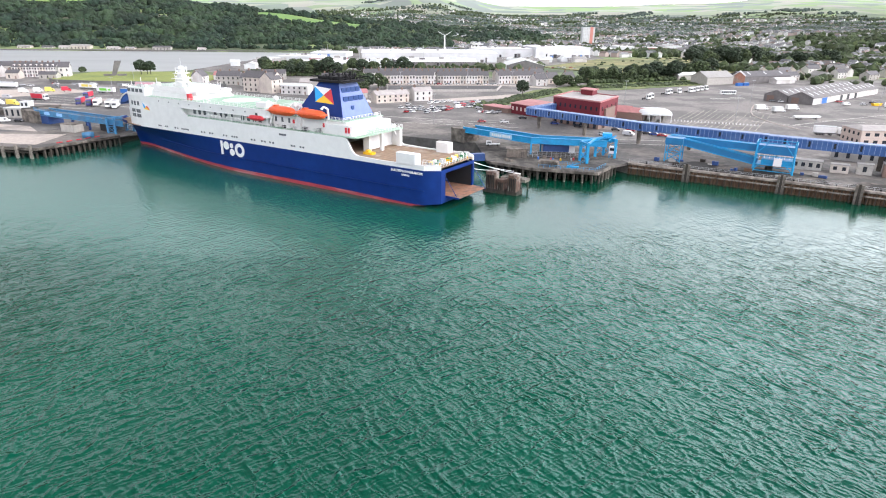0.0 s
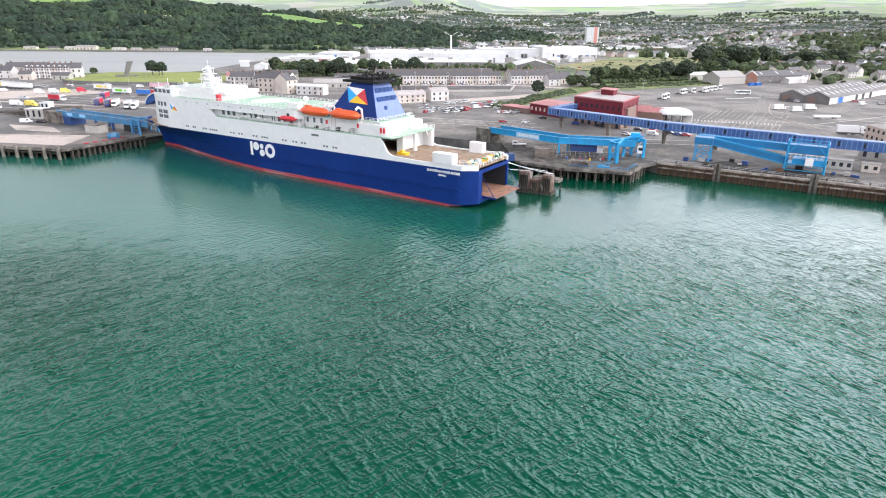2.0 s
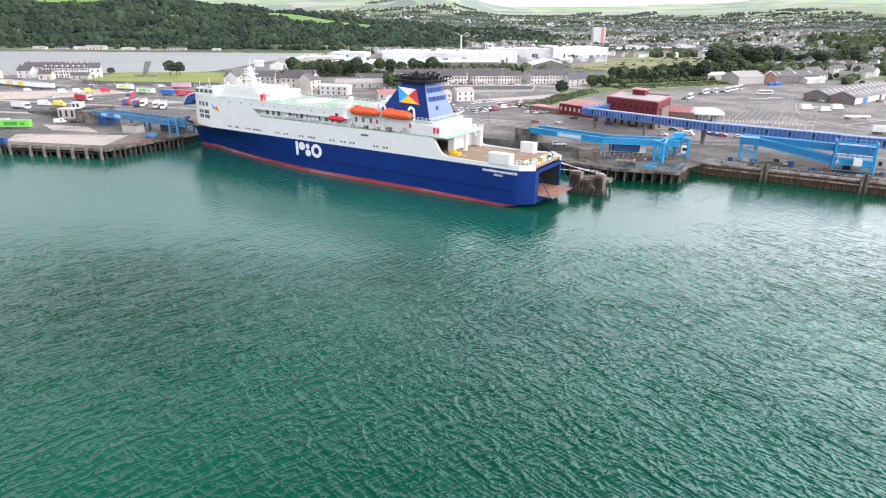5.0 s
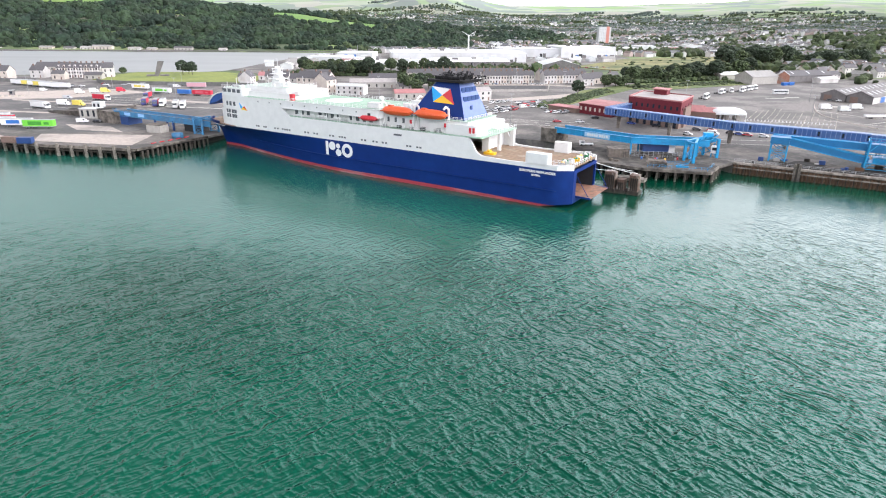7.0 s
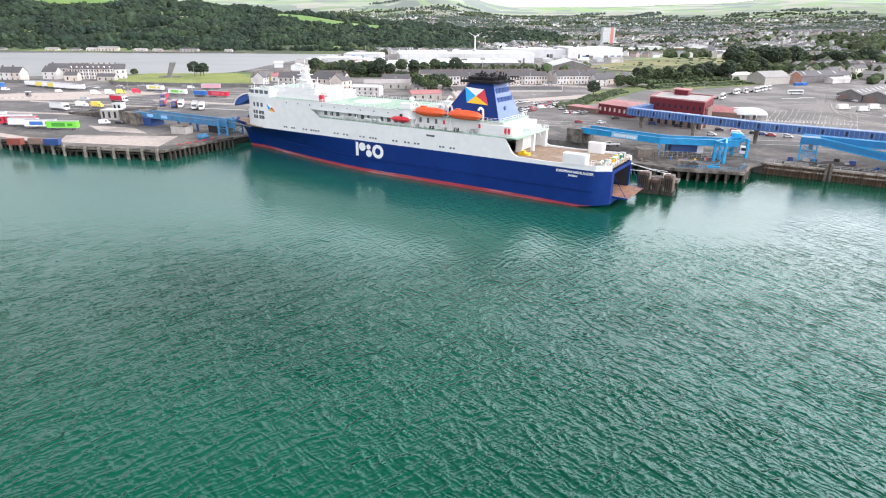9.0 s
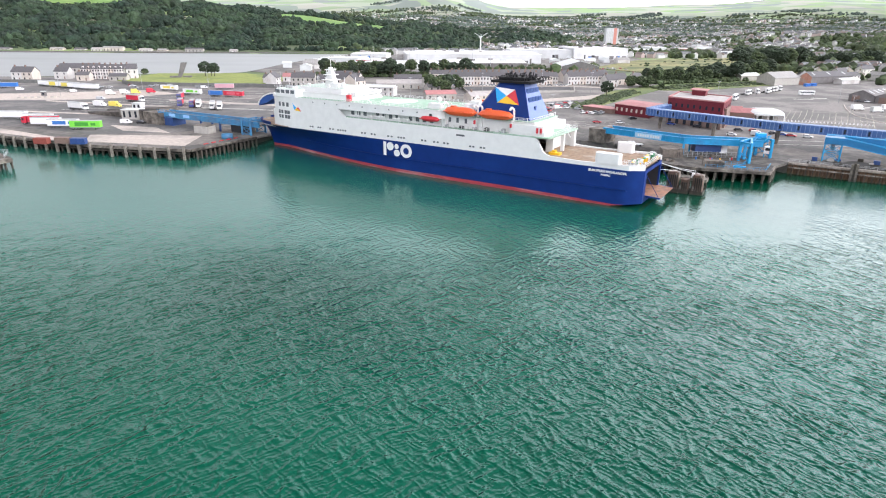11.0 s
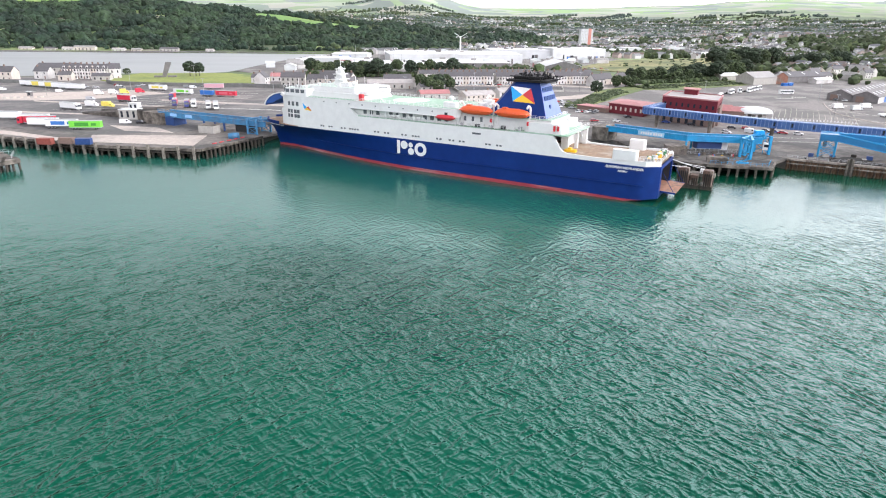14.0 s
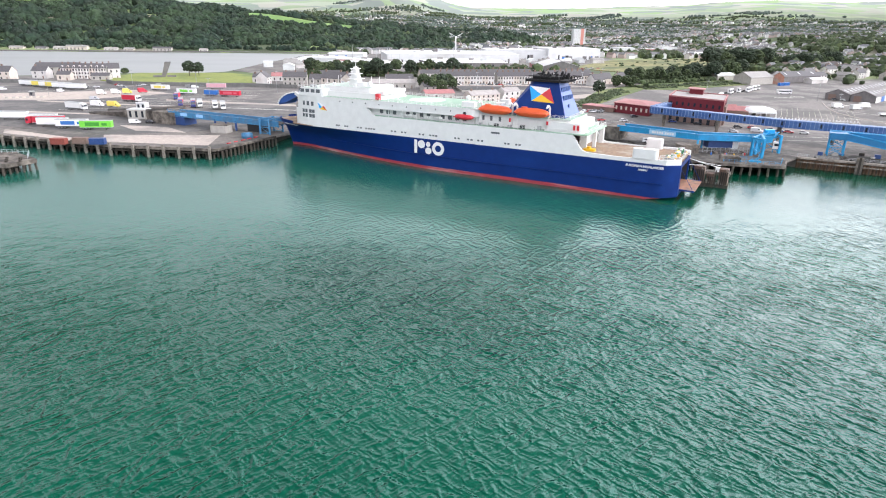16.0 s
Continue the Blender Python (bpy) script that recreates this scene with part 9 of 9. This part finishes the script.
FIELDS = [((-275, 1585), 135, 60, -12), ((-862, 1590), 100, 75, 2), ((1010, 1850), 75, 120, 0)]
for c, rx, ry, an in FIELDS:
    pasture(c, rx, ry, an, 3.0)


def in_field(x, y):
    for (cx, cy), rx, ry, an in FIELDS:
        ca, sa = math.cos(radians(an)), math.sin(radians(an))
        a, b = (x - cx) * ca + (y - cy) * sa, -(x - cx) * sa + (y - cy) * ca
        if abs(a) < rx and abs(b) < ry:
            return True
    return False


# woods on the ridge across the lough
g = Geo()
rng = random.Random(31)
n = 0
while n < 11500:
    x, y = rng.uniform(-1350, 320), rng.uniform(1146, 1760)
    if inside(LOUGH, x, y) or in_field(x, y) or (x > -60 and y < 1190 + 0.9 * x) or ((x + 262) / 85) ** 2 + ((y - 1212) / 26) ** 2 < 1 or ((x + 545) / 90) ** 2 + ((y - 1240) / 18) ** 2 < 1:
        continue
    big = 1.1 + 0.9 * noise.noise(Vector((x / 55, y / 55, 4)))
    r = rng.uniform(3.2, 7.6) * max(0.55, big) * (0.62 if y < 1185 else 1.0)
    z = land(x, y) + r * 0.5 + 6 * noise.noise(Vector((x / 40, y / 40, 14)))
    g.blob((x, y, z), r, n * 0.173, 2 if n % 3 else 1, 1.0)
    n += 1
ob = part("ridge_woods", g, FOREST)
tagged(ob, "dense mixed woods covering the ridge across the lough", "woods", kind="stuff")


def shore_shed(x0, x1, he, label):
    t = thing("shore_shed", pose(x0, 1134, 1.4), label, "shed", "sheds along the far shore")
    l_ = x1 - x0
    g_ = Geo()
    g_.box(0, l_, 0, 10, 0, he)
    w_ = part("wall", g_, (RENDER_C, STONE_G, RENDER_W)[int(abs(x0)) % 3], t)
    g_ = Geo()
    g_.gable(0, l_, 0, 10, he, he + 2.0, 0.4)
    part("roof", g_, (TIN, SLATE, ROOF_GREY)[int(abs(x0)) % 3], t)
    for i in range(max(2, int(l_ / 6))):
        g_ = Geo()
        g_.box(1.5 + i * 6, 3.4 + i * 6, -0.08, 0.05, 0.9, he * 0.7)
        part("window", g_, TINDARK, w_)


for x0, x1, he in ((-702, -680, 4.5), (-661, -643, 4.0), (-632, -614, 4.5), (-612, -578, 6.5), (-551, -530, 3.5), (-519, -503, 3.2), (-472, -441, 5.0), (-790, -770, 4.0), (-860, -836, 4.5), (-930, -905, 4.0), (-395, -382, 3.0)):
    shore_shed(x0, x1, he, "low pale waterside shed on the far shore")
g = Geo()
g.box(-585, -444, 1117, 1121, 1.2, 2.4)
for i in range(24):
    g.box(-584 + i * 6, -583.2 + i * 6, 1117.2, 1118, -2, 1.2)
ob = part("far_jetty", g, TINDARK)
tagged(ob, "long low dark jetty along the far shore", "jetty", kind="structure")
g = Geo()
xs = [(-1400, 1090), (-900, 1107), (-622, 1122), (-420, 1130), (-245, 1126), (-120, 1127)]
for a, b in zip(xs, xs[1:]):
    g.beam((*a, 1.0), (*b, 1.0), 3.0, 2.6)
ob = part("far_sea_wall", g, TINDARK)
tagged(ob, "dark sea wall along the far shore", "wall", kind="structure")

# the town: houses, roofs and garden trees past counting
TOWN_WALL = palette("town_walls", [(0.8, 0.8, 0.8), (0.66, 0.65, 0.64), (0.48, 0.46, 0.45), (0.82, 0.82, 0.82), (0.5, 0.4, 0.37), (0.78, 0.77, 0.76)], 0.85)
TOWN_ROOF = palette("town_roofs", [(0.14, 0.145, 0.16), (0.18, 0.185, 0.195), (0.16, 0.155, 0.155), (0.25, 0.25, 0.26), (0.2, 0.155, 0.14), (0.13, 0.135, 0.15)], 0.85)
walls_, roofs_, trees_ = Geo(), Geo(), Geo()
rng = random.Random(77)
BLOCKED = [((-200, 262), (660, 1020)), ((120, 330), (560, 740)), ((215, 430), (730, 960)), ((470, 520), (885, 930))]


def free(x, y):
    for (x0, x1), (y0, y1) in BLOCKED:
        if x0 < x < x1 and y0 < y < y1:
            return False
    if inside(LOUGH, x, y) or in_field(x, y):
        return False
    return True


n = 0
while n < 4700:
    r = 560 + 2900 * rng.random() ** 0.85
    a = radians(rng.uniform(-7, 44))
    x, y = math.sin(a) * r, math.cos(a) * r
    if not free(x, y) or (y < 660 and x < 480) or (y < 1750 and x < 60 and y > 1100):
        continue
    street = noise.noise(Vector((x / 170, y / 170, 2)))
    if noise.noise(Vector((x / 150, y / 85, 12))) > 0.06 and rng.random() < 0.85 or street < -0.2 and rng.random() < 0.6 or r > 2300 and rng.random() < (r - 2300) / 1100:
        continue
    rot = radians(25 + 40 * round(2 * noise.noise(Vector((x / 300, y / 300, 8)))) + rng.choice((0, 90)))
    l, d_, he = rng.uniform(7, 15), rng.uniform(7, 9), rng.uniform(4.5, 6.5)
    z = land(x, y)
    m_ = Matrix.Translation((x, y, z)) @ Matrix.Rotation(rot, 4, "Z")
    walls_.add([(xx, yy, zz) for xx in (-l / 2, l / 2) for yy, zz in ((-d_ / 2, -1), (d_ / 2, -1), (d_ / 2, he), (0, he + 2.6), (-d_ / 2, he))],
               [(4, 3, 2, 1, 0), (5, 6, 7, 8, 9), (1, 2, 7, 6), (0, 5, 9, 4)], m=m_)
    roofs_.gable(-l / 2, l / 2, -d_ / 2, d_ / 2, he, he + 2.8, m=m_)
    n += 1
ob = part("town_house_walls", walls_, TOWN_WALL)
tagged(ob, "pale walls of the crowded houses across the town", "houses", kind="stuff")
ob = part("town_roofs", roofs_, TOWN_ROOF)
tagged(ob, "grey and brown pitched roofs across the town", "roofs", kind="stuff")
n = 0
while n < 15500:
    r = 600 + 2900 * rng.random() ** 0.8
    a = radians(rng.uniform(-9, 46))
    x, y = math.sin(a) * r, math.cos(a) * r
    if not free(x, y) or (y < 640 and x < 330):
        continue
    wood = noise.noise(Vector((x / 150, y / 85, 12)))
    if wood < 0.05 and rng.random() < 0.9:
        continue
    rr = rng.uniform(2.6, 5.0) + (2.6 * rng.random() if wood > 0.12 else 0)
    trees_.blob((x, y, land(x, y) + rr * 0.7), rr, n * 0.311, 1, 0.95)
    n += 1
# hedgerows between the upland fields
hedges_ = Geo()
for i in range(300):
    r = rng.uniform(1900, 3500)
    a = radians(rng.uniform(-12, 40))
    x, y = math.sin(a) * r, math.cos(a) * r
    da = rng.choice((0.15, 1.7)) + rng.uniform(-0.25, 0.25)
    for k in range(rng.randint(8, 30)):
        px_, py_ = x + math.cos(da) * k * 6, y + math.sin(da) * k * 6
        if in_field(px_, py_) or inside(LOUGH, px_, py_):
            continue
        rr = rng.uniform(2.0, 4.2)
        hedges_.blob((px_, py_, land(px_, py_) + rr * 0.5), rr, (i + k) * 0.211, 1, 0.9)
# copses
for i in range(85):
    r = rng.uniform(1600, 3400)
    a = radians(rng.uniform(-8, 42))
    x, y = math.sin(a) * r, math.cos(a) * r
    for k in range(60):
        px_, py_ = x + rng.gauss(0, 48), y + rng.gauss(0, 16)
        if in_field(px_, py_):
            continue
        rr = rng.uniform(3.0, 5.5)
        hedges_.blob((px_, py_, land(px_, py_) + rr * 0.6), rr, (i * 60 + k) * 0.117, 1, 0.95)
for i in range(700):
    x, y = rng.uniform(735, 1150), rng.uniform(1090, 1180)
    y += (x - 640) * 0.05
    rr = rng.uniform(4, 8)
    trees_.blob((x, y, land(x, y) + rr * 0.8), rr, i * 0.411, 1, 0.95)
ob = part("town_trees", trees_, LEAF)
tagged(ob, "garden trees and copses scattered through the town", "trees", kind="stuff")

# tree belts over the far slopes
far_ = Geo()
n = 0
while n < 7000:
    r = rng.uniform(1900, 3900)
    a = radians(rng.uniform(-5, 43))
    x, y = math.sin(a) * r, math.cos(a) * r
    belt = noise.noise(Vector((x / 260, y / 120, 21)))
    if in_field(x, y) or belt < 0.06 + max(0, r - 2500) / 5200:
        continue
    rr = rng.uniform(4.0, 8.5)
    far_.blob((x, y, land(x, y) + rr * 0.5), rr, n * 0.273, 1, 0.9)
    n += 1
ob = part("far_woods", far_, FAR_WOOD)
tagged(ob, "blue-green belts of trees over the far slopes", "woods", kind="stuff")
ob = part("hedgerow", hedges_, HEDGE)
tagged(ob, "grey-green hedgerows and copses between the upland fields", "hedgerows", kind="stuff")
